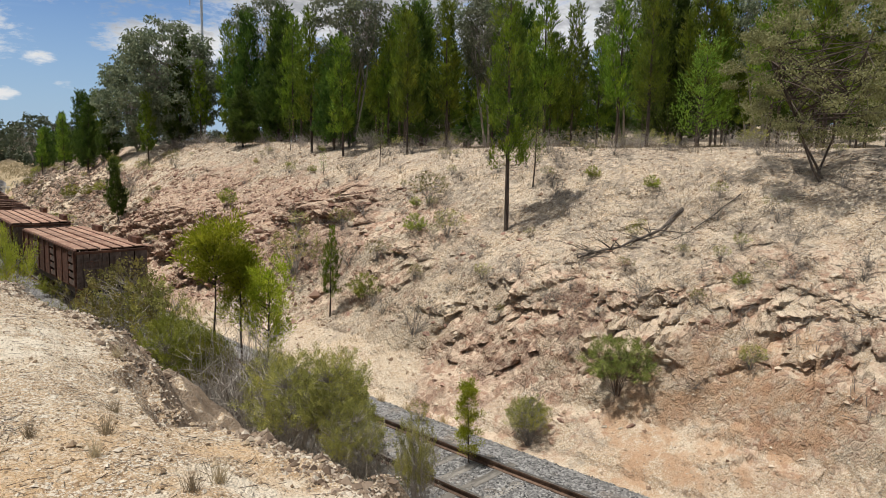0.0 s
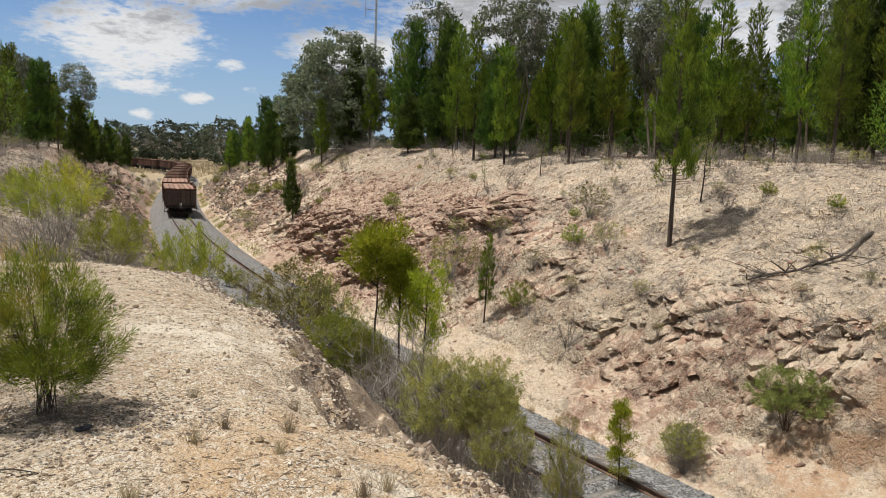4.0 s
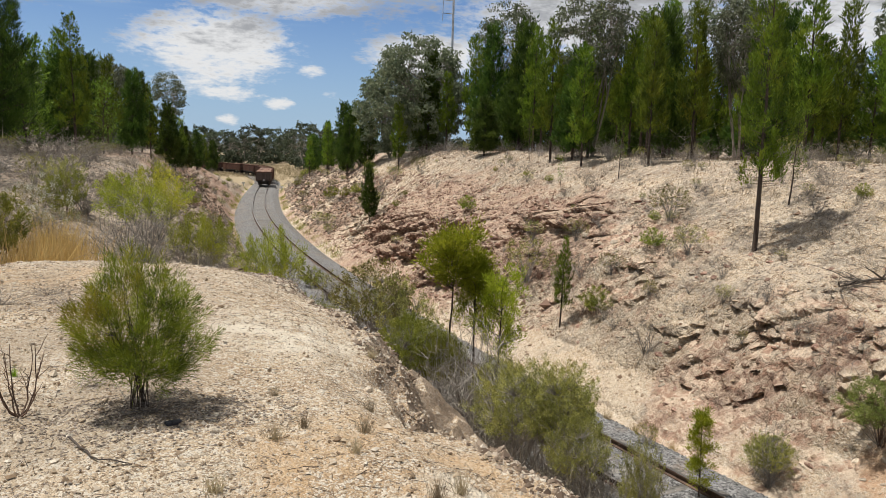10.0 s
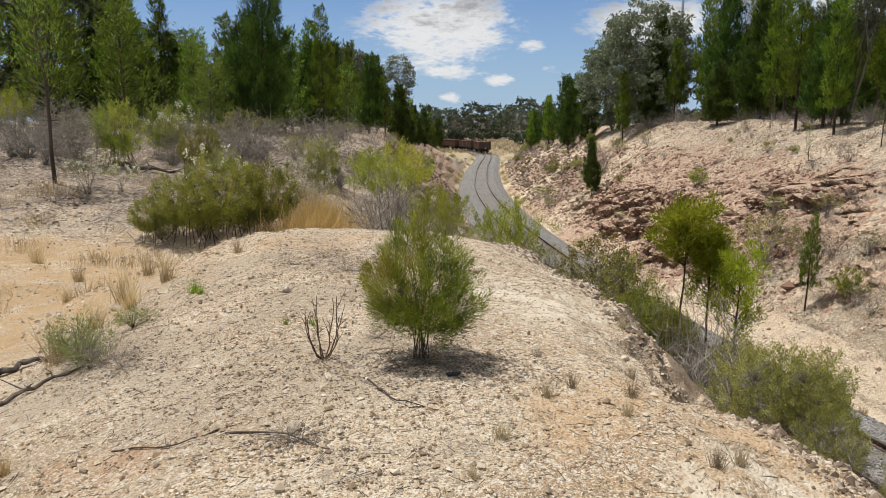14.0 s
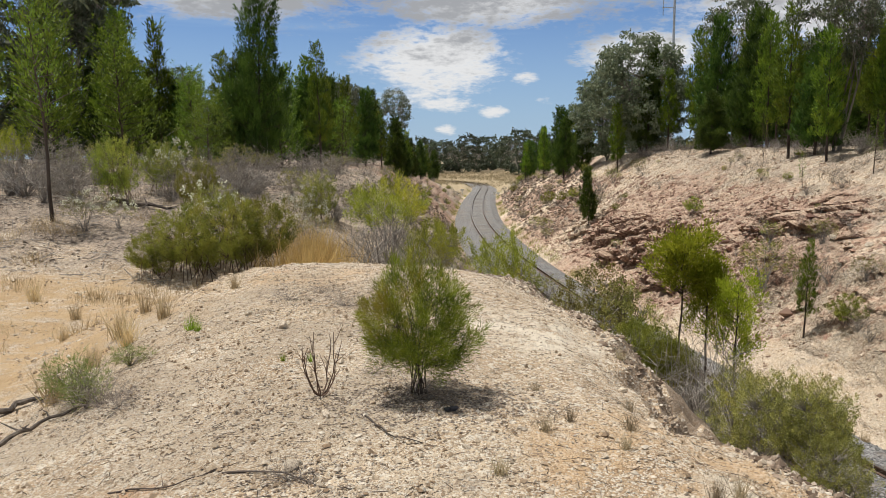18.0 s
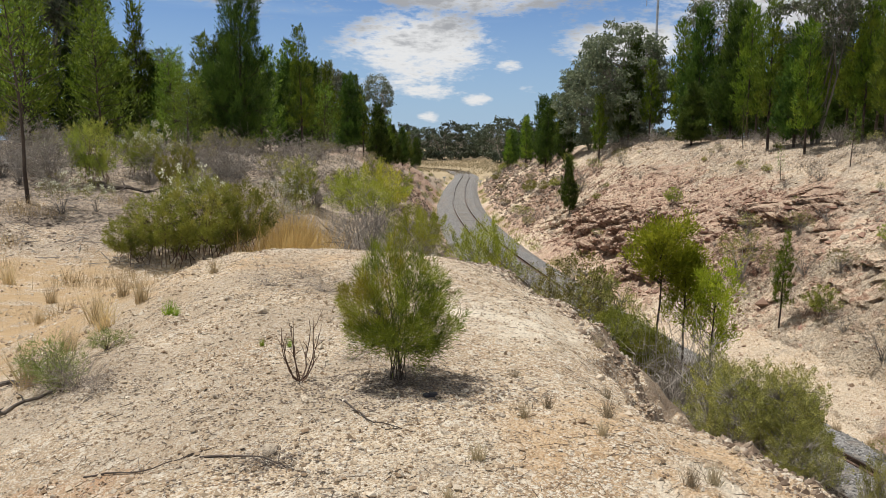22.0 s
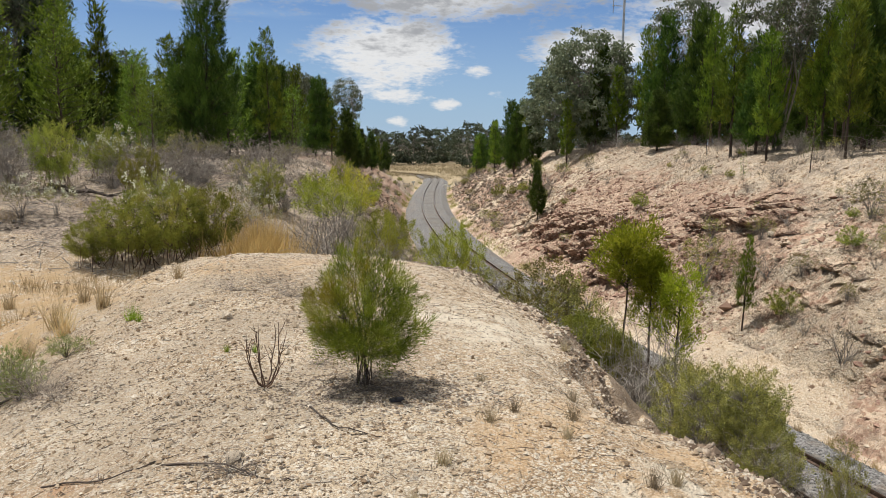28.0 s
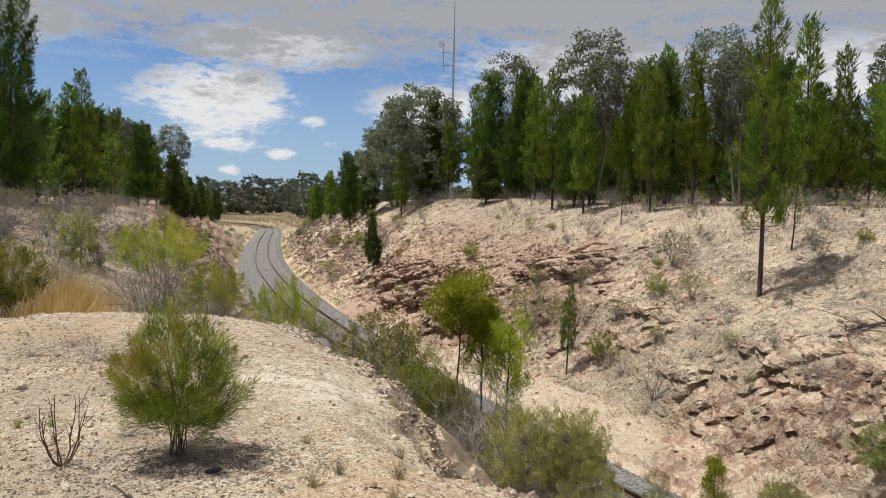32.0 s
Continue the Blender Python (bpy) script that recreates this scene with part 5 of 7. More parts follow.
# left plateau
for k, x, y, h, q in [("c", -7.4, 29.0, 7.2, 0.95), ("c", -8.3, 29.6, 4.6, 1.2), ("d", -5.7, 34.0, 5.8, 1.0), ("y", -6.9, 31.5, 4.0, 1.3), ("t", -7.7, 14.2, 4.1, 1.0), ("b", -9.4, 34.0, 4.8, 1.2), ("y", -10.0, 30.0, 3.7, 1.4), ("a", -11.2, 33.0, 4.3, 1.3), ("y", -12.2, 28.0, 4.6, 1.4),
                      ("a", -13.6, 31.0, 6.4, 1.15), ("y", -14.5, 26.5, 5.0, 1.4), ("a", -16.0, 30.0, 7.2, 1.1), ("b", -18.2, 29.0, 8.0, 1.1), ("y", -17.0, 25.0, 4.8, 1.4), ("a", -20.5, 26.5, 8.0, 1.1), ("a", -23.0, 28.0, 8.5, 1.1), ("c", -6.0, 62.0, 6.0, 1.0), ("b", -3.6, 74.0, 4.6, 1.0), ("a", -9.5, 56.0, 6.4, 1.0), ("d", -4.8, 56.0, 4.5, 1.0),
                      ("c", -12.0, 44.0, 5.6, 1.2), ("a", -21.0, 22.0, 6.0, 1.2), ("y", -19.0, 20.5, 4.6, 1.4), ("c", -10.4, 40.0, 5.2, 1.2), ("a", -7.8, 42.0, 5.8, 1.1), ("b", -6.2, 46.0, 5.4, 1.1), ("y", -8.4, 26.0, 2.6, 1.5), ("y", -5.6, 40.0, 3.4, 1.3), ("c", -5.6, 52.0, 5.4, 1.1), ("c", -4.0, 68.0, 4.6, 1.2), ("c", -3.4, 80.0, 4.4, 1.2), ("c", -3.0, 90.0, 4.6, 1.2), ("b", -2.4, 100.0, 4.4, 1.3), ("c", -1.4, 112.0, 4.6, 1.3)]:
    cyp(k, x, y, h, q)
# low row in the shade-coloured foliage, fills the gaps under the left trees
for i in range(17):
    cyp("c", -31.0 + i * 1.45, 38.5 + 3.0 * math.sin(i * 2.1), 4.0 + 0.9 * math.sin(i * 1.3), 1.5, "young cypress deep in the wood, shade painted into its foliage")
for k, x, y, h in [("tall", -19.0, 40.0, 15.0), ("tall", -24.0, 36.0, 16.0), ("round", -15.5, 42.0, 5.6), ("tall", -29.0, 34.0, 16.5), ("tall", -5.4, 82.0, 8.5), ("round", -12.0, 70.0, 8.0), ("round", -12.0, 48.0, 6.2), ("round", -20.0, 37.0, 11.0), ("tall", -26.0, 30.0, 13.5), ("round", -9.0, 60.0, 7.0)]:
    gumtree(k, x, y, h)


def far_wood():
    r = random.Random(9)
    for i in range(46):
        x = -95 + i * 4.6 + r.uniform(-2, 2)
        gumtree("far", x, r.uniform(262, 300), r.uniform(10.0, 15.5), r.uniform(0.95, 1.3), "distant grey-green eucalypt of the far wood")
    for i in range(34):
        gumtree("far", -90 + i * 6.0 + r.uniform(-2, 2), r.uniform(305, 325), r.uniform(8.0, 11.0), r.uniform(1.5, 1.9), "distant grey-green eucalypt of the far wood")
    for x, y, h in [(24.0, 235.0, 15.5), (-22.0, 190.0, 10.0), (-30.0, 175.0, 11.0), (-16.0, 170.0, 9.0), (-24.0, 150.0, 10.0), (-15.0, 130.0, 9.0), (33.0, 190.0, 13.0), (30.0, 150.0, 12.0)]:
        gumtree("far", x, y, h, 1.0, "distant grey-green eucalypt beyond the cutting")


far_wood()


# ---- shrubs, saplings and dead wood ----


GREENSHRUB = m_leaf("green_shrub_foliage", (0.11, 0.145, 0.022), (0.36, 0.39, 0.07), (0.42, 0.39, 0.075), clump=3.0)
WEEDGREEN = m_leaf("weed_foliage", (0.13, 0.19, 0.045), (0.32, 0.38, 0.12))
SLOPEGREEN = m_leaf("slope_bush_foliage", (0.10, 0.13, 0.028), (0.29, 0.32, 0.09), clump=3.0)
FADED = m_leaf("faded_field_grass", (0.20, 0.165, 0.095), (0.36, 0.30, 0.185), through_light=0.3, hue=0.01)


def sh(kind, x, y, h, squash=1.0, label="", turn=None):
    spec = {
        "broom": ("broom_bush", 0.86, lambda: bush("broom_bush", 31, 0.86, 0.84, BROOM, 260, 115, 0.050, 0.0018, 0.045, 0.082, 18, 0.40, 0.10, 6, 0, 0.8, BARK, False, 0.05, 0.42), "bushy green broom shrub with fine upright needles"),
        "slope": ("round_bush", 1.45, lambda: bush("round_bush", 41, 1.45, 1.9, SLOPEGREEN, 240, 80, 0.055, 0.0065, 0.18, 0.11, 14, 1.3, 0.08, 14, 0, 0.25), "rounded green bush on the bare batter"),
        "olive": ("olive_shrub", 2.0, lambda: bush("olive_shrub", 32, 2.0, 2.3, OLIVE, 190, 60, 0.050, 0.0075, 0.22, 0.13, 14, 1.3, 0.22, 40, 0, 0.3, DEADWOOD), "olive-green shrub with a ragged outline"),
        "green": ("green_shrub", 1.2, lambda: bush("green_shrub", 33, 1.2, 1.55, GREENSHRUB, 210, 80, 0.050, 0.0055, 0.02, 0.10, 18, 0.8, 0.04, 0, 0, 0.5, None, False, 0.22, 0.6), "low green shrub on stony ground"),
        "yellow": ("yellow_green_shrub", 1.8, lambda: bush("yellow_green_shrub", 34, 1.8, 2.2, YELLOWGREEN, 95, 150, 0.055, 0.0065, 0.5, 0.19, 15, 1.3, 0.2, 50, 0, 0.45, DEADWOOD), "yellow-green shrub over bare grey stems"),
        "grey": ("grey_shrub", 0.8, lambda: bush("grey_shrub", 35, 0.8, 1.15, GREYSHRUB, 90, 30, 0.035, 0.0045, 0.08, 0.07, 10, 0.9, 0.45, 34, 0, 0.3, DEADWOOD), "half-dead grey shrub with few leaves"),
        "flower": ("flowering_shrub", 0.9, lambda: bush("flowering_shrub", 36, 0.9, 1.2, OLIVE, 70, 22, 0.045, 0.006, 0.3, 0.07, 9, 0.8, 0.2, 8, 26, 0.6, DEADWOOD), "loose shrub with small white flower heads"),
        "track": ("trackside_shrub", 3.2, lambda: bush("trackside_shrub", 45, 3.2, 2.4, OLIVE, 320, 84, 0.045, 0.0095, 0.42, 0.15, 16, 1.3, 0.16, 60, 0, 0.15, DEADWOOD, True, 0.05, 0.9), "tall olive-green shrub over bare grey stems beside the track"),
        "acacia": ("round_acacia", 3.0, lambda: bush("round_acacia", 46, 3.0, 2.2, GREENSHRUB, 300, 100, 0.055, 0.0085, 0.40, 0.15, 14, 1.2, 0.06, 30, 0, 0.4, DEADWOOD, False, 0.05, 0.6), "dense rounded green acacia beside the track"),
        "thicket": ("dead_thicket", 3.0, lambda: dead_bush("dead_thicket", 47, 3.0, 2.0, DEADWOOD, 60, 0.9), "tall thicket of bare grey stems beside the track"),
        "dead": ("dead_bush", 1.5, lambda: dead_bush("dead_bush", 37, 1.5, 2.3, DEADWOOD, 40, 1.0), "leafless tangle of grey dead twigs"),
        "twig": ("bare_twigs", 1.0, lambda: bare_stems("bare_twigs", 38, 1.0, 0.8, TWIGWOOD, 7), "few bare dark stems of a dead shrub"),
        "weed": ("green_weed", 0.35, lambda: bush("green_weed", 42, 0.35, 0.42, WEEDGREEN, 44, 34, 0.05, 0.0022, 0.1, 0.05, 10, 0.6, 0.05, 12, 0, 0.9), "low bright-green weed on gravel"),
        "mat": ("twig_mat", 0.5, lambda: dead_bush("twig_mat", 39, 0.5, 2.2, GREYTWIG, 34, 0.6), "low mat of dry grey twigs"),
    }[kind]
    BUSH_LEAN[0] = math.hypot(x, y) > 20.0
    ob = plant("shrub" + kind + ("far" if BUSH_LEAN[0] else ""), spec[2], spec[1], x, y, h, label or spec[3], squash, turn=turn)
    BUSH_LEAN[0] = False
    return tagged(ob, category="shrub", group=spec[0].replace("_", " ") + " plants")


def wattle(x, y, h, seed, clear=0.42, wide=0.5, mat=None, label="slender wattle sapling with bright yellow-green crown"):
    """Sapling: thin bare stems below, bright tufted crown above."""
    def make():
        r = np.random.default_rng(seed)
        e = new("wattle_sapling")
        t, br, lf = Soup(), Soup(), Soup()
        stem = bend((0, 0, -0.1), (r.normal() * 0.1, r.normal() * 0.1, 3.0), 8, 0.03, r)
        t.tube(stem, np.linspace(0.034, 0.008, 8), 6)
        for i in range(74):
            z = 3.0 * (clear + (1 - clear) * r.uniform(0, 1) ** 0.8 if r.uniform() < 0.9 else r.uniform(0.1, max(clear, 0.12)))
            z = max(z, 0.5)
            b = np.array([np.interp(z, stem[:, 2], stem[:, k]) for k in range(3)])
            a, ln = r.uniform(0, 6.283), wide * r.uniform(0.3, 1.1) * (1.15 - 0.6 * z / 3.0)
            tip = b + np.array([math.cos(a) * ln, math.sin(a) * ln, ln * r.uniform(0.3, 0.9)])
            br.tube(bend(b, tip, 4, 0.02, r), np.linspace(0.009, 0.002, 4), 3)
            if z < 3.0 * clear:
                continue
            for k in range(3):
                m = 34
                c0 = b + (tip - b) * r.uniform(0.5, 1.1) + r.normal(size=3) * 0.05
                side = r.normal(size=(m, 3))
                c = c0 + side * 0.065 + np.array([0, 0, 1.0]) * r.uniform(0, 0.14, (m, 1))
                d = (tip - b) / (ln + 1e-6) * 0.5 + np.array([0, 0, 0.6]) + side * 0.5
                lf.leaves(c, d, r.uniform(0.05, 0.11, m), r.uniform(0.009, 0.016, m), r)
        t.obj("trunk", BARK, e)
        tagged(br.obj("branchwork", BARK, e), kind="stuff")
        lf.obj("crown", mat or WATTLE, e)
        return e
    ob = plant("wattle%d" % seed, make, 3.0, x, y, h, label)
    return tagged(ob, category="tree", group="wattle saplings")


# on the berm and behind it
sh("broom", -0.18, 4.47, 0.88, 0.87, turn=218.0)
sh("twig", -0.80, 4.48, 0.43, 1.0)
for k, x, y, h, q in [("green", -4.35, 12.0, 1.15, 0.9), ("green", -3.75, 12.2, 1.45, 0.9), ("green", -3.2, 12.6, 1.3, 0.85), ("green", -4.9, 11.9, 0.75, 0.9), ("yellow", -1.15, 15.2, 1.95, 0.8), ("yellow", -0.3, 16.0, 1.7, 0.7), ("dead", -1.1, 12.9, 1.35, 0.8), ("dead", -0.5, 12.6, 1.15, 0.75), ("dead", -1.4, 14.0, 1.2, 0.8),
                      ("yellow", 1.1, 13.2, 2.1, 0.5), ("olive", 1.9, 14.2, 1.6, 0.6), ("dead", 1.3, 12.9, 1.6, 0.55), ("grey", 0.3, 13.0, 0.7, 1.0), ("grey", -9.3, 16.1, 1.35, 0.9), ("yellow", -9.9, 16.6, 1.5, 0.6), ("grey", -8.6, 16.6, 1.25, 0.9), ("grey", -8.0, 15.8, 1.0, 0.9), ("dead", -8.5, 15.4, 1.0, 0.7),
                      ("green", -7.5, 16.6, 1.45, 0.65), ("green", -7.0, 18.2, 1.3, 0.7), ("green", -5.75, 16.2, 0.75, 0.6), ("green", -5.45, 16.6, 0.95, 0.5), ("grey", -6.0, 18.2, 1.1, 1.1), ("grey", -5.2, 18.9, 1.2, 1.1), ("grey", -6.4, 17.0, 0.7, 1.1), ("grey", -4.7, 17.2, 0.75, 1.1), ("dead", -5.0, 16.2, 0.6, 0.9), ("grey", -4.3, 21.6, 1.2, 1.2),
                      ("flower", -6.9, 13.9, 0.75, 1.0), ("flower", -6.4, 14.2, 0.6, 1.0), ("flower", -3.1, 15.4, 0.9, 1.0), ("flower", -2.7, 14.4, 0.8, 1.0), ("flower", -6.6, 17.8, 1.3, 0.8), ("flower", -4.2, 13.2, 1.2, 0.8), ("olive", -3.3, 18.9, 1.0, 0.9), ("olive", -4.1, 19.6, 0.8, 0.9), ("grey", -2.6, 17.1, 0.9, 1.0), ("olive", -2.2, 18.8, 0.9, 0.9), ("green", -2.9, 16.8, 0.9, 0.8),
                      ("olive", 2.4, 17.5, 1.3, 0.8), ("olive", 1.9, 19.5, 1.2, 0.8), ("olive", 3.0, 16.8, 1.0, 0.8), ("grey", -2.2, 20.8, 0.8, 1.1), ("olive", -1.6, 20.2, 0.9, 0.9), ("dead", -1.2, 18.2, 0.8, 0.9), ("grey", -10.4, 19.0, 1.2, 1.1), ("olive", -9.6, 20.4, 1.2, 0.9), ("grey", -11.8, 18.6, 1.2, 1.1), ("grey", -3.6, 23.6, 0.9, 1.1), ("olive", -6.8, 24.0, 1.0, 1.0),
                      ("dead", -3.4, 14.2, 0.7, 0.9), ("olive", -0.2, 18.2, 0.9, 0.9), ("grey", 0.4, 16.2, 0.7, 1.1), ("olive", 0.6, 22.0, 0.9, 0.9), ("grey", 1.6, 23.0, 0.9, 1.0), ("dead", 0.9, 20.5, 0.8, 0.9), ("mat", -7.2, 13.2, 0.3, 0.9), ("mat", -5.8, 14.6, 0.35, 0.9), ("mat", -9.0, 14.4, 0.35, 0.9), ("dead", -10.8, 14.8, 0.8, 0.9), ("grey", -11.6, 15.6, 1.2, 1.0)]:
    sh(k, x, y, h, q)
# along the foot of the berm beside the track
for k, x, y, h, q in [("track", 4.85, 22.6, 3.9, 0.9), ("thicket", 4.5, 21.4, 3.3, 1.0), ("track", 5.4, 21.8, 3.3, 0.8), ("thicket", 5.0, 21.0, 3.1, 1.0), ("thicket", 5.1, 20.4, 2.5, 1.0), ("grey", 4.6, 20.0, 1.6, 0.9), ("thicket", 5.4, 22.8, 2.4, 1.0),
                      ("acacia", 5.2, 18.8, 3.1, 0.9), ("acacia", 5.8, 18.0, 2.6, 0.75), ("thicket", 5.5, 17.0, 3.2, 0.9), ("thicket", 6.1, 17.2, 3.1, 0.9), ("thicket", 6.1, 16.2, 3.4, 0.9), ("thicket", 5.9, 15.5, 3.1, 0.9), ("thicket", 6.7, 16.8, 2.8, 0.9), ("thicket", 6.2, 14.9, 2.9, 0.9), ("track", 6.7, 16.2, 2.2, 0.8), ("grey", 6.4, 15.2, 1.7, 0.9),
                      ("track", 6.2, 13.8, 3.1, 0.85), ("track", 6.9, 13.3, 3.0, 0.75), ("thicket", 6.4, 13.0, 2.5, 0.9), ("acacia", 7.5, 14.2, 2.2, 0.8), ("track", 6.9, 12.4, 2.3, 0.8), ("thicket", 7.2, 12.2, 2.0, 0.9), ("grey", 6.6, 11.6, 1.6, 0.9), ("grey", 7.2, 11.2, 1.3, 0.9),
                      ("olive", 5.0, 27.6, 1.9, 0.9), ("grey", 5.2, 29.0, 1.4, 1.0), ("dead", 5.0, 31.0, 1.5, 0.9), ("olive", 4.8, 33.5, 1.5, 0.9), ("grey", 4.2, 25.6, 1.7, 0.9), ("thicket", 4.2, 24.4, 2.1, 1.0), ("green", 4.4, 37.0, 1.1, 1.0),
                      ("thicket", 7.15, 10.4, 2.7, 0.5), ("track", 7.2, 10.6, 2.5, 0.42), ("dead", 12.3, 13.2, 1.3, 0.6), ("olive", 12.1, 13.0, 1.3, 0.75)]:
    sh(k, x, y, h, q)
wattle(6.6, 20.4, 4.3, 51, 0.68, 0.85)
wattle(7.4, 20.2, 3.8, 52, 0.45, 0.6)
wattle(7.9, 19.4, 3.3, 53, 0.3, 1.0)
wattle(9.75, 12.35, 1.75, 54, 0.12, 0.6, WATTLE, "bright green sapling growing beside the rail")
# on the right batter
cyp("c", 10.2, 51.3, 3.9, 0.9, "small dark conical cypress on the rock face")
cyp("d", 12.0, 23.9, 3.3, 0.85, "young dark cypress rooted in the batter")
sh("slope", 14.1, 12.1, 1.45, 0.95)
sh("green", 12.9, 23.1, 0.95, 1.2)
for k, x, y, h in [("olive", 12.3, 27.8, 2.0), ("olive", 15.5, 21.6, 1.1), ("olive", 16.6, 24.4, 1.4), ("grey", 12.8, 19.4, 1.2), ("olive", 13.9, 23.9, 0.9), ("green", 12.3, 13.3, 0.9), ("grey", 15.1, 17.0, 0.6), ("grey", 14.8, 15.5, 0.55), ("green", 13.5, 38.4, 0.9),
                   ("green", 19.9, 18.7, 0.5), ("green", 20.0, 16.1, 0.5), ("olive", 10.3, 15.2, 0.55), ("grey", 12.8, 21.5, 0.6), ("olive", 13.0, 26.2, 1.2), ("grey", 13.4, 25.2, 1.0), ("dead", 12.9, 22.4, 0.7), ("dead", 14.6, 20.0, 0.6), ("olive", 11.4, 33.6, 0.9)]:
    sh(k, x, y, h)
cyp("s", 16.1, 32.9, 1.5, 1.1)


def wattle_tree(x, y):
    """Large feathery many-stemmed bush at the brow."""
    ob = plant("bigwattle", lambda: gum("feathery_wattle", 61, 6.0, 6.2, FEATHER, 130, 190, BARK, 0.10, 0.12), 6.0, x, y, 5.6, "large feathery grey-green wattle with several dark stems")
    tagged(ob, category="tree", group="wattle trees")


wattle_tree(22.2, 11.6)


def scattered():
    """Small dry plants strewn over the batters and plateaus."""
    r = random.Random(21)
    for i in range(110):
        y = r.uniform(8, 70)
        x = float(np.interp(y, TY, TX)) + r.uniform(5.0, 17.0)
        sh(r.choices(["mat", "grey", "dead", "olive", "green"], [4, 4, 1, 3, 1])[0], x, y, r.uniform(0.25, 0.65), r.uniform(0.8, 1.2))
    for i in range(110):
        y = 7 + 26 * r.random()
        x = float(np.interp(y, TY, TX)) + r.uniform(5.5, 14.0)
        sh(r.choices(["mat", "grey", "olive", "flower"], [4, 5, 2, 1])[0], x, y, r.uniform(0.22, 0.6), r.uniform(0.8, 1.2))
    for i in range(60):
        y = r.uniform(14, 62)
        x = float(np.interp(y, TY, TX)) + r.uniform(12.5, 16.5)
        sh(r.choices(["dead", "grey", "mat"], [3, 4, 2])[0], x, y, r.uniform(0.4, 0.95), r.uniform(0.9, 1.3))
    for i in range(95):
        y = r.uniform(50, 130)
        x = float(np.interp(y, TY, TX)) + r.uniform(4.0, 11.0)
        sh(r.choices(["grey", "olive", "green", "dead"], [4, 3, 1, 1])[0], x, y, r.uniform(0.5, 1.3), r.uniform(0.9, 1.3))
    for i in range(60):
        y = r.uniform(18, 75)
        x = float(np.interp(y, TY, TX)) - r.uniform(4.2, 9.0) - (y < 22) * 3
        sh(r.choices(["mat", "grey", "olive", "green", "dead"], [3, 4, 2, 1, 3])[0], x, y, r.uniform(0.3, 0.75), r.uniform(0.8, 1.2))
    for i in range(110):
        y = r.uniform(32, 135)
        x = float(np.interp(y, TY, TX)) - r.uniform(3.6, 12.0)
        sh(r.choices(["grey", "olive", "green", "dead"], [4, 4, 1, 2])[0], x, y, r.uniform(0.45, 0.9), r.uniform(0.9, 1.3))
    for i in range(120):
        y = r.uniform(16, 34)
        x = r.uniform(-24, -3.5)
        if y < 18 and x > -9:
            continue
        sh(r.choices(["mat", "grey", "olive", "green", "dead"], [4, 5, 2, 1, 3])[0], x, y, r.uniform(0.35, 0.95), r.uniform(0.8, 1.2))
    # scrub and fallen wood under the trees
    for i in range(110):
        y = r.uniform(14, 80)
        x = float(np.interp(y, TY, TX)) + r.uniform(14.0, 30)
        sh(r.choices(["grey", "olive", "dead", "mat"], [4, 2, 4, 2])[0], x, y, r.uniform(0.5, 1.4), r.uniform(0.8, 1.3))


scattered()


# ---- grass ----


def tuft_at(kind, x, y, h):
    spec = {"straw": (STRAW, 71, "tuft of dry straw-coloured grass"), "brown": (TUFTGRASS, 73, "small tuft of brown dry grass"), "green": (BROOM, 72, "small tuft of green grass")}[kind]
    ob = plant("tuft" + kind, lambda: tuft("grass_tuft", spec[1], 0.5, 0.35, spec[0], 90), 0.5, x, y, h, spec[2], 0.9)
    return tagged(ob, category="grass", group="grass tufts")


for x, y, h in [(-2.5, 8.5, 0.24), (-3.2, 7.1, 0.38), (-5.0, 9.6, 0.30), (-4.7, 8.7, 0.24), (-3.3, 6.6, 0.30), (-3.1, 7.8, 0.34), (-3.5, 8.3, 0.3), (-3.7, 9.2, 0.36), (0.95, 3.7, 0.13), (1.05, 4.0, 0.15), (0.72, 4.1, 0.12), (0.55, 3.9, 0.14), (1.2, 4.6, 0.12), (0.25, 3.3, 0.13), (1.4, 3.3, 0.16), (1.25, 3.2, 0.14),
                (0.6, 4.7, 0.1), (-2.95, 5.3, 0.42), (-2.3, 3.5, 0.16), (0.1, 2.9, 0.1), (1.6, 4.9, 0.16), (1.5, 6.1, 0.14), (-3.4, 7.4, 0.4), (-6.0, 10.4, 0.4), (10.3, 17.2, 0.45), (10.7, 16.4, 0.5), (11.2, 15.4, 0.4)]:
    tuft_at("straw" if x < -2.2 or x > 5 else "brown", x, y, h)
for x, y, h in [(-2.4, 6.7, 0.2), (-2.3, 6.6, 0.12), (-1.2, 5.2, 0.08), (-0.35, 6.1, 0.1), (8.2, 14.6, 0.5), (8.0, 16.0, 0.55), (-1.0, 5.2, 0.08)]:
    tuft_at("green", x, y, h)


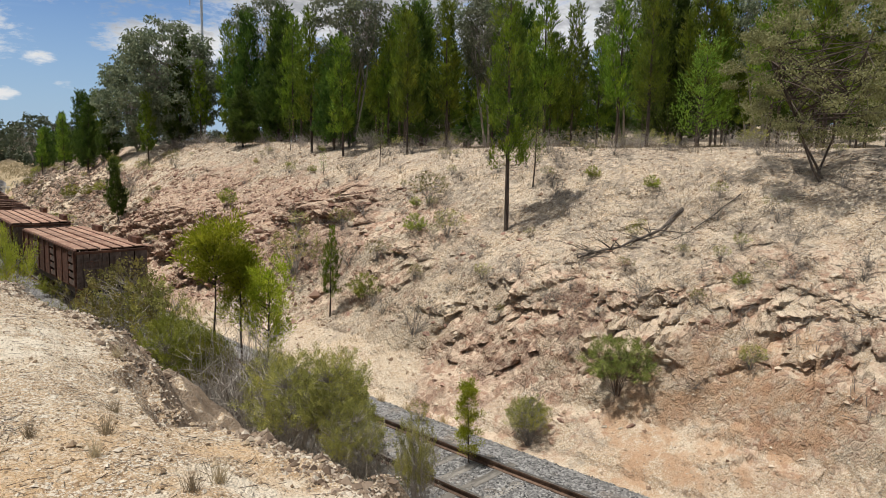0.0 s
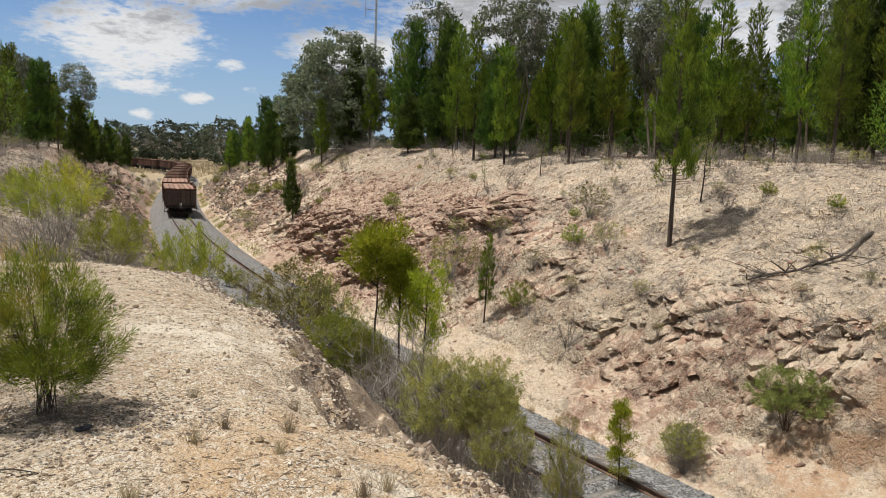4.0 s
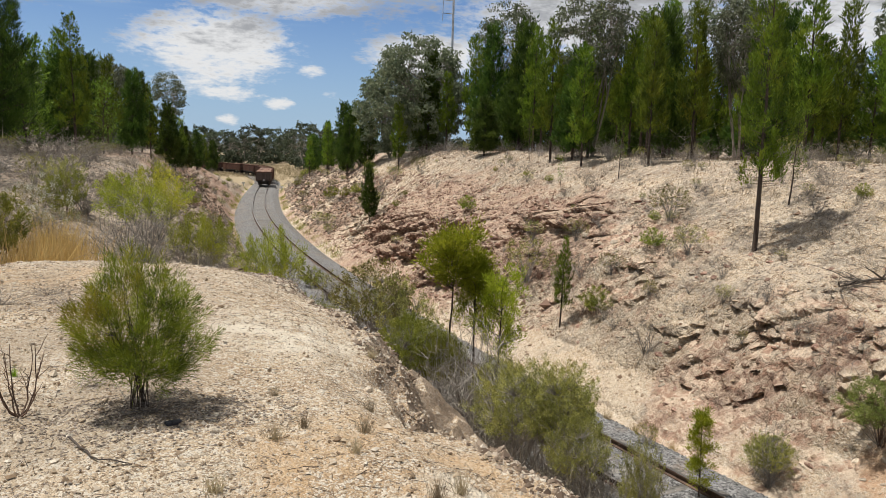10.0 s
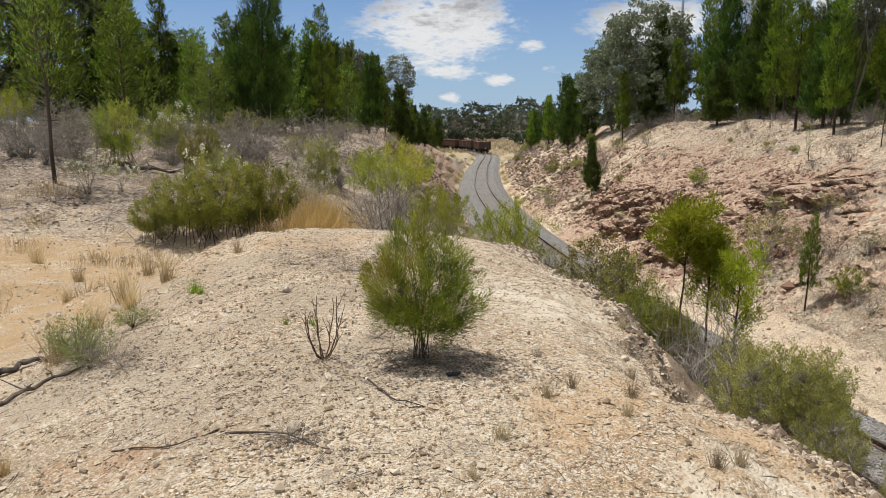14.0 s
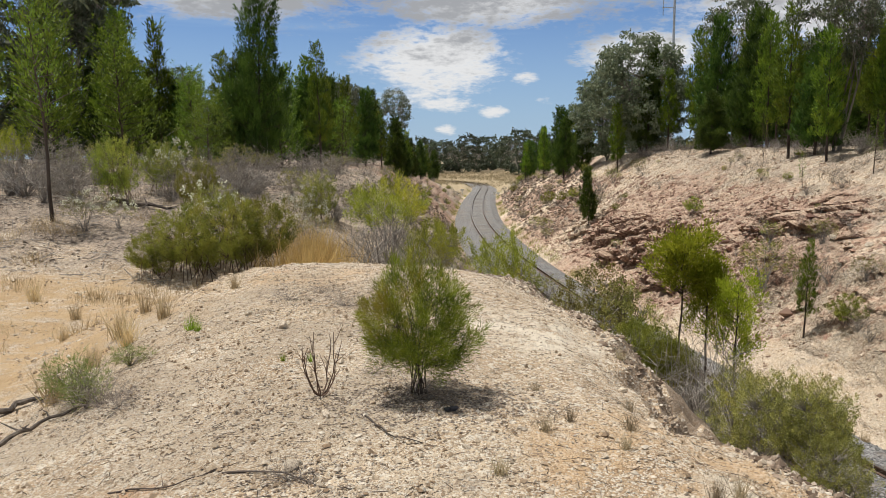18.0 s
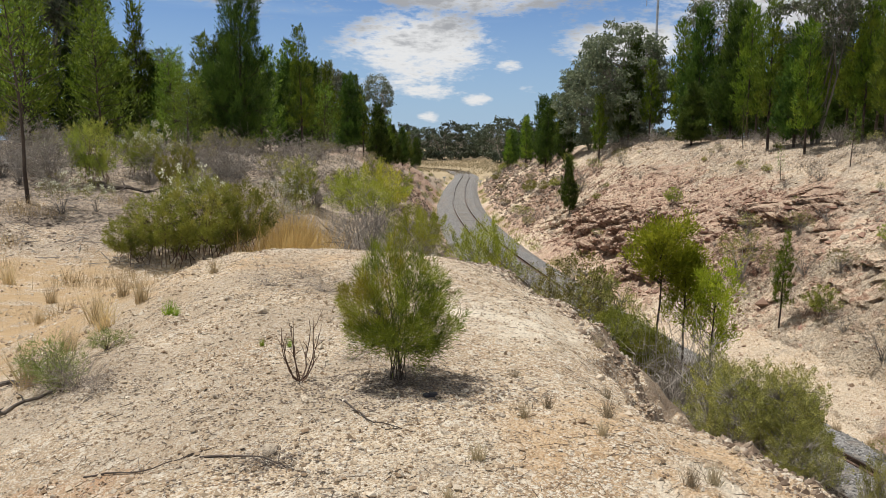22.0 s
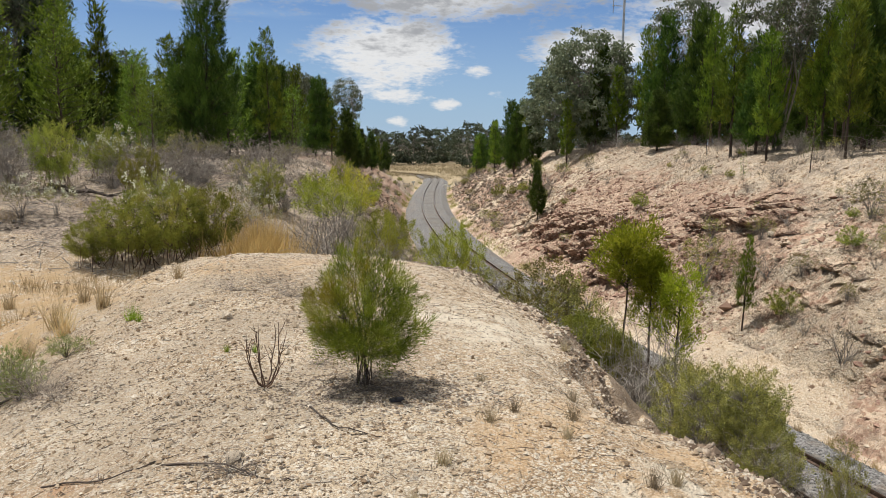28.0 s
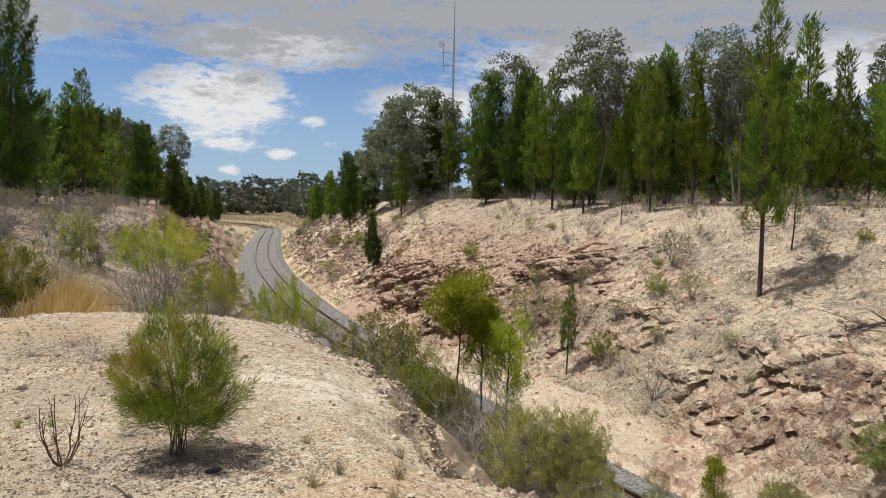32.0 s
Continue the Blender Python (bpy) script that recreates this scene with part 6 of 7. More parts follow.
def grass_stuff():
    """Dry grass: a tall golden patch behind the berm and thin straw over the flat and the plateaus."""
    r = np.random.default_rng(8)

    def field(name, px, py, h, w, mat, label):
        pz = terrain(px, py)
        n = len(px)
        c = np.stack([px, py, pz - 0.02], 1)
        d = np.stack([r.normal(size=n) * 0.33, r.normal(size=n) * 0.33, np.ones(n)], 1)
        s = Soup()
        s.leaves(c, d, h * r.uniform(0.4, 1.15, n), w, r, kite=False)
        tagged(s.obj(name, mat, None), label, "grass", kind="stuff")

    n = 3000
    field("tall_dry_grass", r.normal(-2.35, 0.3, n), r.normal(12.6, 0.6, n), 0.85, 0.006, GOLDGRASS, "patch of tall golden dry grass behind the berm")
    cl = r.integers(0, 26, 2600)
    cx, cy = r.uniform(-8, -3.6, 26), r.uniform(8, 15, 26)
    field("straw_grass", cx[cl] + r.normal(0, 0.16, 2600), cy[cl] + r.normal(0, 0.16, 2600), 0.26, 0.004, STRAW, "thin dry straw over the sandy flat")
    cl = r.integers(0, 300, 11000)
    cy = r.uniform(12, 70, 300)
    cx = np.interp(cy, TY, TX) + r.uniform(11, 30, 300)
    field("plateau_grass", cx[cl] + r.normal(0, 0.55, 11000), cy[cl] + r.normal(0, 0.7, 11000), 0.34, 0.009, FADED, "dry grass under the trees of the plateau")
    cl = r.integers(0, 160, 6000)
    cx, cy = r.uniform(-20, -1.5, 160), r.uniform(14, 55, 160)
    field("hill_grass", cx[cl] + r.normal(0, 0.4, 6000), cy[cl] + r.normal(0, 0.4, 6000), 0.3, 0.006, FADED, "dry grass among shrubs on the hillside")
    cl = r.integers(0, 70, 6000)
    cy = r.uniform(30, 150, 70)
    sd = r.choice([-3.0, 3.1], 70)
    cx = np.interp(cy, TY, TX) + sd
    field("trackside_weeds", cx[cl] + r.normal(0, 0.25, 6000), cy[cl] + r.normal(0, 0.6, 6000), 0.4, 0.012, OLIVE, "green-yellow weeds beside the ballast")
    n = 26000
    yy = r.uniform(165, 262, n)
    field("far_field_grass", r.uniform(-40, 45, n), yy, 0.7, 0.05, FADED, "pale dry grass field beyond the cutting")


grass_stuff()


# ---- stones, gravel and litter ----


def pebble_cloud(name, px, py, size, mat, label, flat=0.6, lift=0.2):
    """Angular chips, each an uneven eight-faced stone bedded in the ground."""
    r = np.random.default_rng(len(px))
    n = len(px)
    base = np.array([(1, 0, 0), (-1, 0, 0), (0, 1, 0), (0, -1, 0), (0, 0, 1), (0, 0, -1)], float)
    v = base[None] * r.uniform(0.55, 1.25, (n, 6, 1)) + r.normal(size=(n, 6, 3)) * 0.16
    a = r.uniform(0, 6.283, n)
    rot = np.stack([np.stack([np.cos(a), -np.sin(a), 0 * a], 1), np.stack([np.sin(a), np.cos(a), 0 * a], 1), np.stack([0 * a, 0 * a, np.full(n, flat)], 1)], 1)
    v = np.einsum("nij,nkj->nki", rot, v) * np.asarray(size)[:, None, None]
    gx, gy, gz = on_ground(px, py)
    c = np.stack([gx, gy, gz + np.asarray(size) * lift], 1)
    v = (v + c[:, None]).reshape(-1, 3)
    f = np.array([(0, 2, 4), (2, 1, 4), (1, 3, 4), (3, 0, 4), (2, 0, 5), (1, 2, 5), (3, 1, 5), (0, 3, 5)])
    F = (np.arange(n)[:, None, None] * 6 + f[None]).reshape(-1, 3)
    return tagged(mesh_obj(name, v, F, mat), label, "gravel", kind="stuff")


def m_chips(name, cols):
    mt, nt, b = nodes(name)
    g = Net(nt)
    i = g.island()
    col = g.mix(g.ramp(i, 0.0, 0.5), cols[0], cols[1])
    col = g.mix(g.ramp(i, 0.5, 1.0), col, cols[2])
    col = g.mix(g.math("MULTIPLY", g.noise(60.0, 3), 0.5), col, cols[0])
    g.put(b.inputs["Base Color"], col)
    b.inputs["Roughness"].default_value = 0.92
    b.inputs["Specular IOR Level"].default_value = 0.2
    g.bump(b, g.noise(120.0, 3), 0.4, 0.006)
    return mt


CHIPS = m_chips("gravel_chips", ((0.22, 0.155, 0.10), (0.53, 0.43, 0.31), (0.76, 0.69, 0.58)))
SCREE = m_chips("scree_chips", ((0.20, 0.13, 0.09), (0.50, 0.38, 0.27), (0.74, 0.64, 0.51)))
RUBBLE = m_chips("brow_chips", ((0.12, 0.085, 0.062), (0.34, 0.265, 0.20), (0.68, 0.61, 0.51)))
DARKSCREE = m_chips("bank_chips", ((0.12, 0.085, 0.065), (0.25, 0.195, 0.15), (0.42, 0.36, 0.29)))
REDSCREE = m_chips("red_chips", ((0.15, 0.085, 0.065), (0.36, 0.235, 0.175), (0.56, 0.44, 0.35)))
FLAKES = m_chips("leaf_litter", ((0.10, 0.075, 0.06), (0.25, 0.205, 0.165), (0.50, 0.44, 0.37)))
BCHIPS = m_chips("ballast_chips", ((0.07, 0.07, 0.07), (0.22, 0.215, 0.21), (0.50, 0.49, 0.47)))


def gravels():
    r = np.random.default_rng(12)
    n = 48000
    px, py = r.uniform(-3.4, 2.6, n), 2.2 + 9.0 * r.uniform(0, 1, n) ** 1.8
    keep = (outside(px, py) < 0.5) & ((px < 0.3) | (r.uniform(0, 1, n) < 0.6))
    px, py = px[keep], py[keep]
    size = np.clip(r.lognormal(-5.1, 0.5, len(px)), 0.003, 0.024)
    pebble_cloud("berm_gravel", px, py, size, CHIPS, "loose pale gravel strewn over the berm", 0.75, 0.1)
    n = 2600
    px, py = r.uniform(-2.9, 1.9, n), 2.3 + 8.0 * r.uniform(0, 1, n) ** 1.5
    keep = (outside(px, py) < 0.1) & ((px < 0.0) | (r.uniform(0, 1, n) < 0.35))
    px, py = px[keep], py[keep]
    pebble_cloud("berm_stones", px, py, np.clip(r.lognormal(-4.45, 0.4, len(px)), 0.007, 0.03), CHIPS, "small angular stones lying on the berm", 0.8, 0.4)
    n = 12000
    k = r.integers(1, 11, n)
    bx, by = np.array(BERM_X), np.array(BERM_Y)
    t = r.uniform(0, 1, n)
    px = bx[k - 1] * (1 - t) + bx[k] * t + np.abs(r.normal(0.0, 0.5, n)) - 0.22
    py = by[k - 1] * (1 - t) + by[k] * t + r.normal(0, 0.15, n)
    pebble_cloud("brow_rubble", px, py, np.clip(r.lognormal(-4.55, 0.55, n), 0.004, 0.04), RUBBLE, "broken stones along the brow of the berm", 0.75, 0.05)
    n = 42000
    py = 3.0 + 64 * r.uniform(0, 1, n) ** 1.6
    px = np.interp(py, TY, TX) + r.uniform(2.9, 15.0, n)
    keep = fbm(px / 2.5, py / 2.5, 96, 4) > -0.1 - 0.3 * r.uniform(0, 1, n)
    px, py = px[keep], py[keep]
    size = np.clip(r.lognormal(-3.75, 0.6, len(px)), 0.010, 0.12) * (0.7 + py / 60)
    pebble_cloud("batter_scree", px, py, size, SCREE, "broken stone scree lying on the batter", 0.75, -0.05)
    n = 9000
    py = 16.0 + 60 * r.uniform(0, 1, n)
    s = r.uniform(3.0, 7.5, n)
    pebble_cloud("left_scree", np.interp(py, TY, TX) - s, py, np.clip(r.lognormal(-2.7, 0.6, n), 0.02, 0.32), DARKSCREE, "broken stone scree lying on the bank", 0.7, 0.0)
    n = 9000
    py = 25.0 + 45 * r.uniform(0, 1, n)
    px = np.interp(py, TY, TX) + r.uniform(3.6, 10.5, n)
    keep = fbm(px / 3, py / 3, 95, 3) > -0.15
    px, py = px[keep], py[keep]
    pebble_cloud("red_rubble", px, py, np.clip(r.lognormal(-2.9, 0.6, len(px)), 0.02, 0.26), REDSCREE, "broken red-brown rock on the steep face", 0.75, -0.1)
    n = 4000
    py = 58.0 + 70 * r.uniform(0, 1, n)
    pebble_cloud("far_scree", np.interp(py, TY, TX) + r.uniform(3.6, 9.5, n), py, np.clip(r.lognormal(-2.1, 0.5, n), 0.06, 0.4), DARKSCREE, "dark broken stone on the far bank", 0.7, 0.0)
    n = 15000
    px, py = r.uniform(-12, -2.6, n), r.uniform(11.5, 24, n)
    keep = (py > 13.0 + 0.35 * (px + 4)) & (fbm(px / 1.6, py / 1.6, 97, 3) > -0.2)
    px, py = px[keep], py[keep]
    pebble_cloud("hill_litter_flakes", px, py, np.clip(r.lognormal(-3.9, 0.45, len(px)), 0.008, 0.05), FLAKES, "grey-brown leaf litter over the hillside", 0.35, 0.25)
    n = 7000
    k = r.integers(0, 6, n)
    cx, cy, cr = np.array([-0.1, -1.4, -0.9, -2.2, -0.7, -1.3]), np.array([4.35, 7.3, 6.9, 4.7, 3.25, 4.2]), np.array([0.36, 0.45, 0.5, 0.3, 0.22, 0.5])
    k = np.where(r.uniform(0, 1, n) < 0.5, 0, k)
    px, py = cx[k] + r.normal(size=n) * cr[k], cy[k] + r.normal(size=n) * cr[k] * 0.7
    pebble_cloud("berm_leaf_litter", px, py, r.uniform(0.004, 0.012, n), FLAKES, "dark dry leaf litter under the shrub and in hollows", 0.4, 0.3)
    n = 8000
    px, py = r.uniform(-9, -2.6, n), r.uniform(4, 12.5, n)
    keep = outside(px, py) > -0.1
    px, py = px[keep], py[keep]
    pebble_cloud("flat_gravel", px, py, np.clip(r.lognormal(-4.5, 0.55, len(px)), 0.006, 0.045), CHIPS, "scattered stones over the sandy flat", 0.7, 0.1)
    n = 15000
    sy = along(8.0) + 34 * r.uniform(0, 1, n) ** 1.8
    s = np.clip(r.normal(0, 1.15, n), -2.5, 2.5)
    tx, ty = np.interp(sy, TS, TANX), np.interp(sy, TS, TANY)
    px, py = np.interp(sy, TS, TX) + ty * s, np.interp(sy, TS, TY) - tx * s
    ob = pebble_cloud("ballast_stones", px, py, r.uniform(0.018, 0.048, n), BCHIPS, "loose grey ballast stones around the rails", 0.8, 0.0)
    co = np.empty(len(ob.data.vertices) * 3)
    ob.data.vertices.foreach_get("co", co)
    co = co.reshape(-1, 6, 3)
    prof = np.interp(np.abs(s), [0.0, 1.75, 2.3, 2.75], [-0.165, -0.17, -0.40, -0.62])
    co[:, :, 2] += (prof - terrain(px, py))[:, None]
    ob.data.vertices.foreach_set("co", co.reshape(-1))


gravels()


def litter():
    """Fallen twigs and bark strips, too many to count."""
    r = np.random.default_rng(14)

    def sticks(name, px, py, ln, wd, mat, label):
        n = len(px)
        a = r.uniform(0, 6.283, n)
        ex, ey = np.cos(a) * ln / 2, np.sin(a) * ln / 2
        z0, z1 = terrain(px - ex, py - ey) + wd, terrain(px + ex, py + ey) + wd
        p0, p1 = np.stack([px - ex, py - ey, z0], 1), np.stack([px + ex, py + ey, z1 + wd], 1)
        side = np.stack([-np.sin(a) * wd, np.cos(a) * wd, 0 * a], 1)
        up = np.array([0, 0, 1.0]) * wd[:, None] * 1.6
        v = np.stack([p0 - side, p0 + side, p0 + up, p1 - side * 0.6, p1 + side * 0.6, p1 + up * 0.6], 1).reshape(-1, 3)
        f = np.array([(0, 2, 5, 3), (2, 1, 4, 5), (1, 0, 3, 4)])
        F = (np.arange(n)[:, None, None] * 6 + f[None]).reshape(-1, 4)
        tagged(mesh_obj(name, v, F, mat), label, "litter", kind="stuff")

    n = 16000
    py = 6 + 50 * r.uniform(0, 1, n) ** 1.4
    px = np.interp(py, TY, TX) + r.uniform(5.5, 24, n)
    keep = fbm(px / 2.2, py / 2.2, 91, 3) > 0.02
    px, py = px[keep], py[keep]
    n = len(px)
    sticks("batter_litter", px, py, r.uniform(0.08, 0.34, n), r.uniform(0.004, 0.009, n), GREYTWIG, "grey-brown fallen twigs over batter and plateau")
    n = 7000
    px, py = r.uniform(-22, -2.5, n), r.uniform(11.5, 34, n)
    sticks("hill_litter", px, py, r.uniform(0.08, 0.36, n), r.uniform(0.004, 0.009, n), DEADWOOD, "grey fallen twigs over the hillside")
    n = 5200
    px, py = r.uniform(-3.2, 1.9, n), r.uniform(2.4, 10, n)
    sticks("berm_litter", px, py, r.uniform(0.02, 0.10, n), r.uniform(0.0008, 0.002, n), CHAR, "thin dark twigs strewn over the gravel")


litter()


# ---- single things ----


def mast():
    """Slender radio mast with side arms and a small aerial, rising behind the trees."""
    e = stand("radio_mast", 24.6, 80.0)
    t = Soup()
    t.tube([(0, 0, -0.3), (0, 0, 9.0), (0, 0, 17.5)], [0.16, 0.14, 0.12], 8)
    t.obj("pole", GALV, e)
    t = Soup()
    t.tube([(0, 0, 17.4), (0, 0, 20.5), (0, 0, 24.0)], [0.07, 0.05, 0.02], 6)
    t.obj("whip_aerial", GALV, e)
    for z in (15.2, 16.6):
        t = Soup()
        t.tube([(0, 0, z), (-0.8, 0, z), (-1.35, 0, z)], [0.045, 0.045, 0.045], 6)
        t.obj("side_arm", GALV, e)
    t = Soup()
    t.tube([(-1.2, 0, 14.4), (-1.2, 0, 17.4)], [0.04, 0.04], 6)
    t.obj("dropper", GALV, e)
    for k in range(4):
        t = Soup()
        t.tube([(-1.75 + k * 0.18, -0.3, 17.4), (-1.75 + k * 0.18, 0.3, 17.5)], [0.03, 0.03], 5)
        t.tube([(-1.75 + k * 0.18, 0, 17.1), (-1.75 + k * 0.18, 0, 17.9)], [0.03, 0.03], 5)
        t.obj("aerial_element", GALV, e)
    tagged(e, "slender grey steel radio mast with a small aerial", "mast")


mast()


def branch(name, pts, r0, mat, label, twigs=6, seed=1, up=0.02):
    """A fallen branch lying on the ground through the given places."""
    r = np.random.default_rng(seed)
    p = np.array(pts, float)
    f = np.linspace(0, len(p) - 1, 4 * len(p))
    x, y = np.interp(f, range(len(p)), p[:, 0]), np.interp(f, range(len(p)), p[:, 1])
    line = np.stack([x, y, terrain(x, y) + r0 * 0.6 + up * np.abs(np.sin(f * 1.7))], 1)
    line += r.normal(size=line.shape) * r0 * 0.35
    e = stand(name, *line[0][:2])
    o = np.array(e.matrix_basis.translation)
    t = Soup()
    t.tube(line - o, np.linspace(r0, r0 * 0.35, len(line)), 7)
    t.obj("limb", mat, e)
    t = Soup()
    ln = float(np.linalg.norm(line[-1] - line[0])) * 0.3
    for k in range(twigs):
        b = line[r.integers(len(line) // 3, len(line))] - o
        tip = b + r.normal(size=3) * np.array([0.5, 0.5, 0.12]) * ln + np.array([0, 0, 0.12 * ln])
        t.tube(bend(b, tip, 5, 0.03 * ln, r), np.linspace(r0 * 0.4, r0 * 0.08, 5), 4)
    if twigs:
        tagged(t.obj("branchwork", mat, e), kind="stuff")
    return tagged(e, label, "branch", "fallen branches")


LOGWOOD = m_grain("charred_grey_wood", (0.03, 0.024, 0.02), (0.19, 0.16, 0.135), 14.0, stretch=(1, 1, 0.4), bump=0.7, depth=0.02)
branch("fallen_branch", [(19.6, 14.6), (18.4, 14.4), (17.2, 15.2), (16.2, 15.6)], 0.058, LOGWOOD, "dark fallen branch lying on the batter", 30, 3, 0.12)
for x, y, h in [(19.4, 14.6, 0.55), (18.8, 14.2, 0.45), (17.6, 13.6, 0.4), (18.4, 12.6, 0.45), (17.0, 12.8, 0.35), (19.2, 12.0, 0.5), (16.6, 14.4, 0.35), (20.2, 12.8, 0.45), (17.9, 11.4, 0.4), (16.2, 12.2, 0.3), (18.9, 10.6, 0.45), (20.4, 15.2, 0.4), (15.6, 13.6, 0.3)]:
    sh("mat", x, y, h, 0.9, "grey tangle of fallen twigs on the batter")
for k, x, y, h in [("grey", 18.0, 13.2, 0.6), ("grey", 17.2, 12.0, 0.5), ("olive", 18.6, 11.8, 0.5), ("grey", 19.4, 13.2, 0.7), ("olive", 16.4, 11.6, 0.45), ("grey", 16.0, 13.0, 0.5), ("green", 17.4, 11.0, 0.4), ("olive", 14.6, 18.4, 0.6), ("grey", 15.4, 19.4, 0.6), ("olive", 13.9, 21.2, 0.6), ("green", 15.2, 23.2, 0.8), ("olive", 14.2, 27.4, 1.0), ("olive", 13.4, 29.6, 0.9)]:
    sh(k, x, y, h)
branch("fallen_branch", [(20.6, 13.2), (19.4, 13.4), (18.2, 13.9)], 0.022, LOGWOOD, "long thin fallen branch on the batter", 8, 4)
branch("fallen_branch", [(-3.75, 5.65), (-3.5, 5.85), (-3.2, 5.75)], 0.032, LOGWOOD, "short weathered log on the berm edge", 5, 5, 0.03)
branch("fallen_branch", [(-3.15, 4.55), (-2.95, 4.85), (-2.6, 5.05)], 0.022, LOGWOOD, "charred grey stick lying on gravel", 6, 6, 0.02)
branch("fallen_branch", [(-1.75, 3.55), (-1.35, 3.35), (-1.05, 3.5)], 0.005, CHAR, "thin dead twig on the gravel", 4, 7, 0.01)
branch("fallen_branch", [(-1.1, 3.4), (-0.75, 3.3), (-0.55, 3.15)], 0.006, CHAR, "thin dead twig on the gravel", 6, 8, 0.01)
branch("fallen_branch", [(-0.5, 4.1), (-0.3, 3.7), (-0.05, 3.6)], 0.006, CHAR, "thin dead twig on the gravel", 3, 9, 0.01)
branch("fallen_branch", [(-10.4, 18.2), (-9.2, 17.2), (-8.6, 16.8)], 0.07, CHAR, "dark dead branch on the hillside", 5, 10, 0.15)
branch("fallen_branch", [(-7.6, 16.6), (-6.6, 16.0), (-5.9, 15.6)], 0.06, CHAR, "dark dead branch on the hillside", 6, 11, 0.1)
sh("mat", -2.35, 4.75, 0.26, 0.8, "grey tangle of roots and dead twigs")
sh("mat", -2.15, 4.6, 0.16, 0.8, "grey tangle of roots and dead twigs")
sh("weed", -2.72, 5.15, 0.36, 1.0)
sh("weed", -2.55, 4.95, 0.26, 1.0)
sh("weed", -2.6, 5.8, 0.18, 1.6)
for x, y, h in [(-1.6, 7.2, 0.15), (-1.0, 6.9, 0.17), (-1.3, 7.6, 0.12), (-0.6, 6.6, 0.10), (-0.5, 5.0, 0.09)]:
    sh("mat", x, y, h, 1.3)
sh("mat", -0.1, 4.35, 0.12, 1.4, "dry litter under the broom bush")
sh("mat", -0.75, 3.25, 0.1, 0.9)


def rock_mesh(name, seed, mat):
    bm = bmesh.new()
    bmesh.ops.create_icosphere(bm, subdivisions=2, radius=1.0)
    r = random.Random(seed)
    planes = [Vector((r.gauss(0, 1), r.gauss(0, 1), r.gauss(0, 1))).normalized() for _ in range(9)]
    cuts = [r.uniform(0.5, 0.85) for _ in planes]
    for v in bm.verts:
        for n, c in zip(planes, cuts):
            k = v.co.dot(n) - c
            if k > 0:
                v.co -= n * k
    for v in bm.verts:
        v.co += Vector((r.gauss(0, 1), r.gauss(0, 1), r.gauss(0, 1))) * 0.03
    me = bpy.data.meshes.new(name)
    bm.to_mesh(me)
    bm.free()
    me.materials.append(mat)
    return me


def single_stones():
    """Stones on the berm that can be told apart."""
    r = random.Random(31)
    ms = [rock_mesh("stone", k, STONE) for k in range(5)]
    spots = [(-0.76, 3.38, 0.045), (-0.70, 4.04, 0.04), (-0.74, 3.42, 0.03), (-1.9, 6.9, 0.05), (-1.4, 6.1, 0.06), (0.25, 4.0, 0.03), (0.42, 3.9, 0.028), (0.1, 3.6, 0.03), (0.5, 4.6, 0.03), (1.3, 5.2, 0.04), (1.5, 6.8, 0.04), (1.2, 8.3, 0.05), (0.8, 9.0, 0.05), (1.75, 4.4, 0.04)]
    for i in range(46):
        spots.append((r.uniform(-2.8, 1.9), 2.6 + 6.5 * r.random() ** 1.4, r.uniform(0.010, 0.026)))
    for i in range(40):
        k = r.randrange(1, 10)
        t = r.random()
        spots.append((BERM_X[k - 1] * (1 - t) + BERM_X[k] * t + r.uniform(-0.35, 0.9), BERM_Y[k - 1] * (1 - t) + BERM_Y[k] * t + r.uniform(-0.2, 0.4), r.uniform(0.012, 0.034)))
    for i, (x, y, size) in enumerate(spots):
        ob = new("stone", ms[i % 5])
        ob.matrix_basis = pose(x, y, float(terrain(x, y)) + size * 0.15, r.uniform(0, 360), r.uniform(0, 40), r.uniform(0, 360)) @ Matrix.Diagonal((size * 1.2, size, size * 0.7, 1))
        tagged(ob, "pale angular stone bedded in gravel", "stone", "stones on the berm")


single_stones()


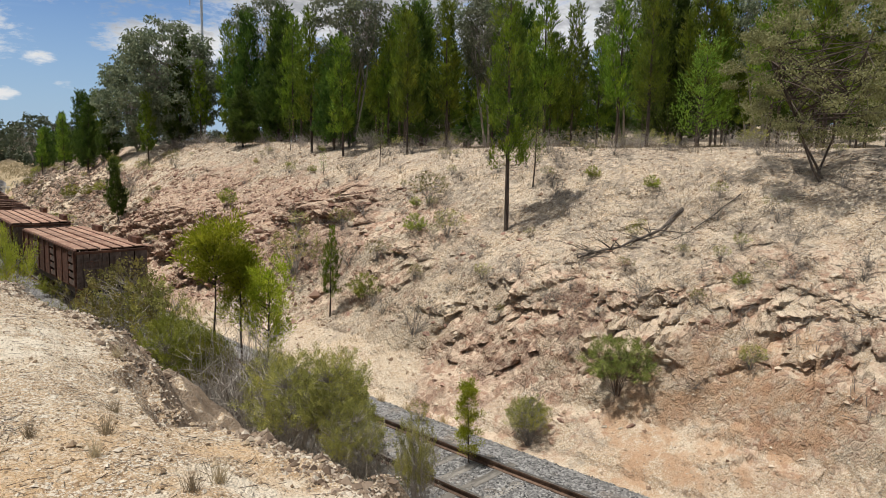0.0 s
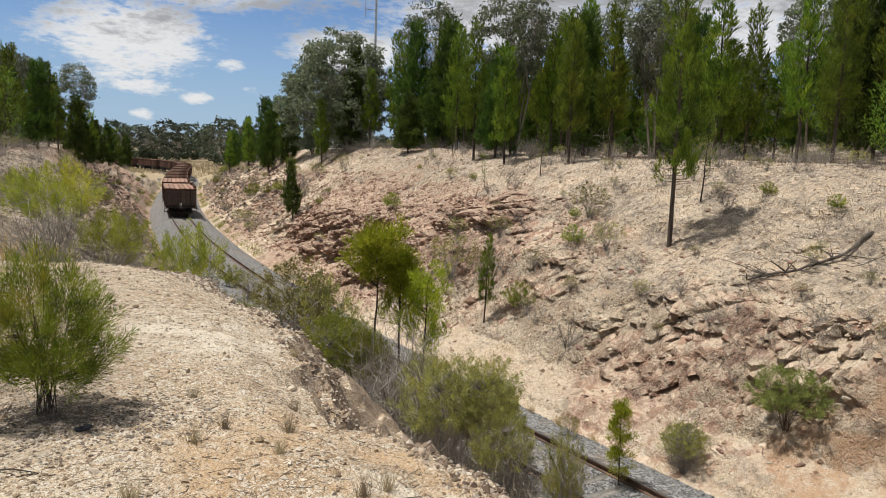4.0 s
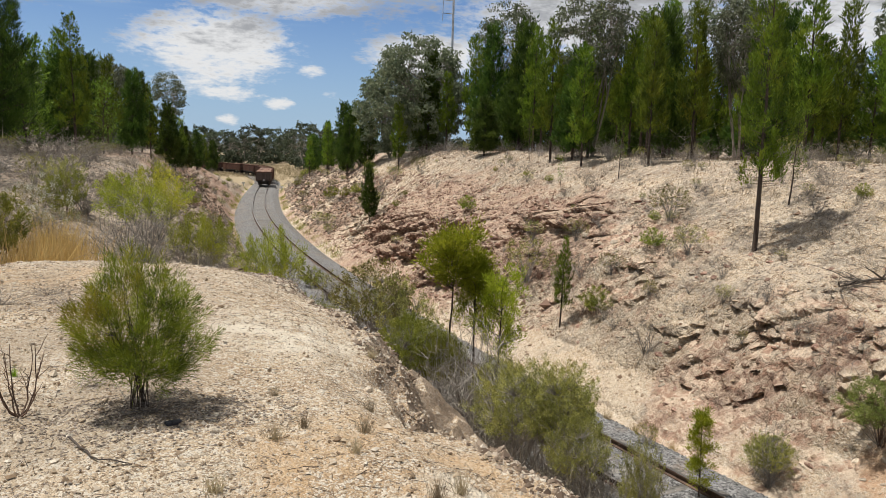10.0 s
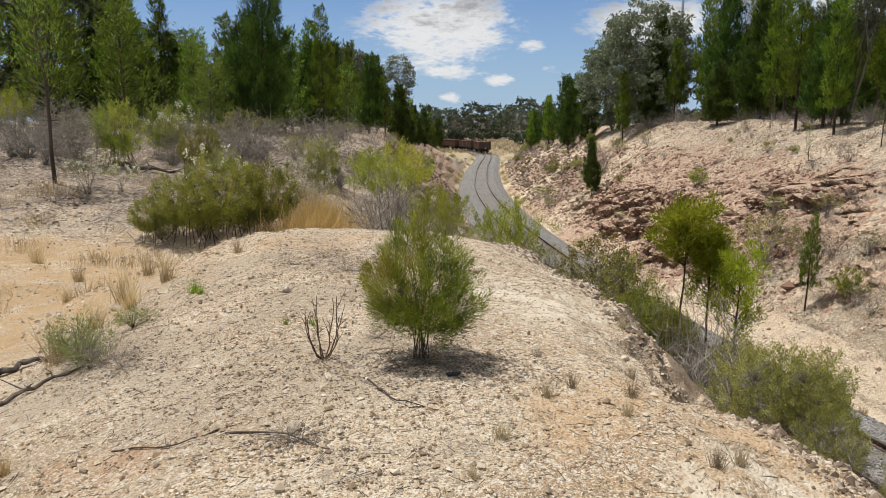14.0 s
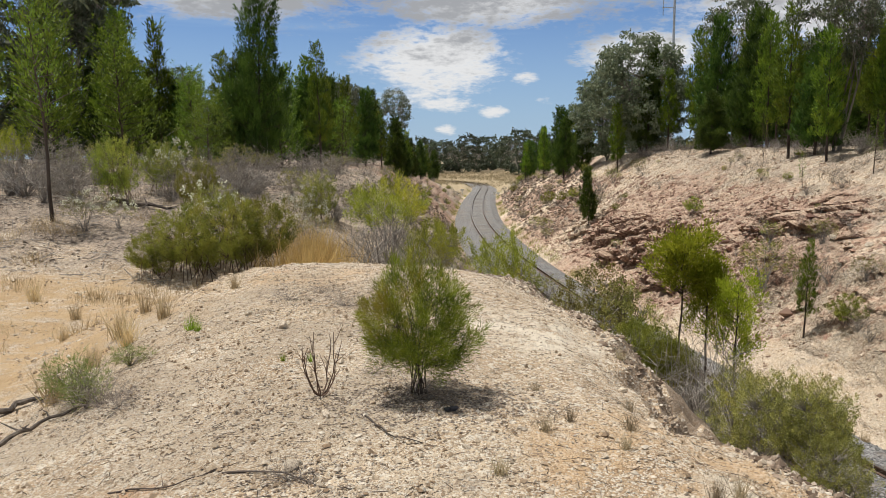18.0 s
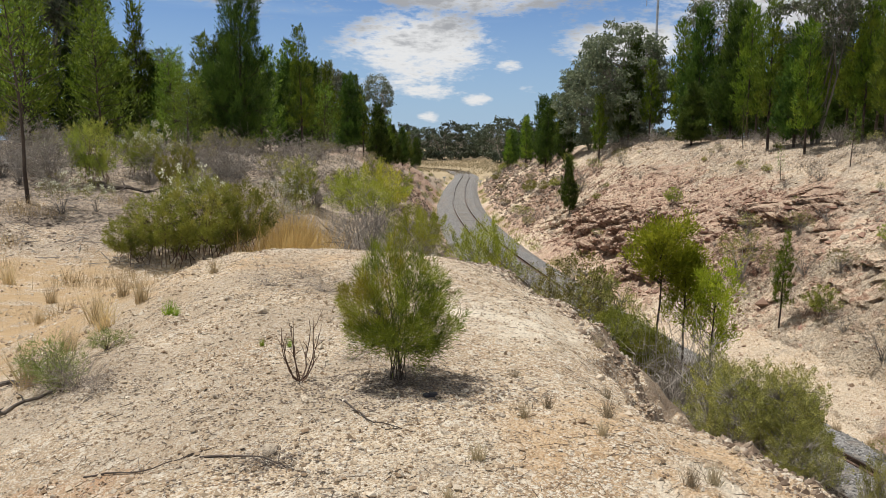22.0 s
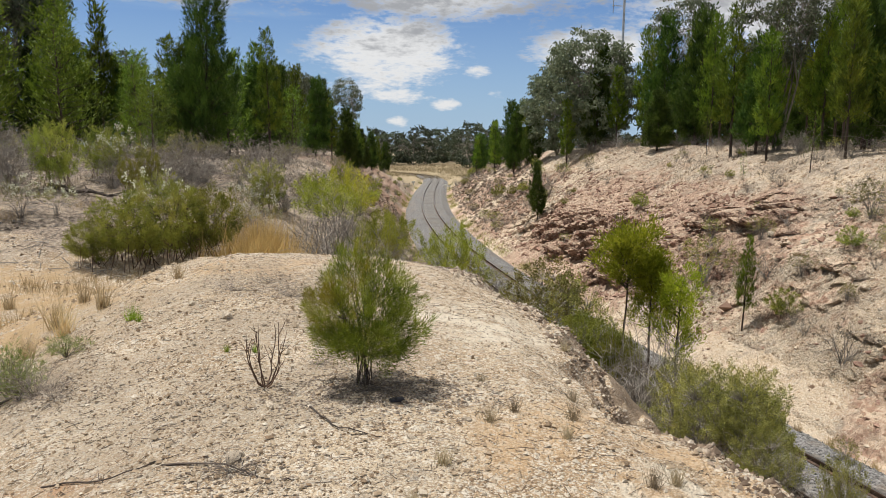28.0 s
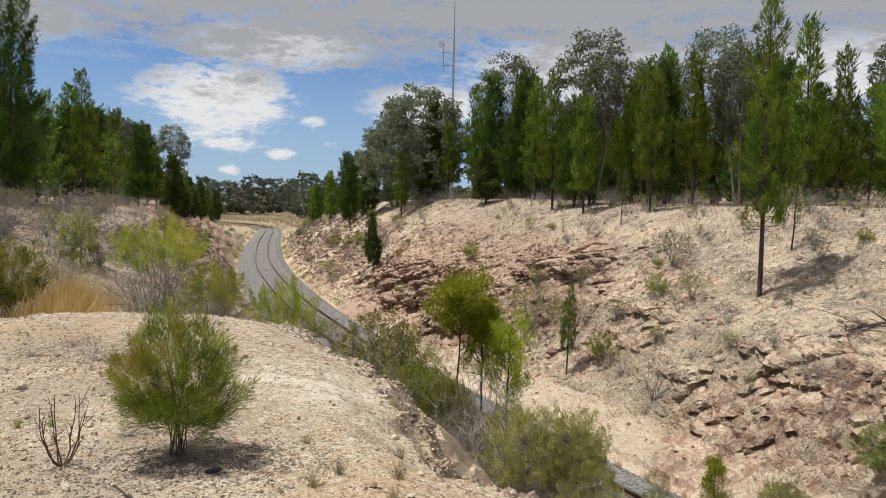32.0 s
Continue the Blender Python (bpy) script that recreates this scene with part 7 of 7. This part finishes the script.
def batter_rocks():
    """Blocks of broken rock standing out of the faces."""
    r = random.Random(33)
    reds, pales = [rock_mesh("rock", 50 + k, REDSTONE) for k in range(5)], [rock_mesh("rock", 60 + k, STONE) for k in range(4)]
    zones = [(40.0, 10.0, 130), (16.0, 5.0, 90), (26.0, 7.0, 30), (70.0, 16.0, 40)]
    for yc, w, n in zones:
        for i in range(n):
            y = yc + r.uniform(-w, w)
            s = r.uniform(3.8, 9.5)
            x = float(np.interp(y, TY, TX)) + s
            size = r.uniform(0.05, 0.2) * (0.7 if y < 25 else 1.2)
            me = r.choice(reds if r.random() < (0.95 if yc in (40.0, 70.0) else 0.55) else pales)
            gx, gy, gz = (float(v) for v in on_ground(x, y))
            shared("rock", me, ground, pose(gx, gy, gz - size * 0.25, r.uniform(-25, 25), r.uniform(-25, 25), r.uniform(0, 360)) @ Matrix.Diagonal((size * 1.25, size * 1.0, size * 0.75, 1)))


batter_rocks()


def small_bits():
    """Scrap of dark plastic on the gravel, marker posts by the far bend."""
    bm = bmesh.new()
    box(bm, -0.035, 0.035, -0.022, 0.022, 0, 0.02, 0.006)
    box(bm, -0.01, 0.045, -0.03, -0.005, 0.012, 0.03, 0.005)
    me = bpy.data.meshes.new("plastic_scrap")
    bm.to_mesh(me)
    bm.free()
    me.materials.append(LITTER_DARK)
    ob = new("plastic_scrap", me)
    ob.matrix_basis = pose(0.02, 4.12, float(terrain(0.02, 4.12)) + 0.004, 0, 0, 20)
    tagged(ob, "crumpled scrap of dark plastic on gravel", "litter")
    for x, y in ((9.4, 128.0), (9.0, 132.0), (3.2, 134.0)):
        e = stand("marker_post", x, y)
        bm = bmesh.new()
        box(bm, -0.09, 0.09, -0.09, 0.09, -0.2, 0.75, 0.02)
        part("post", bm, WHITEPAINT, e)
        bm = bmesh.new()
        box(bm, -0.3, 0.3, -0.03, 0.03, 0.45, 0.75, 0.01)
        part("plate", bm, WHITEPAINT, e)
        tagged(e, "low white marker post beside the track", "marker", "marker posts")


small_bits()


# ---- what moves ----


def motions():
    """The train runs away along the curve; wheels roll."""
    times = [i * 0.5 for i in range(65)]
    start = along(REAR_START) + 4.6
    for i, w in enumerate(TRAIN):
        walk(w, [(t, on_track(start + i * WAGON_PITCH + SPEED * t)) for t in times])
        if i > 3:
            continue
        for part_ob in w.children:
            if part_ob.name.startswith("wheelset"):
                p = part_ob.matrix_basis.translation.copy()
                walk(part_ob, [(k / 15.0, pose(p.x, p.y, p.z, math.degrees(-SPEED * k / 15.0 / 0.43), 0, 0)) for k in range(481)])


motions()
